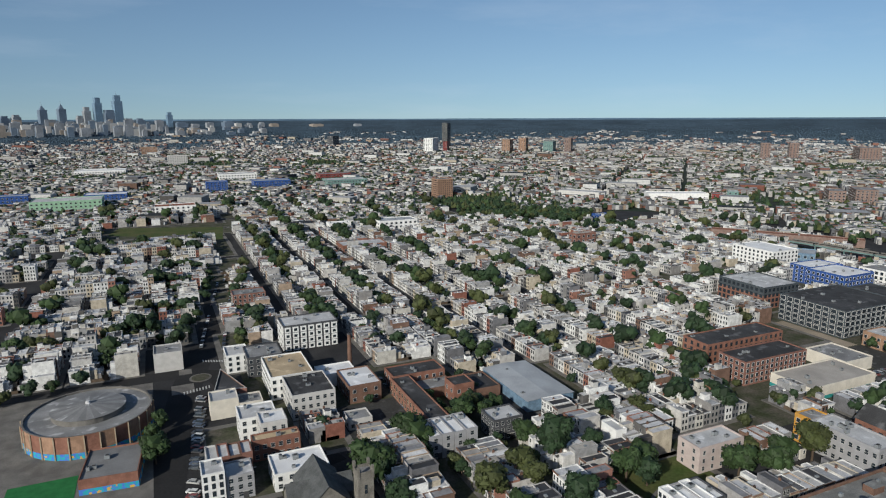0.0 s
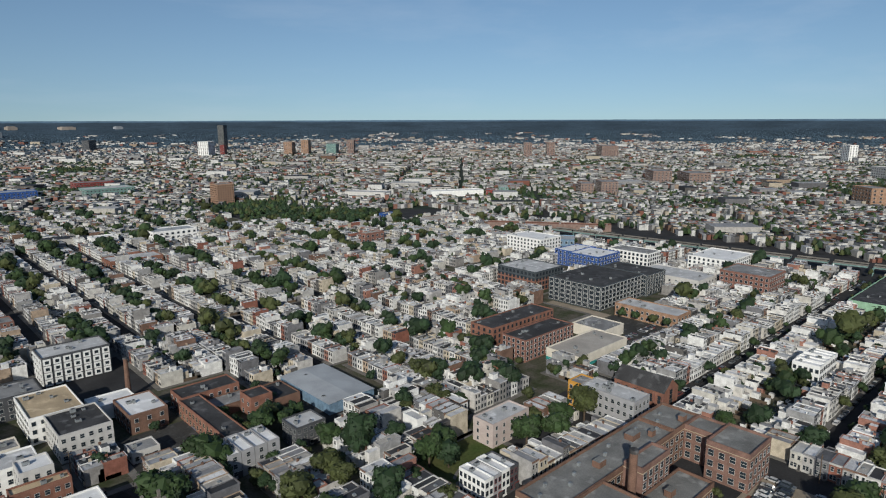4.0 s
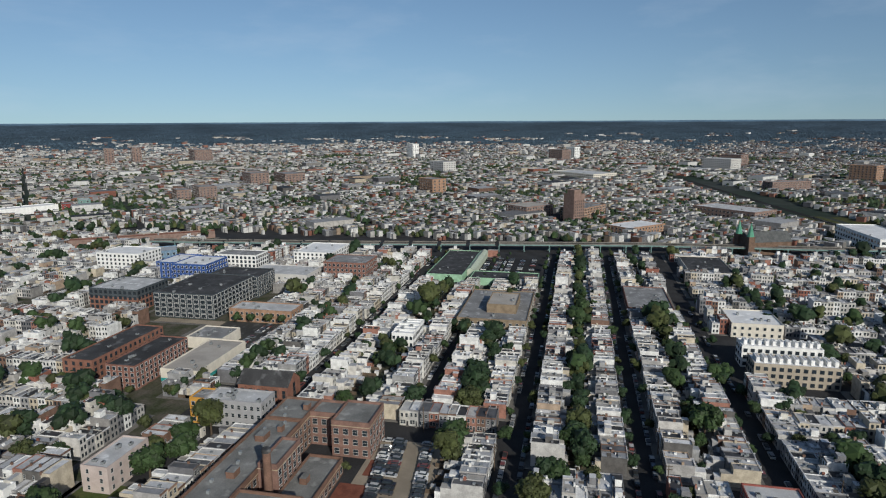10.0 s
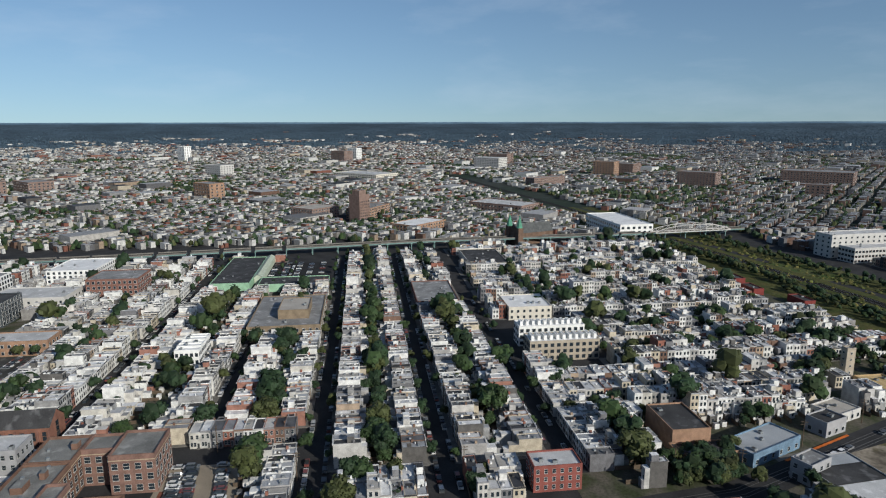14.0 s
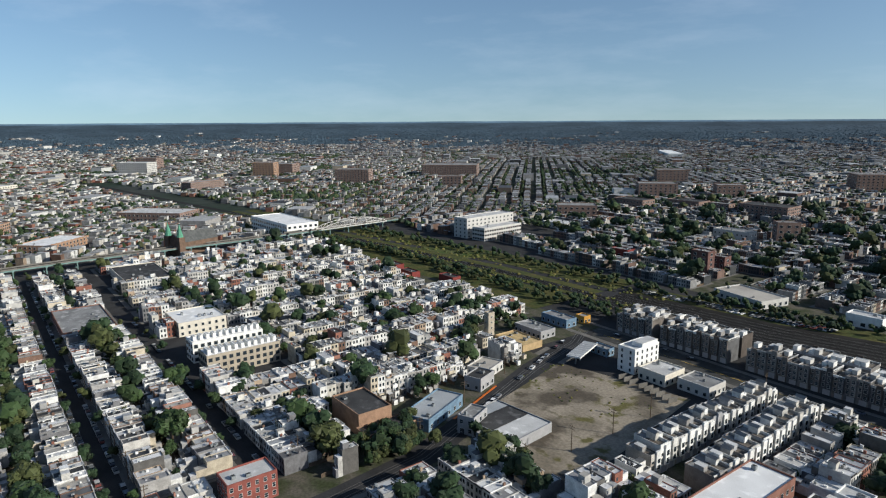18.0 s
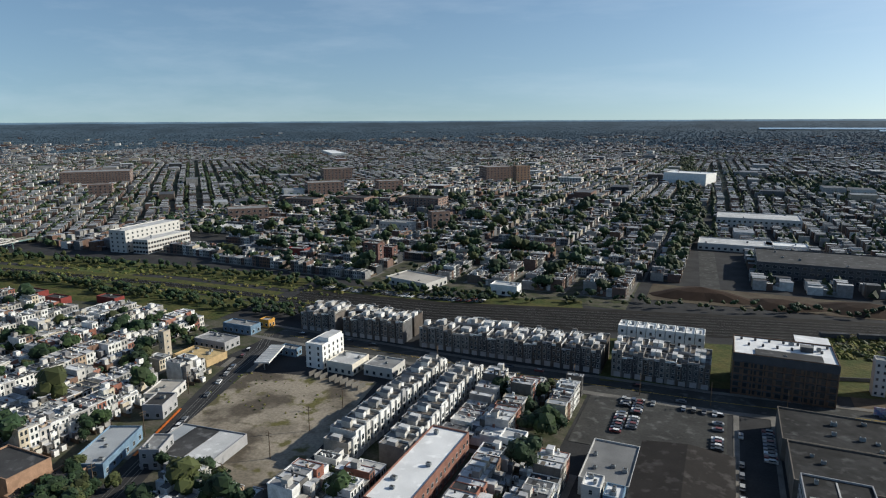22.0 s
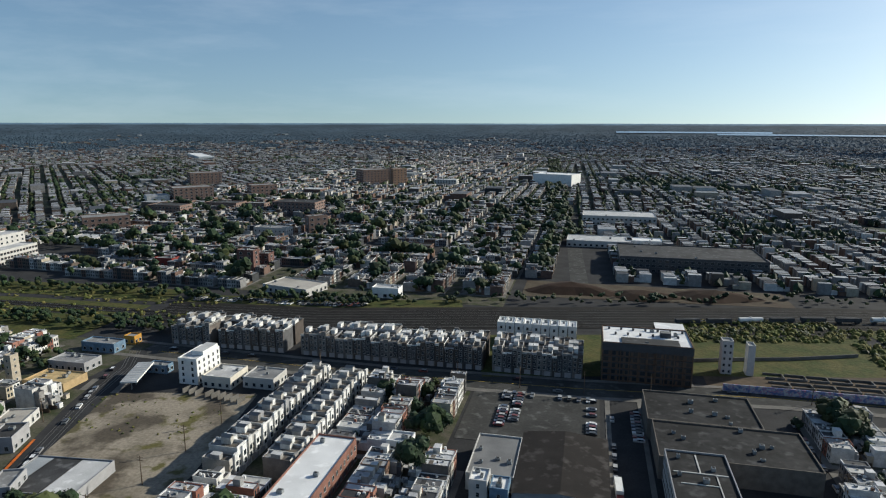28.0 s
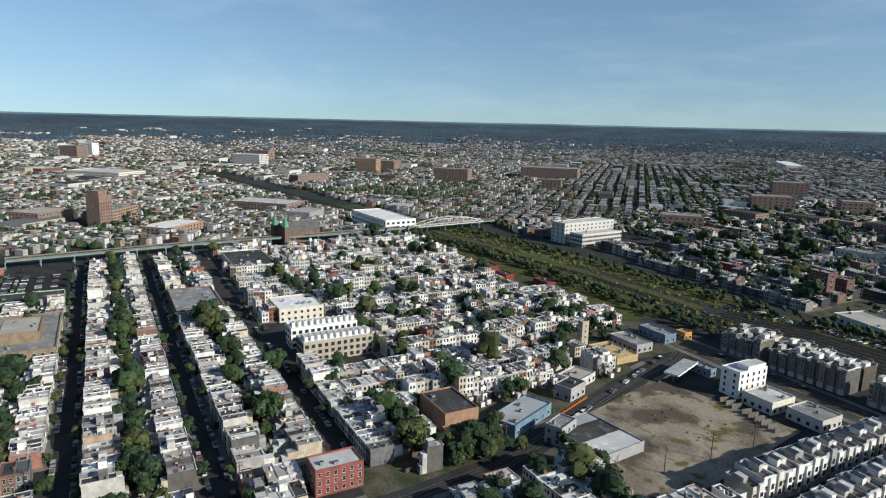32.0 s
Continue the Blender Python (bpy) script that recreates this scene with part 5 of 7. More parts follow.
def unfinished_block():
    t = building("unfinished_apartments", "brown apartment block under construction with a white roof", "building", -50, -331, -8, -304, 19.5, "brown_panel", "roof_white", 6, 3.5, (2.2, 2.2), "dark_panel", units=12, reserve_it=False)
    b = Bag()
    b.box(-20.8, -26, 0, -6, -13.6, 19.5, "brown_panel", "roof_white")
    part("rear_wing", b, t, "rear wing with a white roof")
    b = Bag()
    b.box(-15, 4.5, 19.5, 12, 13.4, 20.1, "dark_panel", "roof_dark")
    part("set_back_roof", b, t, "dark roof over the set-back front storey")
    b = Bag()
    b.box(-12, -4, 19.5, -7, 0, 22.0, "dark_panel", "roof_mid")
    part("lift_house", b, t, "dark lift house on the roof")
    b = Bag()
    b.box(-21.1, 13.45, 15.9, 21.1, 14.0, 19.7, "dark_panel")
    part("top_band", b, t)
    for i in range(11):
        b = Bag()
        b.box(-21 + 4.15 * i, 13.5, 0, -20.5 + 4.15 * i, 14.3, 16.2, "brown_panel")
        part("pier", b, t)
    for k in range(5):
        b = Bag()
        b.box(-20.9, 13.45, 3.1 + 3.2 * k, 20.9, 14.2, 3.4 + 3.2 * k, "dark_panel", None, True)
        part("balcony_slab", b, t)
    for i in range(13):
        b = Bag()
        b.box(-19 + 3.0 * i, -9.5 + 8 * (i % 2), 19.5, -18 + 3.0 * i, -8.5 + 8 * (i % 2), 20.7, "dark_panel")
        part("roof_unit", b, t, "dark rooftop condenser")


unfinished_block()
for x, y, w, h in ((-69.5, -329, 5.2, 17), (-80.7, -329, 3.4, 15.5)):
    building("stair_core", "bare concrete stair core of a new building", "tower", x - w / 2, y - 3, x + w / 2, y + 3, h, "pale_panel", "roof_grey", 5 if w > 4 else 0, 2.4, (0.9, 1.2), "grey_panel", units=0, faces="n", reserve_it=False)
reserve(-150, -372, -55, -300)
site = Bag()
site.box(-150, -350, 0, -58, -306, 0.14, "site_earth")
structure("building_site", site, "bare earth building site with footings", "building site")
for i in range(6):
    for k in range(2):
        b = Bag()
        b.box(-4.5, -3, 0, 4.5, -2.6, 1.1, "concrete")
        b.box(-4.5, 2.6, 0, 4.5, 3, 1.1, "concrete")
        b.box(-4.5, -2.6, 0, -4.1, 2.6, 1.1, "concrete")
        f_ = tagged(new("footing", b.mesh("footing")), "low concrete foundation walls in bare earth", "foundation", "foundations on the site")
        f_.matrix_basis = pose(-92 - 10 * i, -316 - 11 * k, 0.1)
wall_ = Bag()
for i in range(20):
    x = -64 - 4 * i
    wall_.box(x - 3.95, -304.4, 0, x, -304.0, 3.6, "graffiti")
tagged(new("graffiti_wall", wall_.mesh("graffiti_wall")), "long street wall covered in painted graffiti", "wall")
retain = Bag()
for i in range(30):
    x = -150 - 7 * i
    retain.box(x - 6.95, -321 - 0.1 * i, 0, x, -320.2 - 0.1 * i, 3.2, "concrete")
tagged(new("retaining_wall", retain.mesh("retaining_wall")), "long pale concrete retaining wall below the railway verge", "wall")

building("warehouse", "large works with a patched dark roof", "factory", -68, -275.5, -25, -246.3, 8.5, "works_wall", "roof_patched", 0, units=6)
building("warehouse", "large works with a stained dark roof", "factory", -80, -246, -26.5, -217, 8.5, "works_wall", "roof_patched", 0, units=7)
WORKS = building("office_works", "four-storey works with rows of wide windows", "factory", -48, -216.7, -28, -180, 11.5, "grey_panel", "roof_patched", 3, 3.0, (2.2, 1.9), "pale_panel", units=5)
t_ = building("roof_parking_store", "low dark-roofed store with a shallow pitched roof", "shop", -9, -229, 22, -186, 6, "grey_panel", "roof_tar", 0, units=0)
gable_roof(t_, 15.5, 21.5, 6.6, 1.7, "roof_tar", "grey_panel", "y")
for x0, y0, x1, y1 in ((-46.5, -203, -29.5, -202.5), (-38.2, -215, -37.7, -203), (-43, -196, -31, -195.6), (-43, -202, -42.6, -184)):
    seam_ = Bag()
    seam_.box(x0, y0, 11.5, x1, y1, 11.75, "trim")
    ob_ = part("roof_seam", seam_, WORKS, "pale raised seam on the roof")
    ob_.matrix_basis = pose(38, 198.35, 0)
building("roof_parking_store", "store wing with a ribbed grey roof", "shop", 22.3, -224, 39, -195, 6, "pale_panel", "roof_mid", 0, units=4)
building("white_depot", "long building with a bright white roof and brick side", "building", 82, -204, 97, -152, 9, "brick", "roof_white", 2, 3.4, units=4)
reserve(-10, -283, 51, -229)
deck = Bag()
deck.box(-7, -279.5, 0, 50.5, -230, 0.14, "asphalt_worn")
structure("parking_lot", deck, "dark asphalt parking lot beside the avenue", "parking lot")
for x0, y0, x1, y1, h, w_, r_ in ((62, -214, 71, -206, 8.5, "white_paint", "roof_light"), (30, -193, 36, -185, 9.5, "pale_panel", "roof_white"), (23, -192, 29, -184, 8.0, "faded_blue", "roof_white")):
    building("deck_house", "pale stuccoed house with a white roof terrace", "house", x0, y0, x1, y1, h, w_, r_, int(h // 3), 3.2, (1.0, 1.5), units=2, group="houses below the avenue")
for i in range(5):
    b = Bag()
    tapered(b, (0, 0, 0), (0, 0, 6.0), 1.3, 1.3, "steel_bright", 14)
    tapered(b, (0, 0, 6.0), (0, 0, 6.8), 1.3, 0.3, "steel_bright", 14)
    tk = tagged(new("storage_tank", b.mesh("storage_tank")), "shiny upright steel storage tank", "tank", "tanks beside the works")
    tk.matrix_basis = pose(-53 - 3.2 * (i % 3), -190 - 3.4 * (i // 3), 0)
reserve(-64, -198, -49, -182)

# ---- landmarks farther north and east ----
def far_block(name, label, x, y, lx, ly, h, wall, roof, rot=0, floors=4, bay=4.5, win=(2.0, 2.0), frame="trim", units=2):
    # Beyond 700 m, bricks swap to greyed ones that stand in for haze.
    if math.hypot(x, y) > 700:
        wall = {"brick": "hazy_brick", "brick_brown": "hazy_brick", "brick_orange": "tan_brick"}.get(wall, wall)
    a = radians(rot)
    n = max(1, int(max(lx, ly) / min(lx, ly)))
    for i in range(n):
        u = ((i + 0.5) / n - 0.5) * max(lx, ly)
        ux, uy = (u * math.cos(a), u * math.sin(a)) if lx > ly else (-u * math.sin(a), u * math.cos(a))
        k = min(lx, ly) * (0.5 if rot == 0 else 0.62) + 2
        reserve(x + ux - k, y + uy - k, x + ux + k, y + uy + k)
    return building(name, label, "building", x - lx / 2, y - ly / 2, x + lx / 2, y + ly / 2, h, wall, roof, floors, bay, win, frame, rot=rot, units=units, reserve_it=False, par=0.8)


far_block("depot", "long white and blue-grey depot by the viaduct", 690, -289, 92, 38, 15, "white_paint", "roof_white", 3, 3, 5.5, (3.0, 2.4), "roof_bluegrey")
far_block("hospital", "white hospital block with long window bands", 512, -458, 18, 58, 13, "pale_panel", "roof_light", 5, 3, 3.6, (2.4, 1.8), "brick_brown")
far_block("hospital", "taller white hospital block", 538, -462, 20, 74, 21, "pale_panel", "roof_light", 5, 5, 6.0, (1.8, 1.6), "grey_panel")
castle = far_block("castle_tower", "stepped brown brick tower block", 800, 4, 19, 17, 29, "brick_brown", "roof_grey", 45, 8, 3.2, (1.4, 2.0), "tan_brick")
for z, s in ((30, 9), (35, 6)):
    b = Bag()
    shell(b, -s, -s, s, s, z + 5, "hazy_brick", 0.9)
    part("upper_stage", b, castle)
    b = Bag()
    b.quad([(-s, -s, z + 5), (s, -s, z + 5), (s, s, z + 5), (-s, s, z + 5)], "roof_grey")
    part("upper_roof", b, castle)
far_block("factory", "tan brick factory wing beside the tower", 850, -8, 64, 30, 14, "tan_brick", "roof_grey", -30, 4, 4.0)
far_block("factory", "dark red brick factory with a flat roof", 845, 62, 48, 40, 15, "brick", "roof_pale", -42, 4, 4.5)
far_block("factory", "low orange brick school block among trees", 745, -65, 60, 36, 8, "brick_orange", "roof_white", -45, 2, 5)
far_block("apartment_slab", "long brown brick apartment slab", 1235, -363, 84, 24, 16, "brick_brown", "roof_grey", -62, 4, 5)
far_block("office", "flat white-roofed office by the railway", 215, -429, 40, 26, 5, "pale_panel", "roof_pale", -13, 1, 5)
far_block("tan_tower", "tan apartment tower above the trees", 417, 935, 26, 26, 30, "tan_brick", "roof_grey", 0, 9, 3.6, (1.6, 1.6), "brick_brown")
far_block("works", "long dark factory with a row of bright openings", -85, -580, 118, 60, 13, "dark_panel", "roof_dark", 0, 3, 5.0, (3.0, 2.0), "grey_panel", 8)
far_block("white_warehouse", "large white warehouse with a curved light roof", 68, -1340, 84, 50, 22, "white_paint", "roof_white", -20, 0)
far_block("long_warehouse", "very long low white warehouse", 1380, -2075, 280, 50, 10, "white_paint", "roof_white", -48, 0)
far_block("red_roof_row", "long building with a rust red roof", 585, 447, 13, 140, 7, "brick_brown", "rust_roof", 35, 0)
far_block("warehouse", "long white warehouse in the north", 742, 762, 92, 26, 9, "white_paint", "roof_white", -26, 0)
far_block("warehouse", "grey warehouse with a pale roof", 628, 850, 70, 30, 9, "pale_panel", "roof_light", -60, 0)
far_block("blue_building", "blue clad low building", 505, 385, 50, 24, 9, "faded_blue", "roof_bluegrey", -55, 2, 5)
for x, y, w, h, mt in ((945, 2217, 60, 52, "white_paint"), (1010, 2225, 26, 38, "red_metal"), (1148, 2528, 40, 105, "slate"), (1690, 1386, 42, 48, "brick"), (1764, 1348, 42, 48, "brick"), (1210, 2110, 50, 46, "tan_brick"), (1255, 2070, 44, 52, "tan_brick"),
                       (1330, 2010, 60, 40, "teal_dull"), (1400, 1990, 40, 52, "brick"), (1880, 1200, 90, 38, "brick_brown"), (2150, 560, 40, 48, "white_paint"), (2070, 60, 60, 34, "brick"), (2120, 20, 40, 40, "white_paint"), (1190, 640, 60, 24, "brick"), (1240, 590, 70, 20, "brick_brown"), (1090, 250, 46, 26, "brick_orange"),
                       (1560, 330, 60, 26, "pale_panel"), (1900, -420, 60, 30, "brick"), (1480, -620, 80, 26, "brick_brown"), (1420, -560, 50, 34, "tan_brick"), (980, -760, 36, 20, "brick"), (620, -900, 60, 24, "brick_brown"), (540, -980, 44, 22, "brick"), (760, -1150, 60, 26, "brick_brown"), (300, -660, 22, 22, "brick"), (440, -1260, 60, 30, "brick"), (380, -1240, 30, 34, "tan_brick"), (560, -640, 50, 16, "brick_brown")):
    far_block("distant_block", {"white_paint": "distant white high block", "slate": "distant dark slender tower"}.get(mt, "distant brick block above the roofs"), x, y, w, w * 0.6, h, mt, "roof_grey", 45, max(3, int(h / 4.5)), 7.0, (3.0, 2.4), "dark_panel" if mt == "white_paint" else "pale_panel", 1)
DISTRICT = {"brick": "red brick block above the row houses", "brick_brown": "brown brick block above the row houses", "blue_panel": "bright blue clad block among houses", "white_paint": "white flat-roofed block among houses", "red_tower": "dark red brick mill tower", "green_metal": "long green clad block"}
for x, y, lx_, ly_, h, mt, rf in (
    (-199, 1121, 46, 25, 14, "blue_panel", "roof_bluegrey"),
    (-116, 1029, 87, 48, 15, "green_metal", "roof_light"),
    (-73, 1112, 59, 33, 12, "blue_panel", "roof_white"),
    (19, 890, 49, 27, 16, "white_paint", "rust_roof"),
    (93, 1159, 35, 19, 20, "blue_panel", "roof_light"),
    (193, 1212, 65, 36, 14, "blue_panel", "roof_bluegrey"),
    (152, 1378, 74, 41, 15, "white_paint", "roof_light"),
    (338, 1315, 66, 36, 13, "red_metal", "roof_grey"),
    (322, 1172, 75, 41, 14, "teal_dull", "roof_light"),
    (57, 1912, 51, 28, 27, "pale_panel", "roof_light"),
    (-114, 1658, 103, 57, 11, "white_paint", "roof_white"),
):
    if free(x, y, 2):
        far_block("block_building", DISTRICT.get(mt, "flat-roofed block among the row houses"), x, y, lx_, ly_, h, mt, rf, 45 if x > 650 else 0, max(1, h // 4), 5.5, (2.4, 2.0), "pale_panel" if mt != "white_paint" else "grey_panel")
for x, y, lx_, ly_, h, mt, rf in (
    (243, 676, 45, 24, 13, "white_paint", "roof_bluegrey"),
    (314, 725, 21, 12, 11, "brick", "roof_grey"),
    (535, 574, 49, 27, 6, "brick", "roof_pale"),
    (183, 697, 25, 14, 10, "white_paint", "roof_white"),
    (495, 630, 20, 11, 9, "blue_panel", "roof_bluegrey"),
    (382, 514, 23, 12, 13, "brick", "roof_pale"),
    (743, 2872, 53, 29, 47, "dark_panel", "roof_grey"),
    (-15, 2503, 53, 29, 28, "tan_brick", "roof_grey"),
    (178, 593, 44, 24, 6, "brick_orange", "roof_light"),
    (820, 724, 29, 16, 12, "teal_dull", "roof_light"),
    (793, 729, 27, 15, 9, "red_metal", "roof_grey"),
):
    if free(x, y, 2):
        far_block("block_building", DISTRICT.get(mt, "flat-roofed block among the row houses"), x, y, lx_, ly_, h, mt, rf, 45 if x > 650 else 0, max(1, h // 4), 5.5, (2.4, 2.0), "pale_panel" if mt != "white_paint" else "grey_panel")
for x, y, lx_, ly_, h, mt, rf in (
    (923, 629, 40, 22, 18, "brick", "roof_grey"),
    (960, 611, 50, 28, 20, "brick", "roof_grey"),
    (1184, -914, 126, 69, 26, "brick", "roof_grey"),
    (1173, -652, 71, 39, 28, "brick_brown", "roof_grey"),
    (518, -830, 52, 29, 11, "brick_brown", "roof_dark"),
    (397, -819, 64, 35, 17, "brick_brown", "roof_dark"),
    (1450, -11, 128, 71, 12, "cream_panel", "roof_light"),
    (1480, -59, 79, 43, 14, "white_paint", "roof_white"),
    (896, -202, 89, 49, 10, "brick", "roof_light"),
    (1699, -346, 77, 42, 30, "pale_panel", "roof_light"),
    (278, -472, 15, 10, 20, "red_tower", "roof_grey"),
):
    if free(x, y, 2):
        far_block("district_building", DISTRICT.get(mt, "flat-roofed block among the row houses"), x, y, lx_, ly_, h, mt, rf, 45 if x > 650 else 0, max(1, h // 4), 5.5, (2.4, 2.0), "pale_panel" if mt != "white_paint" else "grey_panel")
for x, y, lx_, ly_, h, mt, rf in (
    (274, -494, 11, 10, 13, "red_tower", "roof_grey"),
    (562, -764, 50, 28, 14, "brick_brown", "roof_dark"),
    (460, -818, 30, 16, 13, "brick_brown", "roof_grey"),
    (368, -1233, 46, 25, 18, "brick_brown", "roof_grey"),
    (364, -482, 19, 11, 7, "red_metal", "roof_grey"),
    (403, -1437, 53, 29, 10, "cream_panel", "roof_light"),
    (-36, -833, 89, 49, 11, "pale_panel", "roof_light"),
    (-56, -678, 36, 20, 6, "white_paint", "roof_white"),
    (-11, -674, 66, 36, 6, "pale_panel", "roof_light"),
    (142, -428, 20, 11, 7, "white_paint", "roof_light"),
    (285, -1266, 46, 25, 12, "pale_panel", "roof_light"),
):
    if free(x, y, 2):
        far_block("district_building", DISTRICT.get(mt, "flat-roofed block among the row houses"), x, y, lx_, ly_, h, mt, rf, 45 if x > 650 else 0, max(1, h // 4), 5.5, (2.4, 2.0), "pale_panel" if mt != "white_paint" else "grey_panel")


def spired_church():
    reserve(600, -205, 668, -140)
    t = thing("spired_church", "brown stone church with two green copper spires", "church", m=pose(640, -174, 0, 0, 0, 20))
    b = Bag()
    b.box(-8, -22, 0, 8, 22, 12, "stone_brown", "slate")
    part("nave", b, t)
    gable_roof(t, 8, 22, 12, 9, "slate", "stone_brown", "y")
    for s, h in ((-1, 18), (1, 18)):
        b = Bag()
        b.box(s * 9 - 3, 18, 0, s * 9 + 3, 24, h, "stone_brown")
        tw = part("tower", b, t)
        b = Bag()
        tapered(b, (s * 9, 21, h), (s * 9, 21, h + 13), 3.2, 0.1, "copper", 8)
        part("spire", b, tw, "green copper spire")


spired_church()

# ---- the railway: ballast, rails, a freight train and green verges ----
RAIL = [(1500, -215), (900, -300), (534, -343), (396, -357), (280, -359), (171, -368), (73, -392), (-36, -418), (-160, -444), (-313, -466), (-700, -520), (-1400, -620)]


def along(pts, step):
    """Points and headings at even steps along a line."""
    out = []
    for (xa, ya), (xb, yb) in zip(pts, pts[1:]):
        d = math.hypot(xb - xa, yb - ya)
        n = max(1, int(d / step))
        for i in range(n):
            k = i / n
            out.append((xa + (xb - xa) * k, ya + (yb - ya) * k, math.atan2(yb - ya, xb - xa)))
    return out


def strip(bag, pts, lo, hi, z, mat):
    """A flat band that follows a line, between two offsets to its left."""
    row_ = along(pts, 12)
    v = []
    for x, y, a in row_:
        nx, ny = -math.sin(a), math.cos(a)
        v.append(((x + nx * lo, y + ny * lo, z), (x + nx * hi, y + ny * hi, z)))
    for (p, q), (r, s) in zip(v, v[1:]):
        bag.quad([p, r, s, q], mat)


def rail_band(x):
    """The railway's middle at x."""
    for (xa, ya), (xb, yb) in zip(RAIL, RAIL[1:]):
        if xb <= x <= xa:
            return ya + (yb - ya) * (xa - x) / (xa - xb)
    return -400


bed = Bag()
strip(bed, RAIL[4:], -24, 22, 0.25, "ballast")
strip(bed, RAIL[:5], -10.5, -0.5, 0.25, "ballast")
structure("railway_bed", bed, "brown gravel bed of a wide railway", "railway")
rails = Bag()
for k in range(7):
    for g in (-0.72, 0.72):
        strip(rails, RAIL[1:-1] if k in (2, 3) else RAIL[4:-1], -20 + 5.6 * k + g - 0.14, -20 + 5.6 * k + g + 0.14, 0.42, "rail_steel")
    strip(rails, RAIL[1:-1] if k in (2, 3) else RAIL[4:-1], -20 + 5.6 * k - 1.5, -20 + 5.6 * k + 1.5, 0.34, "sleepers")
structure("rails", rails, "pairs of worn rails on dark sleepers", "rails", kind="stuff")
for i in range(len(RAIL) - 1):
    (xa, ya), (xb, yb) = RAIL[i], RAIL[i + 1]
    n = max(1, int(math.hypot(xb - xa, yb - ya) / 20))
    for k in range(n):
        x, y = xa + (xb - xa) * k / n, ya + (yb - ya) * k / n
        reserve(x - 14, y - 30, x + 14, y + 26)

CURVE = [(-55.3, -339.8), (-80.5, -347.4), (-107.4, -354.1), (-144.1, -367.4)]
verge = Bag()
strip(verge, RAIL[1:5], -17, 9, 0.222, "verge_green")
strip(verge, [(p[0], p[1] + 36) for p in RAIL[1:5]], -27, 16, 0.18, "verge_green")
strip(verge, RAIL[8:], -112, -26, 0.192, "verge_green")
strip(verge, RAIL[6:9], -100, -36, 0.16, "verge_green")
strip(verge, [(p[0], p[1] - 34) for p in RAIL[1:5]], -16, 17, 0.187, "verge_green")
strip(verge, RAIL[7:10], -40, -24, 0.19, "ballast")
strip(verge, [(p[0], p[1] - 34) for p in RAIL[4:7]], -20, 8, 0.17, "verge_green")
verge.quad([(444, -337, 0.2), (520, -337, 0.2), (496, -404, 0.2), (445, -388, 0.2)], "grass")
verge.quad([(-328, -842, 0.2), (-331, -761, 0.2), (-404, -759, 0.2), (-401, -855, 0.2)], "grass")
verge.quad([(-54, 776, 0.2), (-45, 825, 0.2), (67, 785, 0.2), (58, 698, 0.2)][::-1], "grass")
verge.quad([(47, -452, 0.2), (47, -500, 0.2), (-140, -500, 0.2), (-140, -462, 0.2)][::-1], "dirt")
structure("verges", verge, "rough grass and weeds beside the railway", "grass", kind="stuff")
for a in ((440, -404, 525, -335), (-410, -860, -320, -755), (-58, 695, 70, 828), (-142, -505, 52, -440), (-330, -420, -150, -322), (-720, -480, -330, -340), (236, -345, 400, -300)):
    reserve(*a)
vr = random.Random(9)
curve = Bag()
for (xa, ya), (xb, yb) in zip(CURVE, CURVE[1:]):
    d_ = math.hypot(xb - xa, yb - ya)
    s_ = len(curve.v)
    curve.box(0, -0.2, 0, d_, 0.2, 2.0, "concrete")
    curve.turn(s_, pose(xa, ya, 0, 0, 0, math.degrees(math.atan2(yb - ya, xb - xa))))
tagged(new("site_wall", curve.mesh("site_wall")), "long curved concrete wall behind the building site", "wall")


def bush(x, y, r):
    """Low scrub that sits on the ground."""
    s = len(MIDWOOD.v)
    hue = vr.choice(("leaf_olive", "weed", "scrub", "scrub", "weed"))
    core_blobs(MIDWOOD, vr, [(0, 0, 0.0, r * 0.9)], hue)
    leaf_cloud(MIDWOOD, vr, 7, [(0, 0, r * 0.25, r)], r * 0.3, hue)
    for i in range(s, len(MIDWOOD.v)):
        a, b, c = MIDWOOD.v[i]
        MIDWOOD.v[i] = (a + x, b + y, max(0.1, c))


for _ in range(60):
    bush(vr.uniform(152, 215), vr.uniform(-236, -200), vr.uniform(0.3, 0.9))
for _ in range(120):
    x = vr.uniform(440, 530)
    bush(x, vr.uniform(-400, -330), vr.uniform(0.5, 1.6))
for _ in range(330):
    x = vr.uniform(240, 640)
    tree(x, rail_band(x) + (vr.uniform(24, 46) if x < 430 else vr.uniform(24, 34)), vr.uniform(0.45, 0.9))
for _ in range(260):
    x = vr.uniform(110, 640)
    tree(x, rail_band(x) - vr.uniform(26, 44), vr.uniform(0.5, 0.95))
for _ in range(110):
    x = vr.uniform(-330, 100)
    tree(x, rail_band(x) - vr.uniform(28, 50), vr.uniform(0.4, 0.8))
for _ in range(420):
    x = vr.uniform(250, 640)
    bush(x, rail_band(x) + vr.choice((vr.uniform(-30, -11), vr.uniform(1, 26))), vr.uniform(0.8, 2.4))
for _ in range(1900):
    x = vr.uniform(-430, -55)
    bush(x, rail_band(x) + vr.uniform(27, 100) * (1 if x < -150 else 0.5), vr.uniform(1.0, 3.2))
for _ in range(22):
    tree(vr.uniform(265, 300), vr.uniform(-250, -272), vr.uniform(0.5, 0.8))
mound = Bag()
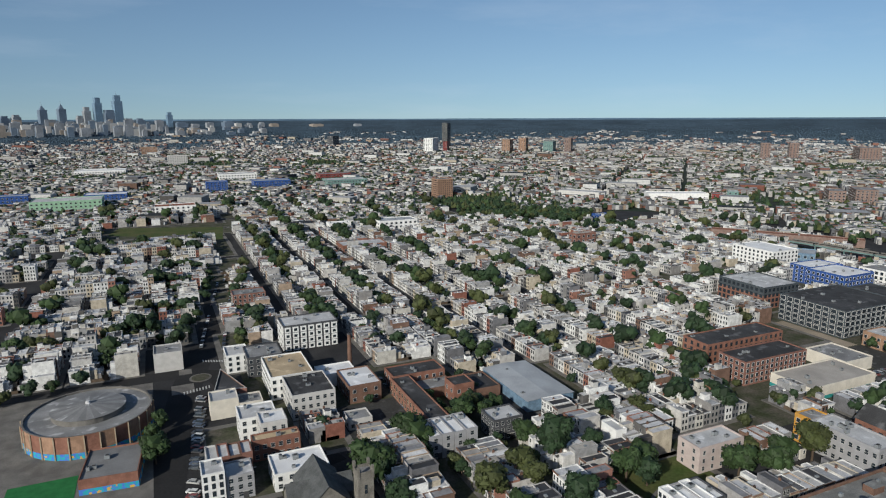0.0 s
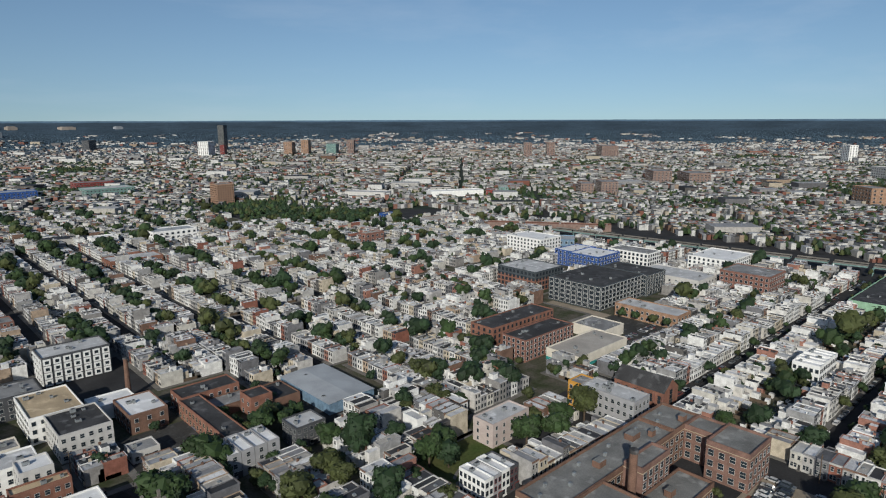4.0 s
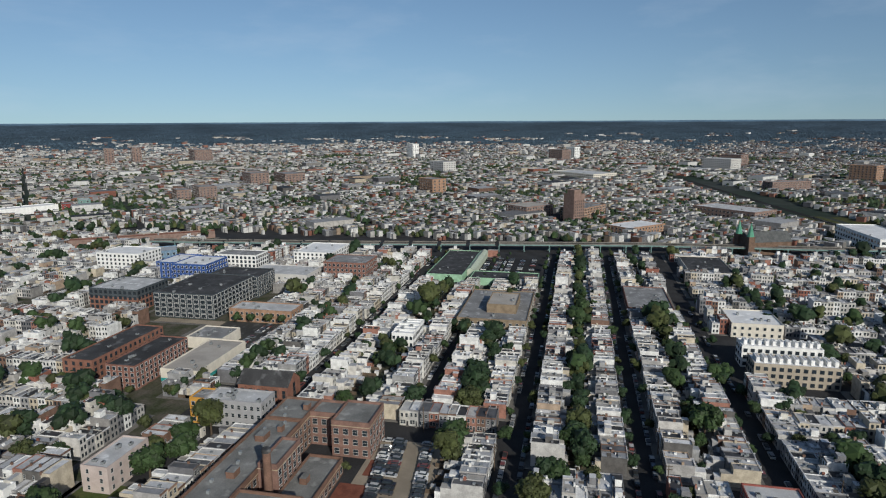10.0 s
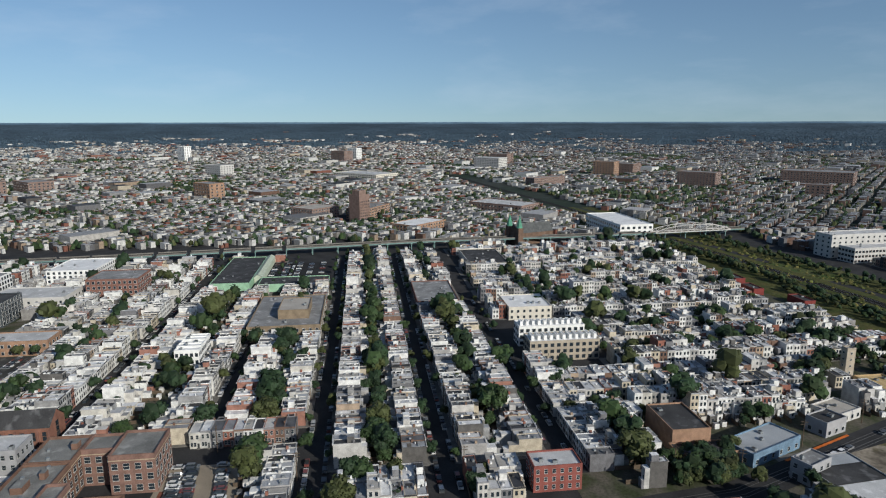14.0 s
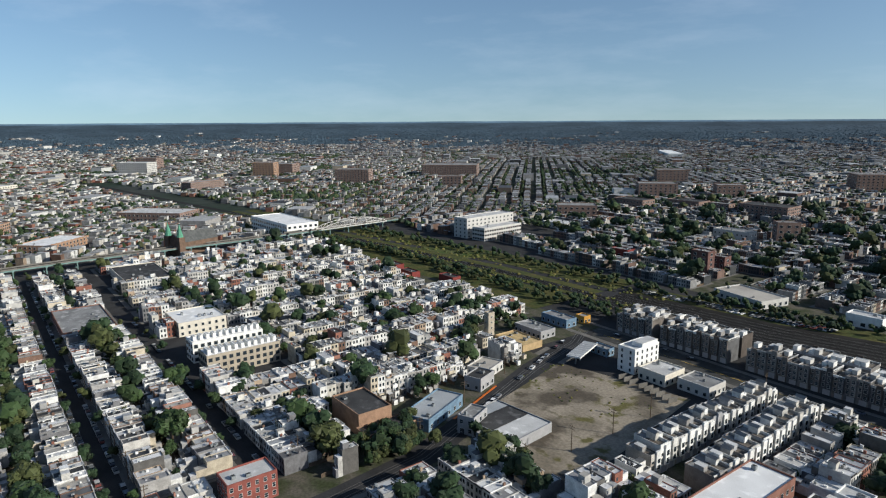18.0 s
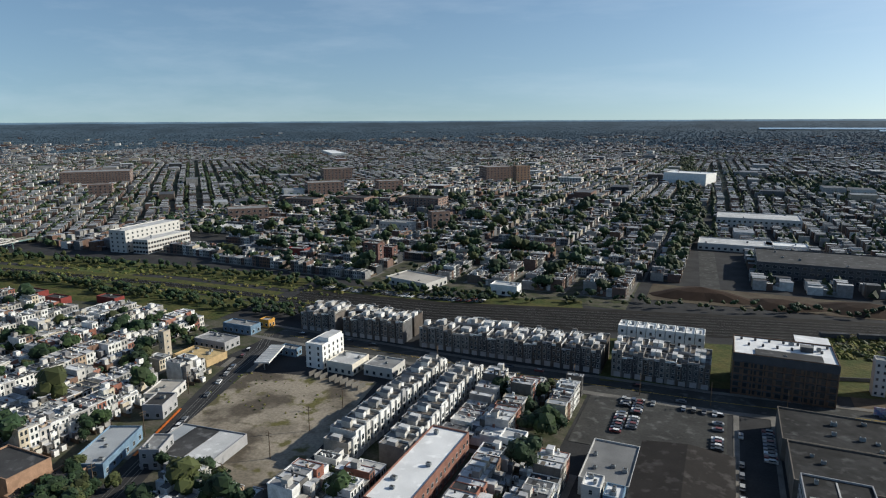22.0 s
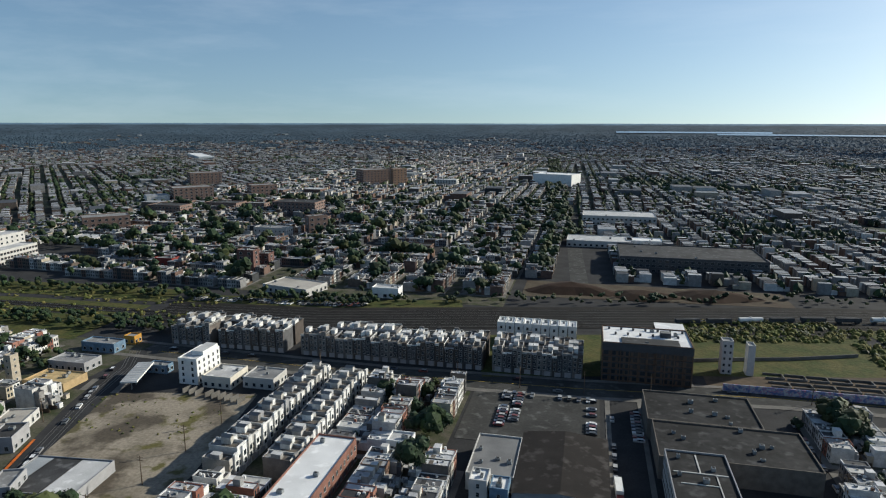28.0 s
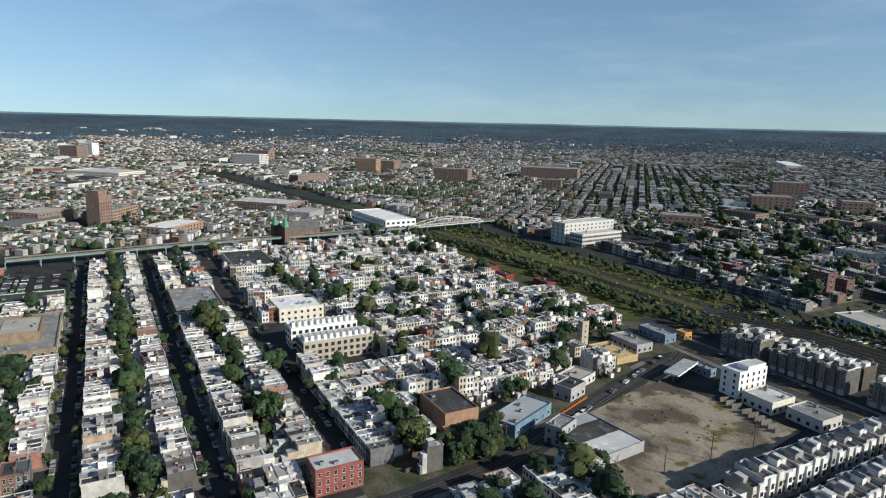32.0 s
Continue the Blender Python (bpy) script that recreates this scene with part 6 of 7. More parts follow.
for mx, my, mr, mh in ((12, -476, 34, 7), (-40, -470, 26, 5), (-90, -478, 30, 6)):
    n = 18
    c = len(mound.v)
    mound.v.append((mx, my, mh))
    for ring_, k in ((0.5, 0.62), (1.0, 0.02)):
        for i in range(n):
            a = 6.283 * i / n
            w = 1 + 0.18 * math.sin(3 * a + mx)
            mound.v.append((mx + mr * ring_ * w * math.cos(a), my + mr * 0.5 * ring_ * w * math.sin(a), mh * k + 0.2))
    mi = mound.mat("dirt_red")
    for i in range(n):
        j = (i + 1) % n
        mound.f.append((c, c + 1 + i, c + 1 + j))
        mound.f.append((c + 1 + i, c + 1 + n + i, c + 1 + n + j, c + 1 + j))
        mound.m.extend((mi, mi))
tagged(new("earth_mounds", mound.mesh("earth_mounds")), "bare brown earth mounds of a large dig", "earth mound", kind="stuff")

for i, (x, y, a) in enumerate(along([(-62, -407), (-140, -428), (-204, -440), (-320, -458), (-560, -490)], 17)):
    t = thing("rail_wagon", "white tank wagon of a freight train" if i % 4 == 2 else "dark freight wagon of a long train", "train wagon", "freight train", m=pose(x, y, 0.4, 0, 0, math.degrees(a)))
    b = Bag()
    if i % 4 == 2:
        tapered(b, (-7.5, 0, 2.6), (7.5, 0, 2.6), 1.5, 1.5, "white_paint", 14)
        tapered(b, (0, 0, 4.0), (0, 0, 4.6), 0.5, 0.5, "white_paint", 8)
    else:
        b.box(-7.6, -1.4, 1.2, 7.6, 1.4, 3.6, "dark_panel", "roof_dark")
        for k in range(9):
            b.box(-7.5 + 1.8 * k, -1.5, 1.2, -7.3 + 1.8 * k, 1.5, 3.7, "dark_panel")
    part("body", b, t)
    for s in (-5.6, 5.6):
        b = Bag()
        b.box(s - 1.2, -1.1, 0.1, s + 1.2, 1.1, 1.2, "roof_dark")
        part("bogie", b, t)


# ---- the elevated line ----
def viaduct():
    pts = [(560, 420), (584, 212), (605, 73), (626, -70), (632, -215), (640, -296), (655, -420)]
    t = thing("elevated_railway", "steel elevated railway on green posts above a street", "viaduct")
    for n, (x, y, a) in enumerate(along(pts, 24)):
        b = Bag()
        b.box(0, -5, 6.2, 24.3, 5, 7.4, "steel_green", "ballast", True)
        for s in (-5, 4.6):
            b.box(0, s, 7.4, 24.3, s + 0.4, 8.6, "concrete")
        d = part("deck_span", b, t)
        d.matrix_basis = pose(x, y, 0, 0, 0, math.degrees(a))
        for s in (-4.4, 4.4):
            b = Bag()
            b.box(-0.4, s - 0.4, 0, 0.4, s + 0.4, 6.2, "steel_green")
            b.box(-0.7, s - 0.7, 5.4, 0.7, s + 0.7, 6.2, "steel_green")
            p_ = part("post", b, t)
            p_.matrix_basis = pose(x, y, 0, 0, 0, math.degrees(a))
        reserve(x - 9, y - 13, x + 9, y + 13)
    tr = thing("truss_bridge", "pale curved steel truss bridge over the railway", "bridge", m=pose(642, -352, 0, 0, 0, -83))
    for s in (-5.5, 5.5):
        b = Bag()
        n = 12
        for k in range(n):
            xa, xb = -46 + 92 * k / n, -46 + 92 * (k + 1) / n
            za, zb = 8.5 + 7 * math.sin(math.pi * k / n) ** 0.6, 8.5 + 7 * math.sin(math.pi * (k + 1) / n) ** 0.6
            tapered(b, (xa, s, za), (xb, s, zb), 0.4, 0.4, "pale_panel", 4)
            tapered(b, (xb, s, 8.0), (xb, s, zb), 0.25, 0.25, "pale_panel", 4)
            tapered(b, (xa, s, 8.0), (xb, s, zb), 0.22, 0.22, "pale_panel", 4)
        b.box(-46, s - 0.3, 7.6, 46, s + 0.3, 8.4, "pale_panel")
        part("truss", b, tr)


viaduct()

# ---- streets with marked asphalt ----
roads = Bag()
AVENUE = [(260, -292), (97, -287), (0, -291), (-83, -300), (-420, -312)]
strip(roads, AVENUE, -8.5, 8.5, 0.05, "asphalt_worn")
for lo_, hi_ in ((-12.2, -8.5), (8.5, 11.6)):
    strip(roads, AVENUE, lo_, hi_, 0.17, "concrete")
TROLLEY = [(172, -40), (176, -86), (181, -125), (199, -171), (219, -222), (231, -266), (250, -300)]
strip(roads, TROLLEY[:-1], -10, 10, 0.03, "concrete")
strip(roads, TROLLEY, -6.5, 6.5, 0.08, "asphalt")
for g in (-2.6, -1.2, 1.2, 2.6):
    strip(roads, TROLLEY, g - 0.14, g + 0.14, 0.1, "rail_steel")
strip(roads, [(208, -192), (188, -142)], -5.6, -4.4, 0.5, "orange_barrier")
for off in (-0.25, 0.15):
    strip(roads, [(230, -290), (97, -287), (0, -291), (-83, -300), (-400, -311)], off, off + 0.14, 0.08, "road_yellow")
strip(roads, [(6, -500), (16, -690)], -7, 7, 0.06, "asphalt_worn")
for x0_, x1_ in ((-11.5, -9.3), (-25.5, -23.6)):
    roads.box(x0_, -283, 0, x1_, -180, 0.15, "concrete")
for i in range(12):
    wx, wy = 368 + 11.5 * i, 758 - 9.8 * i
    reserve(wx - 30, wy - 28, wx + 30, wy + 28)
W_ROAD = [(-14, 150), (-7, 220), (4, 306), (21, 388), (44, 551), (60, 681), (85, 900)]
strip(roads, W_ROAD, -7, 7, 0.06, "asphalt_old")
strip(roads, [(-90, 338), (-40, 331), (4, 327), (18, 322), (36, 263), (54, 200)], -6, 6, 0.07, "asphalt_old")
for i in range(9):
    for k in range(2):
        x, y = (3 + 1.4 * i, 300.5 + 0.4 * i) if k else (14 + 1.3 * i, 340 - 0.6 * i)
        roads.quad([(x, y, 0.13), (x + 0.6, y, 0.13), (x + 0.6, y + 3.4, 0.13), (x, y + 3.4, 0.13)], "trim")
island = Bag()
for r0, r1, z, mt in ((0.0, 5.2, 0.3, "concrete"), (0.0, 4.2, 0.42, "yard")):
    for k in range(24):
        aa, ab = 6.2832 * k / 24, 6.2832 * (k + 1) / 24
        ca, sa, cb, sb = math.cos(aa), math.sin(aa), math.cos(ab), math.sin(ab)
        island.quad([(11.5, 318.5, z), (11.5 + r1 * ca, 318.5 + r1 * sa, z), (11.5 + r1 * cb, 318.5 + r1 * sb, z)], mt)
        island.quad([(11.5 + r1 * ca, 318.5 + r1 * sa, 0), (11.5 + r1 * cb, 318.5 + r1 * sb, 0), (11.5 + r1 * cb, 318.5 + r1 * sb, z), (11.5 + r1 * ca, 318.5 + r1 * sa, z)], mt)
structure("traffic_island", island, "small round traffic island with a kerb", "traffic island")
roads.box(-2, 302, 0, 8, 313, 0.12, "concrete")
roads.box(2, 326, 0, 8, 333, 0.12, "concrete")
structure("roads", roads, "worn asphalt roads with trolley rails and yellow lines", "road")
for x, y, _ in along([(6, -500), (16, -690)], 12):
    reserve(x - 10, y - 8, x + 10, y + 8)
for x, y, _ in along(W_ROAD, 16) + along(TROLLEY, 10):
    reserve(x - 9, y - 9, x + 9, y + 9)
for x, y, _ in along([(18, 322), (36, 263), (54, 200)], 10):
    reserve(x - 6, y - 6, x + 6, y + 6)

# ---- near blocks: rows of houses along their streets ----
# west
PAD_Z = []
for x0, y0, x1, y1 in ((62, 165, 132, 300), (158, 165, 346, 266), (203, -236, 256, -84), (44, -206, 128, -128), (131, -150, 200, -70), (290, 160, 352, 215), (52, -276, 70, -206), (345, 130, 480, 420), (30, 190, 46, 320), (240, -300, 420, -228), (56, -500, 260, -420)):
    PAD_Z.append(0.03 + 0.006 * len(PAD_Z))
    PADS.quad([(x0, y0, PAD_Z[-1]), (x1, y0, PAD_Z[-1]), (x1, y1, PAD_Z[-1]), (x0, y1, PAD_Z[-1])], "yard")
for _ in range(24):
    x, y = vr.uniform(62, 132), vr.uniform(170, 300)
    if free(x, y, 2):
        tree(x, y, vr.uniform(0.6, 1.0))
for _ in range(40):
    x, y = vr.uniform(205, 345), vr.uniform(130, 262)
    if free(x, y, 2):
        tree(x, y, vr.uniform(0.5, 0.9))
for _ in range(70):
    x, y = vr.uniform(60, 420), vr.uniform(-520, -420)
    if free(x, y, 2):
        tree(x, y, vr.uniform(0.6, 1.1))
for x, y, _ in along([(34, 345), (44, 410), (60, 560)], 17) + along([(0, 350), (11, 395), (34, 540)], 15):
    tree(x + vr.uniform(-3, 3), y + vr.uniform(-4, 4), vr.uniform(0.9, 1.6))
for x, y in ((-8, 246), (-10, 258), (-7, 268), (-9, 240), (-60, 322), (-52, 325), (-70, 320), (-78, 318), (-40, 324)):
    tree(x, y, vr.uniform(1.0, 1.4))
reserve(140, 143, 167, 166)
pad(136, 142, 176, 168, "grass")
for i in range(14):
    xa, ya = 142 + 1.7 * i, 147 + 3.5 * math.sin(i * 0.32)
    PADS.quad([(xa, ya - 0.7, 0.17), (xa + 1.75, ya - 0.7 + 3.5 * (math.sin((i + 1) * 0.32) - math.sin(i * 0.32)), 0.17), (xa + 1.75, ya + 0.7 + 3.5 * (math.sin((i + 1) * 0.32) - math.sin(i * 0.32)), 0.17), (xa, ya + 0.7, 0.17)], "concrete")
for x, y, s in ((348, 176, 0.9), (349, 186, 1.0), (348, 197, 1.0), (349, 207, 0.9), (372, 160, 1.0), (378, 166, 1.1), (388, 162, 1.0), (178, 144, 1.7), (202, 146, 1.15), (141, 159, 1.6), (146, 154, 1.4), (150, 161, 1.15), (177, 196, 1.2), (176, 190, 1.1), (108, 222, 1.1), (114, 228, 1.0), (104, 218, 1.2), (120, 232, 1.1), (126, 226, 1.0), (118, 220, 0.9), (110, 234, 0.9), (134, 196, 0.9), (128, 232, 0.8), (120, 240, 0.9), (126, 246, 0.8), (183, 205, 0.9), (172, 236, 0.8), (232, 200, 0.7), (240, 176, 0.8)):
    tree(x, y, s)
pad(6, 200, 42, 262, z=0.07)
pad(22, 316, 52, 384, z=0.07)
block_y(40, 53, 357, 384, depth=6, ell=0)
block_x(360, 384, 58, 92, depth=7, ell=2)
block_y(112, 131, 118, 163, tall=0.3)
block_y(92, 106, 128, 160, depth=7, ell=2)
block_x(174, 200, 376, 436)
block_y(62, 79, 168, 222, tall=0.3)
block_y(92, 108, 165, 197, tall=0.5)
block_y(128, 136, 165, 200, depth=7, ell=2.5)
block_y(143, 170, 168, 216, storeys=2)
block_x(178, 200, 172, 222, storeys=2)
block_y(177, 207, 204, 262)
block_y(217, 240, 204, 262)
row("x", 124.5, 152, 219, -1, storeys=2, tall=0.15, shift=-4.5)
row("x", 160, 172, 240, 1, storeys=2)
row("x", 129.5, 264, 560, -1)
block_x(141, 168, 262, 420, storeys=2)
block_y(96, 126, 298, 372)
block_y(128, 160, 268, 372)
block_y(172, 202, 268, 372)
block_y(214, 242, 268, 372)
block_y(256, 290, 246, 372)
block_y(302, 340, 226, 372)
for b0, b1 in ((384, 480), (492, 600), (612, 720), (732, 840), (852, 960)):
    for a0 in range(30, 620, 43):
        if b1 > 620 and a0 > 560 - (b1 - 620):
            continue
        block_y(a0, a0 + 31, b0, b1, ell=5.5, trees=0.4)
for k in range(15):
    b0 = 333 + 41 * k
    end = 4 + (b0 - 306) * 0.175 - 4
    for a0, a1 in ((-420, -318), (-308, -206), (-196, -92), (-82, end)):
        if (k + int(a0 / 90)) % 3 == 0:
            for j in range(max(1, int((a1 - a0) / 36))):
                block_y(a0 + 36 * j, a0 + 36 * j + 30, b0 + 1, b0 + 36, ell=4.5, tall=0.55)
        else:
            block_x(b0, b0 + 31, a0, a1, ell=5.0, trees=0.34, tall=0.55)
# north
row("y", 236, 29, 70, -1, storeys=2, tall=0.1)
block_x(70.5, 116.5, 240, 470, ell=7.0)
block_x(70.5, 116.5, 575, 580)
block_x(26.5, 58.5, 250, 470)
row("x", 27, 186, 223, -1, storeys=2, tall=0.0)
row("y", 222, 30, 44, 1, storeys=2)
block_x(-20.5, 13.5, 214, 590)
row("y", 184, -18, 12, -1, storeys=2)
row("y", 203, -18, 12, 1, storeys=2)
block_x(-64.5, -33.5, 214, 590)
row("y", 183.5, -50, -31, -1, storeys=2)
row("y", 206, -52, -31, 1, storeys=2)
row("x", -78, 200, 300, 1, storeys=2)
row("y", 232, -112, -92, -1, storeys=2)
row("y", 244, -228, -132, 1, storeys=2)
block_y(71, 95, -272, -208, storeys=2, tall=0.5, trees=0.15)
row("y", 54, -276, -238, -1, depth=8, ell=3)
block_y(44, 76, -204, -152, storeys=2, tall=0.4)
block_y(102, 126, -176, -128, storeys=2, tall=0.4)
block_x(-146, -122, 131, 170, storeys=2, tall=0.3, trees=0.5)
block_x(-116, -92, 140, 172, storeys=2, tall=0.3, trees=0.5)
row("x", -101, 172, 192, -1, storeys=2, tall=0.6, depth=7, ell=3)
row("x", -78, 172, 188, 1, storeys=2, tall=0.6, depth=7, ell=3)
block_x(-108, -86, 206, 252, storeys=2, depth=7, ell=3, trees=0.5)
row("y", 250, -205, -112, 1, storeys=2, depth=8, ell=0)
row("y", 233, -186, -132, -1, storeys=2, depth=6, ell=0)
block_x(162, 184, 242, 256, storeys=2, depth=8, ell=3)
for _ in range(34):
    tree(vr.uniform(184, 206), vr.uniform(-136, -102), vr.uniform(0.6, 1.1))
for _ in range(16):
    tree(306 + vr.uniform(-7, 7), vr.uniform(-272, -222), vr.uniform(1.0, 1.6))
for x_, y_, s_ in ((62, -232, 1.5), (58, -226, 1.6), (66, -226, 1.3), (60, -238, 1.2), (54, -232, 1.1), (160, -150, 1.2), (152, -148, 1.0), (196, -118, 1.1), (190, -112, 1.3), (186, -120, 1.2), (199, -106, 1.0)):
    tree(x_, y_, s_)
for b_, a0, a1 in ((64.5, 245, 560), (20, 190, 590), (-27, 195, 590), (123, 240, 560), (-71, 210, 420)):
    for s_ in (-4.6, 4.6):
        x_ = a0
        while x_ < a1:
            x_ += vr.uniform(12, 42)
            tree(x_, b_ + s_, vr.uniform(0.5, 1.0))
block_y(46, 60, 222, 250, depth=7, ell=2)
for a0, a1, b0, b1 in ((256, 283, -226, -80), (290, 306, -284, -124), (323, 332, -284, -124), (345, 372, -286, -125), (384, 412, -270, -80), (424, 452, -275, -80), (464, 492, -280, -80), (504, 532, -285, -80), (544, 572, -290, -125), (584, 612, -295, -80)):
    block_y(a0, a1, b0, b1)
for _ in range(16):
    tree(vr.uniform(183, 203), vr.uniform(-128, -106), vr.uniform(0.45, 0.8))
for x, y, s in ((164, -144, 0.9), (170, -146, 0.7), (236, -2, 1.0), (268, -5, 1.2), (276, 2, 1.1), (300, -2, 1.1), (318, 0, 1.1), (335, -4, 1.0), (352, 2, 1.1), (371, -3, 1.0), (395, -8, 1.2), (400, 0, 1.2), (386, 4, 1.2), (410, -6, 1.2), (192, 22, 0.9),
                (262, 42, 0.9), (286, 44, 1.0), (330, 46, 1.0), (340, 92, 1.1), (300, 98, 1.0), (320, 90, 1.1), (180, -150, 0.9), (166, -140, 0.8), (160, -146, 0.7), (196, 78, 0.6), (240, -150, 0.9), (100, -206, 0.8), (-86, -268, 0.8)):
    tree(x, y, s)
for cx_, cy_, rx_, ry_, n_ in ((380, -57, 26, 9, 26), (410, -123, 18, 8, 14), (352, 66, 10, 6, 6), (318, 98, 16, 6, 10), (455, -118, 14, 8, 9), (300, -70, 12, 5, 7)):
    for _ in range(n_):
        tree(cx_ + vr.uniform(-rx_, rx_), cy_ + vr.uniform(-ry_, ry_), vr.uniform(0.8, 1.35))
# east
for k in range(6):
    for b0, b1 in ((-276, -240), (-233, -190), (-183, -146)):
        if (k + int(b0)) % 4 == 1:
            block_x(b0, b1 - 14, -112 - 31 * k, -90 - 31 * k, tall=0.1, trees=0.3)
        else:
            block_y(-113 - 31 * k, -90 - 31 * k, b0, b1, tall=0.1, trees=0.3, depth=8.0, ell=3.0)
row("y", -84, -216, -150, 1)
eb = random.Random(12)
for j in range(9):
    row("y", 50, -546 - 44 * j, -508 - 44 * j, 1, trees=0.6, tall=0.12)
    row("y", 28, -546 - 44 * j, -508 - 44 * j, -1, trees=0.6, tall=0.12, ell=0)
for i in range(7):
    for j in range(12):
        a0, b1 = 56 + 86 * i, -506 - 40 * j
        if i > 4 and j < 1:
            continue
        q = eb.random()
        if q < 0.16:
            block_y(a0, a0 + 34, b1 - 32, b1, trees=0.5, tall=0.2)
            block_y(a0 + 42, a0 + 76, b1 - 32, b1, trees=0.5, tall=0.2)
        elif q < 0.26:
            w_, d_ = eb.uniform(20, 44), eb.uniform(14, 24)
            far_wall = eb.choice(("brick", "brick_brown", "pale_panel", "grey_panel"))
            if free(a0 + 30, b1 - 16, 16):
                building("workshop", {"brick": "red brick workshop among row houses", "brick_brown": "brown brick workshop among row houses"}.get(far_wall, "pale rendered workshop among row houses"), "workshop", a0 + 30 - w_ / 2, b1 - 16 - d_ / 2, a0 + 30 + w_ / 2, b1 - 16 + d_ / 2, eb.uniform(5, 11), far_wall, eb.choice(("roof_light", "roof_grey", "roof_dark")), 2, 4.5, units=3)
        else:
            block_x(b1 - 30, b1, a0, a0 + 76, trees=0.55, tall=0.15)
for a0, a1, b0 in ((258, 330, -452), (338, 420, -456), (428, 500, -470), (262, 336, -496), (344, 430, -500)):
    block_x(b0, b0 + 28, a0, a1, trees=0.6, tall=0.15)
for a0 in (60, 105, 150, 195):
    block_y(a0, a0 + 30, -500, -446, trees=0.5)
for a0 in (270, 345, 420):
    block_x(278, 300, a0, a0 + 60)
for b0, b1 in ((330, 372),):
    block_x(b0, b0 + 30, 350, 465)
for b0 in (146, 186):
    block_x(b0, b0 + 32, 420, 570)
block_x(222, 254, 475, 570)
block_x(266, 296, 500, 570)
block_x(308, 338, 505, 570)
block_x(350, 380, 515, 570)

for bag in CITY:
    if bag.f:
        structure("row_houses", bag, "rows of brick and stucco row houses with flat roofs", "houses", kind="stuff")
structure("pavement", PADS, "concrete pavements with kerbs round yards and gardens", "pavement")

# ---- cars ----
def make_car(i):
    t = thing("car", "parked car on the street", "car", "parked cars")
    L, W = (4.5, 4.8, 5.2)[i % 3], 1.85
    van = i % 3 == 2
    b = Bag()
    b.box(-L / 2, -W / 2, 0.28, L / 2, W / 2, 0.9, "car_paint")
    s = len(b.v)
    x0, x1, zt = (-L * 0.42, L * 0.2, 1.75) if van else (-L * 0.36, L * 0.16, 1.42)
    b.v.extend([(x0 - 0.1, -W / 2 + 0.04, 0.9), (x1 + 0.6, -W / 2 + 0.04, 0.9), (x1 + 0.6, W / 2 - 0.04, 0.9), (x0 - 0.1, W / 2 - 0.04, 0.9), (x0 + 0.25, -W / 2 + 0.22, zt), (x1, -W / 2 + 0.22, zt), (x1, W / 2 - 0.22, zt), (x0 + 0.25, W / 2 - 0.22, zt)])
    b.f.append((s + 4, s + 5, s + 6, s + 7))
    b.m.append(b.mat("car_paint"))
    part("body", b, t)
    b2 = Bag()
    b2.v = [tuple(v) for v in b.v[s:]]
    g = b2.mat("glass")
    for a, c in ((0, 1), (1, 2), (2, 3), (3, 0)):
        b2.f.append((a, c, c + 4, a + 4))
        b2.m.append(g)
    part("cabin_glass", b2, t, "dark car glass")
    for x in (-L * 0.31, L * 0.31):
        for y in (-W / 2 + 0.1, W / 2 - 0.1):
            w = Bag()
            tapered(w, (x, y - 0.12, 0.33), (x, y + 0.12, 0.33), 0.33, 0.33, "rubber", 10)
            part("wheel", w, t)
    t.matrix_basis = pose(-440, 10 * i, 0)
    return t


CARS = [make_car(i) for i in range(3)]
car_rng, FAR_CARS, car_count = random.Random(21), Bag(), [0]


def car(x, y, rz, z=0.02):
    if not in_view(x, y, 180):
        return
    if math.hypot(x, y) < 330 and car_count[0] < 95:
        car_count[0] += 1
        copy_thing(CARS[car_rng.randrange(3)], pose(x, y, z, 0, 0, rz + car_rng.choice((0, 180))))
    else:
        s = len(FAR_CARS.v)
        FAR_CARS.box(-2.3, -0.9, 0.25, 2.3, 0.9, 0.9, "car_paint_mixed")
        FAR_CARS.box(-1.6, -0.8, 0.9, 0.9, 0.8, 1.35, "glass", "car_paint_mixed")
        FAR_CARS.turn(s, pose(x, y, z, 0, 0, rz))


for k in range(16):
    for y, gap in ((66.8, 0.06), (61.8, 0.1), (50.8, 0.06)):
        if car_rng.random() > gap:
            car(181 + 2.7 * k, y + 0.13 * 2.7 * (k - 7), 88, 0.17)
for x, y, rz in along([(1.5, 205), (10.5, 296)], 3.1):
    if car_rng.random() < 0.75:
        car(x, y, math.degrees(rz) + 62)
for x, y, rz in along([(25, 350), (31, 395), (52, 540)], 6.4) + along([(13, 350), (17, 380), (38, 520)], 6.6) + along([(4, 412), (16, 408)], 2.8):
    if car_rng.random() < 0.7:
        car(x, y, math.degrees(rz))
for b_, a0, a1 in ((123, 150, 560), (64.5, 240, 560), (20, 186, 590), (-27, 190, 590), (-71, 205, 420)):
    for s in (-3.4, 3.4):
        x = a0
        while x < a1:
            x += car_rng.uniform(5.4, 7.5)
            if car_rng.random() < 0.68:
                car(x, b_ + s, 0)
for k in range(15):
    for y_ in (170, 176, 184):
        if car_rng.random() < 0.6:
            car(308 + 2.8 * k, y_, 88, 0.1)
for k in range(12):
    for x_, g in ((-3.5, 0.25), (29, 0.35), (34.5, 0.3)):
        if car_rng.random() > g:
            car(x_, -276.5 + 2.9 * k, 0, 0.15)
    if car_rng.random() < 0.6:
        car(-2 + 4.2 * k, -277, 90, 0.15)
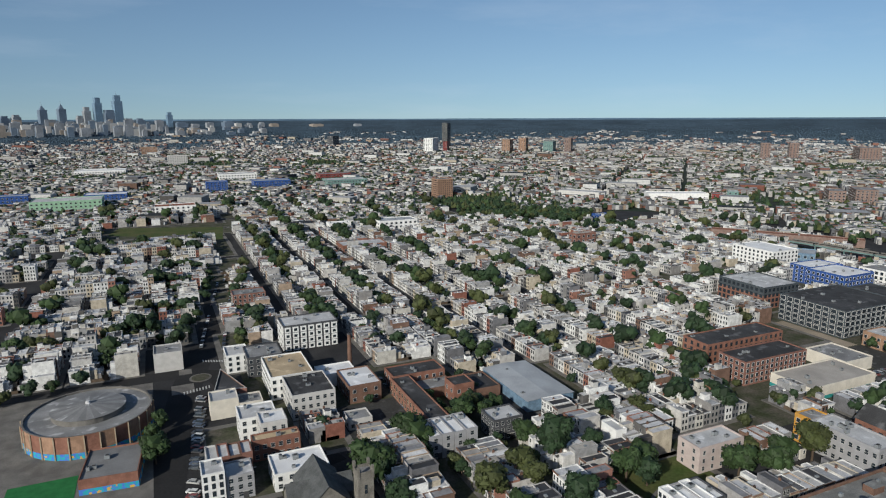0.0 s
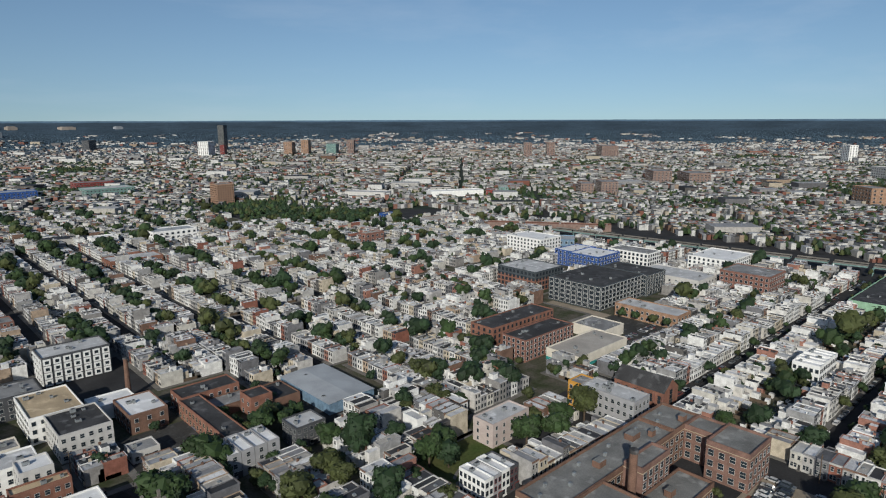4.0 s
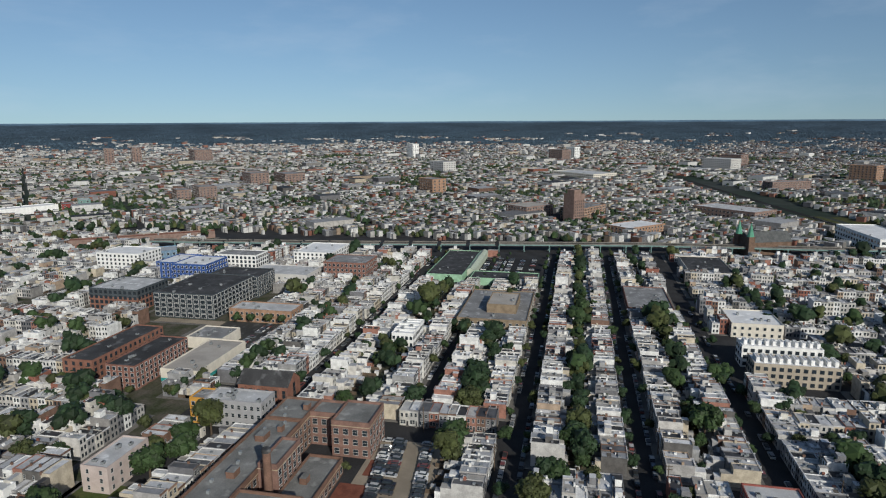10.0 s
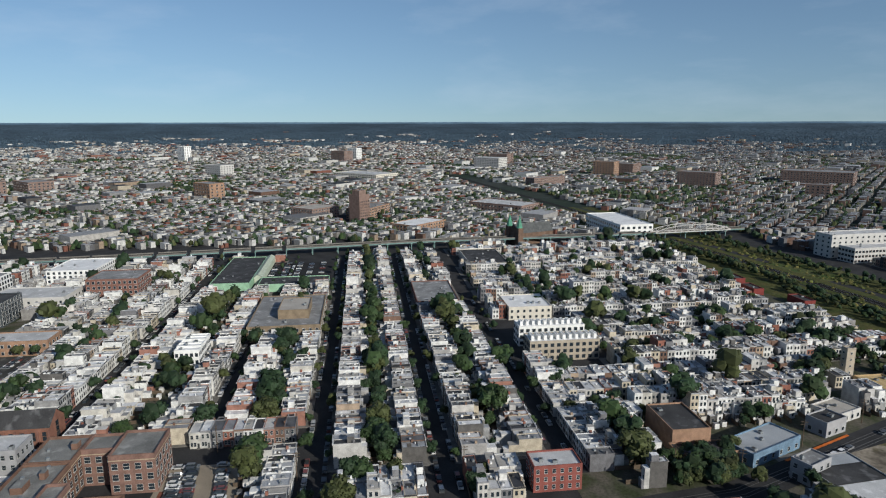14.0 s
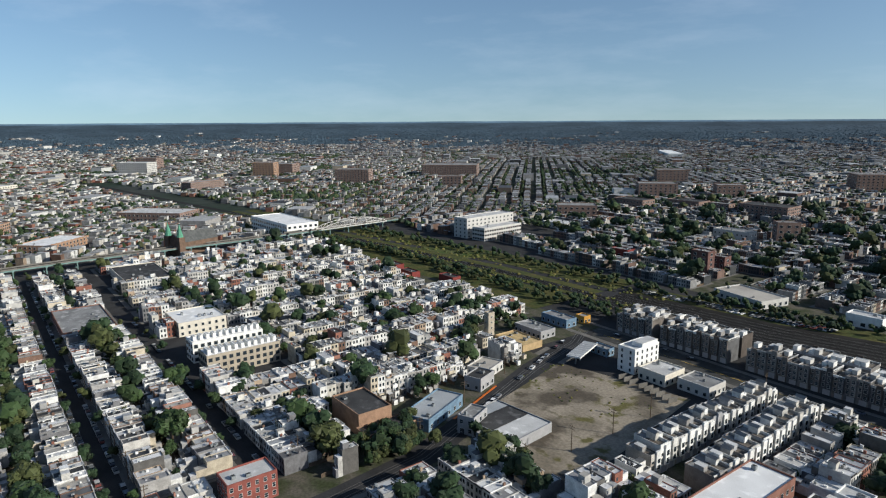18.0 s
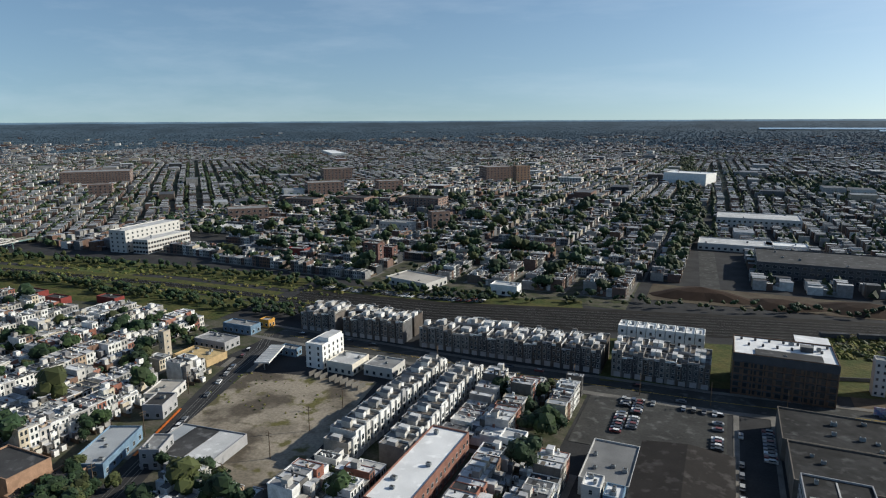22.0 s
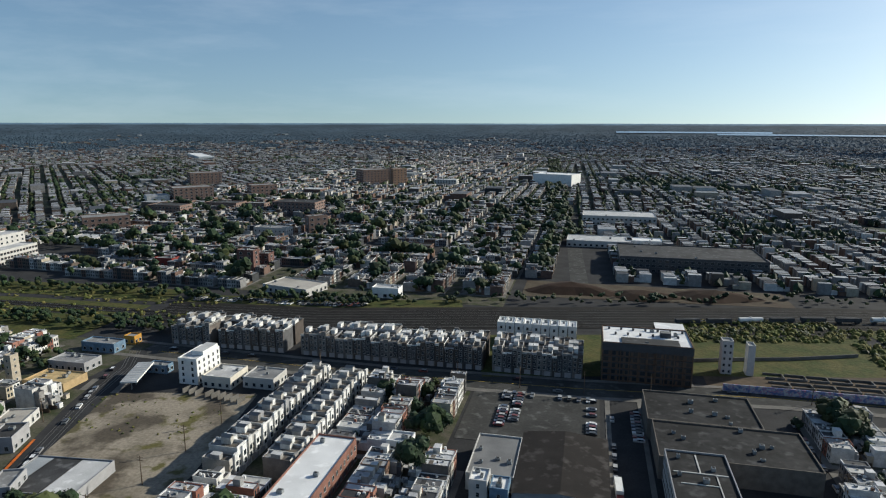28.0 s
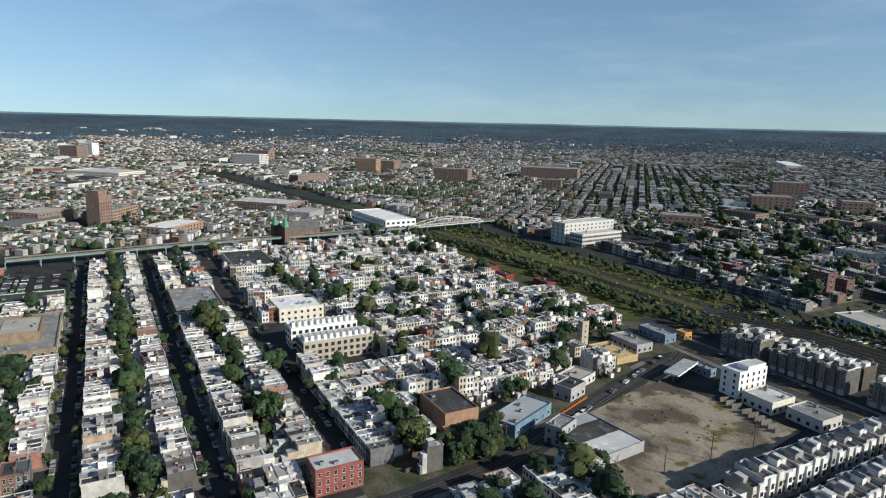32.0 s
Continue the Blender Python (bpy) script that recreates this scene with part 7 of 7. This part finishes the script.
for k in range(9):
    car(-22, -268 + 3.1 * k, 0) if car_rng.random() < 0.9 else None
    car(-12, -276 + 8 * k, 90) if car_rng.random() < 0.7 else None
for k in range(26):
    if car_rng.random() < 0.3:
        car(220 - 16 * k, -284.5 - (0.06 * 16 * k if k > 14 else 0), 1)
    if car_rng.random() < 0.35:
        car(224 - 16 * k, -294.5 - (0.06 * 16 * k if k > 14 else 0), 1)
    if car_rng.random() < 0.6:
        car(188 + 1.9 * k, -146 - 4.6 * k, -66)
for k in range(40):
    for y in (-398, -404):
        x = 150 + 3.2 * k
        if car_rng.random() < 0.85:
            car(x, rail_band(x) - 33 - (y + 398) * 0.9, 80)
for k in range(12):
    for j in range(5):
        if car_rng.random() < 0.75:
            car(505 + 5.6 * k, 36 + 10 * j, 90, 0.1)
for a_ in (-89.5, -120.5, -151.5, -182.5, -213.5, 46, 88, 240, 285, 335, 377, 417):
    for k in range(16):
        y = (-272 + 7 * k) if a_ < 40 else (175 + 8 * k) if a_ < 100 else (-225 + 8 * k)
        if car_rng.random() < 0.45:
            car(a_ + 3.3, y, 90)
structure("far_cars", FAR_CARS, "parked cars in many colours on farther streets", "cars", kind="stuff")


def lorry():
    t = thing("lorry", "box lorry with a long white body", "truck", m=pose(-12.6, -203, 0, 0, 0, 93))
    b = Bag()
    b.box(-5.5, -1.25, 1.1, 3.6, 1.25, 3.8, "white_paint")
    part("box", b, t)
    b = Bag()
    b.box(3.9, -1.15, 0.5, 5.9, 1.15, 2.7, "red_metal")
    part("cab", b, t)
    for x in (-4.2, -3.1, 4.9):
        for y in (-1.1, 1.1):
            w = Bag()
            tapered(w, (x, y - 0.15, 0.5), (x, y + 0.15, 0.5), 0.5, 0.5, "rubber", 12)
            part("wheel", w, t)


lorry()


# ---- poles along the streets ----
def make_pole():
    t = thing("utility_pole", "wooden utility pole with crossarms", "utility pole", "utility poles")
    b = Bag()
    tapered(b, (0, 0, 0), (0, 0, 11), 0.2, 0.13, "pole_wood", 8)
    part("mast", b, t)
    for z in (9.2, 10.3):
        b = Bag()
        b.box(-1.3, -0.08, z, 1.3, 0.08, z + 0.16, "pole_wood")
        part("crossarm", b, t)
    t.matrix_basis = pose(-450, 0, 0)
    return t


POLE = make_pole()
for x, y, a in [(150, -148, 0), (149.4, -172, 0), (148.8, -196, 0), (148.2, -220, 0), (196, -108, 20), (206, -86, 20), (205, -33, 90), (232, -33, 90), (262, -33, 90), (208, 26, 90), (190, -130, 70), (207, -166, 70), (222, -204, 70), (44, 240, 0), (232, 28, 0), (232, 58, 0), (60, -284, 90), (30, -285, 90), (0, -286, 90), (-30, -289, 90), (-100, -296, 90), (130, -281, 90), (-86, -240, 0), (-86, -215, 0)]:
    copy_thing(POLE, pose(x, y, 0.1, 0, 0, a))


# ---- the distance: city, woods and towers ----
def region_turn(x, y):
    """The street grid turns by 45 degrees beyond the elevated line and in the far west."""
    if x > 655 or (y > 740 and x > 60 + (y - 740) * 0.1):
        return 45.0
    if y < -505 and x < 10 - 0.02 * (y + 505):
        return 2.0
    return 68.0 if y > 700 else 0.0


FAR, WOODS = Bag(), Bag()
fr = random.Random(33)


def far_piece(x, y, lx, ly, h, c, s, k):
    z = rise(math.hypot(x, y))
    pts = [(x + c * a - s * b, y + s * a + c * b) for a, b in ((-lx, -ly), (lx, -ly), (lx, ly), (-lx, ly))]
    n = len(FAR.v)
    FAR.v.extend([(*p, z - 1) for p in pts] + [(*p, z + h) for p in pts])
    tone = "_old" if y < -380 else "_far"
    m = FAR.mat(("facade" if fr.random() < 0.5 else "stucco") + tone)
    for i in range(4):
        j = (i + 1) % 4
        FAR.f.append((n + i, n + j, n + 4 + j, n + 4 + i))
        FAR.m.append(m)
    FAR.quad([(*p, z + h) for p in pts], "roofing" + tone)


CELLS = set()


def mark_cells():
    """Which 10 m squares of the plan the reserved plots cover."""
    for x0, y0, x1, y1 in RESERVED:
        for i in range(math.floor((x0 - 4) / 10), math.floor((x1 + 4) / 10) + 1):
            for j in range(math.floor((y0 - 4) / 10), math.floor((y1 + 4) / 10) + 1):
                CELLS.add((i, j))


def clear(x, y):
    return (math.floor(x / 10), math.floor(y / 10)) not in CELLS


def far_clump(x, y, r, h):
    """A low uneven tuft of tree tops."""
    z = rise(math.hypot(x, y))
    n = len(WOODS.v)
    k, rings = 4, ((0.75, 0.72), (1.0, 0.25))
    if math.hypot(x, y) > 1900:
        rings = ((0.95, 0.3),)
    a0 = fr.uniform(0, 6)
    WOODS.v.append((x + fr.uniform(-r, r) * 0.2, y + fr.uniform(-r, r) * 0.2, z + h))
    for ring_, zz in rings:
        for i in range(k):
            a = a0 + 6.283 * (i + 0.5 * (ring_ < 0.9)) / k
            q = r * ring_ * fr.uniform(0.7, 1.25)
            WOODS.v.append((x + q * math.cos(a), y + q * math.sin(a), z + h * zz * fr.uniform(0.8, 1.15)))
    m = WOODS.mat(("leaf", "leaf_dark", "leaf_dark", "leaf_olive")[fr.randrange(4)] if math.hypot(x, y) < 2600 else "hazy_leaf")
    for i in range(k):
        j = (i + 1) % k
        WOODS.f.append((n, n + 1 + i, n + 1 + j))
        WOODS.m.append(m)
        if len(rings) > 1:
            WOODS.f.append((n + 1 + i, n + 1 + k + i, n + 1 + k + j, n + 1 + j))
            WOODS.m.append(m)


def already_built(x, y):
    if region_turn(x, y) == 2.0:
        return False
    if -1000 < x < 560 and -1000 < y < -410:
        return True
    if 0 < x < 640 and -420 < y < 600:
        return True
    return -430 < x < 620 and 300 < y < 965 and region_turn(x, y) == 0


def spread(turn, r0, r1, street, cross, piece):
    """Unbroken rows of houses with tree tops in the yards behind them, on a grid turned by so many degrees."""
    c, s = math.cos(radians(turn)), math.sin(radians(turn))
    n = int(r1 / street) + 1
    for i in range(-n, n + 1):
        u = i * street
        v = -r1
        level = 6.5
        while v < r1:
            step = piece * fr.uniform(0.75, 1.25)
            v += step
            r = math.hypot(u, v)
            if (v % cross) < cross * 0.08 or not r0 < r < r1:
                continue
            k = far_scale(r)
            if fr.random() < 0.3:
                level = fr.choice((5.8, 6.2, 6.6, 7.0, 9.0))
            for side in (-1, 1):
                uu = u + side * street * 0.25
                x, y = c * uu - s * v, s * uu + c * v
                if region_turn(x, y) != turn or not in_view(x, y) or already_built(x, y) or not clear(x, y):
                    continue
                if r > 2100:
                    x, y = x + street * fr.uniform(-0.25, 0.25), y + street * fr.uniform(-0.25, 0.25)
                wood = noise.noise(Vector((x * 0.0035, y * 0.0035, 3.1))) + 0.6 * noise.noise(Vector((x * 0.011, y * 0.011, 8.4))) + 1.0 * max(0, (r - 2800) / 1000)
                q = fr.random()
                if q < 0.2 + 1.0 * max(0, wood):
                    far_clump(x, y, min(7.0, max(3.4, step * 0.55)) * fr.uniform(0.8, 1.3), 8.0 * k * fr.uniform(0.7, 1.2))
                elif q > (0.993 if r > 1000 else 0.9985):
                    far_piece(x, y, fr.uniform(8, 18), fr.uniform(9, 26), fr.uniform(8, 15) * k, c, s, k)
                elif q < 0.93:
                    d = street * fr.uniform(0.10, 0.14)
                    far_piece(x, y, d, step * 0.5, (level + fr.uniform(-0.5, 0.5)) * k, c, s, k)
                    if r < 1000:
                        o = side * (d + 2.2)
                        far_piece(x + c * o, y + s * o, 2.2, step * 0.36, fr.choice((3.0, 4.6, 5.4)), c, s, k)
            if fr.random() < 0.42:
                x, y = c * (u + street * 0.5) - s * v, s * (u + street * 0.5) + c * v
                if region_turn(x, y) == turn and in_view(x, y) and not already_built(x, y) and clear(x, y):
                    far_clump(x, y, min(6.0, max(3.2, step * 0.5)) * fr.uniform(0.8, 1.3), 7.5 * k * fr.uniform(0.7, 1.2))


mark_cells()
for turn_ in (0.0, 45.0, 68.0, 2.0):
    spread(turn_, 480, 1000, 36, 115, 4.4)
    spread(turn_, 1000, 1300, 39, 125, 6.5)
    spread(turn_, 1300, 2300, 42, 130, 9)
    spread(turn_, 2300, 3300, 46, 150, 13)
    spread(turn_, 3300, 4000, 60, 180, 17)
    spread(turn_, 4000, 4640, 80, 220, 24)
for cx_, cy_, rx_, ry_, n_ in ((560, -560, 60, 40, 60), (790, -40, 70, 50, 70), (900, 420, 60, 40, 50), (1250, 330, 120, 50, 90), (760, -900, 90, 60, 90)):
    for _ in range(n_):
        x, y = cx_ + rx_ * fr.uniform(-1, 1), cy_ + ry_ * fr.uniform(-1, 1)
        if free(x, y, 1):
            tree(x, y, fr.uniform(0.9, 1.4))
for _ in range(430):
    k_, off_ = fr.random(), fr.uniform(-38, 38)
    tree(368 + 126 * k_ + off_ * 0.62, 758 - 108 * k_ + off_ * 0.78, fr.uniform(0.9, 1.5))
for _ in range(520):
    y = -fr.uniform(640, 2150)
    x = 30 + (-y - 700) * 0.062 + fr.uniform(-18, 18)
    if free(x, y, 1):
        tree(x, y, fr.uniform(0.9, 1.5))
structure("far_houses", FAR, "endless far rows of brick and stucco houses", "houses", kind="stuff")
structure("far_trees", WOODS, "tree tops among the far houses", "trees", kind="stuff")
structure("middle_trees", MIDWOOD, "leafy trees in yards and beside the railway", "trees", kind="stuff")

hills = Bag()
n_ = 260
for i in range(n_ + 1):
    a = radians(-140 + 255 * i / n_)
    zb = rise(4640)
    hh = 122.5 + 1.6 * noise.noise(Vector((i * 0.11, 0, 0))) + 0.7 * noise.noise(Vector((i * 0.5, 7, 0)))
    for r, z in ((4560, rise(4560) - 4), (4700, zb + 4), (4800, hh)):
        hills.v.append((r * math.cos(a), r * math.sin(a), z))
hills.names = ["hazy_woods"]
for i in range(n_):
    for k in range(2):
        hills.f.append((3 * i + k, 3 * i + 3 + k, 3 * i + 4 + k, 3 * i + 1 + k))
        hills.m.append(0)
structure("backdrop", hills, "low wooded hills tinted with blue haze along the horizon", "hills")

river = Bag()
for a0, a1, r0, r1 in ((-104, -92, 4130, 4230), (-122, -100, 4010, 4090), (-140, -118, 3700, 3800)):
    for k in range(12):
        aa, ab = radians(a0 + (a1 - a0) * k / 12), radians(a0 + (a1 - a0) * (k + 1) / 12)
        river.quad([(r * math.cos(a), r * math.sin(a), rise(r) + 5) for a, r in ((aa, r0), (ab, r0), (ab, r1), (aa, r1))][::-1], "water")
_, _ns, _ls, _b = nodes_of("water", 0.12, 0, 0.6)
_b.inputs["Base Color"].default_value = (0.10, 0.14, 0.17, 1)
for k in range(5):
    a_ = radians(-119.0 - 0.45 * k)
    b_ = Bag()
    b_.box(-7, -5, -4, 7, 5, 46 if k in (1, 3) else 12, "tower_grey")
    t_ = tagged(new("bridge_tower", b_.mesh("bridge_tower")), "distant grey steel tower of a river bridge", "bridge", "towers of the far bridge")
    t_.matrix_basis = pose(3650 * math.cos(a_), 3650 * math.sin(a_), rise(3650))
structure("river", river, "pale glittering river reaches on the horizon", "water")


def skyline():
    """Towers of the far centre, four kilometres off: bearing, height of the top, width, finish, kind of cap."""
    D = 4300.0
    for bearing, top, width, kind, cap in (
        (99.85, 143, 53, "tower_blue", 0),
        (99.10, 150, 50, "tower_grey", 0),
        (98.30, 96, 60, "tower_grey", 0),
        (97.41, 199, 48, "tower_blue", 1),
        (96.98, 124, 76, "tower_grey", 0),
        (96.17, 205, 48, "tower_blue", 1),
        (95.74, 114, 61, "tower_grey", 0),
        (95.02, 146, 38, "tower_grey", 0),
        (94.50, 194, 46, "tower_grey", 0),
        (93.73, 248, 49, "tower_glass", 0),
        (92.93, 178, 84, "tower_blue", 0),
        (92.34, 262, 57, "tower_glass", 2),
        (91.68, 129, 68, "tower_grey", 0),
        (91.19, 108, 38, "tower_tan", 0),
        (90.83, 129, 53, "tower_blue", 0),
        (90.02, 92, 61, "tower_grey", 0),
        (88.63, 165, 38, "tower_glass", 0),
        (87.81, 107, 84, "tower_blue", 0),
        (86.75, 96, 53, "tower_grey", 0),
        (84.16, 112, 76, "tower_blue", 0),
        (82.45, 100, 30, "tower_grey", 0),
        (81.44, 104, 38, "tower_grey", 0),
        (80.43, 96, 61, "tower_tan", 0),
        (76.89, 92, 91, "tower_tan", 0),
        (73.36, 92, 53, "tower_grey", 0),
        (95.40, 100, 90, "tower_tan", 0),
        (93.40, 104, 90, "tower_grey", 0),
        (97.90, 100, 80, "tower_grey", 0),
    ):
        a = radians(bearing)
        x, y = D * math.cos(a), D * math.sin(a)
        zb = rise(D)
        h = top - zb
        w = width * 0.8
        t = thing("skyscraper", "distant glass skyscraper of the city centre" if "glass" in kind or "blue" in kind else "distant stone office tower", "skyscraper", "towers of the city centre", m=pose(x, y, zb, 0, 0, bearing - 70))
        b = Bag()
        b.box(-w / 2, -w / 2, -3, w / 2, w / 2, h * 0.82, kind)
        part("shaft", b, t)
        b = Bag()
        q = w * 0.36
        if cap != 1:
            b.box(-q, -q, h * 0.82, q, q, h, kind)
        else:
            tapered(b, (0, 0, h * 0.82), (0, 0, h), q * 1.3, q * 0.35, kind, 4)
        part("crown", b, t)
        if cap:
            b = Bag()
            tapered(b, (0, 0, h), (0, 0, h + 26), 1.6, 0.5, kind, 5)
            part("spire", b, t)


for i_ in range(150):
    brg = fr.uniform(81, 101) if i_ < 90 else fr.uniform(86, 101)
    a_ = radians(brg)
    d_ = fr.uniform(3700, 4280)
    w_, h_ = fr.uniform(16, 44), fr.uniform(8, 34) * (1.7 if brg > 88 else 1.0)
    b_ = Bag()
    b_.box(-w_ / 2, -w_ / 3, -3, w_ / 2, w_ / 3, h_, fr.choice(("tower_grey", "tower_tan", "tower_grey", "tower_blue", "pale_panel")), "roof_light")
    b_.box(-w_ / 5, -w_ / 6, h_, w_ / 5, w_ / 6, h_ + 3, "tower_grey")
    t_ = tagged(new("office_block", b_.mesh("office_block")), "distant pale block near the city centre", "building", "blocks round the city centre")
    t_.matrix_basis = pose(d_ * math.cos(a_), d_ * math.sin(a_), rise(d_), 0, 0, 20)
skyline()
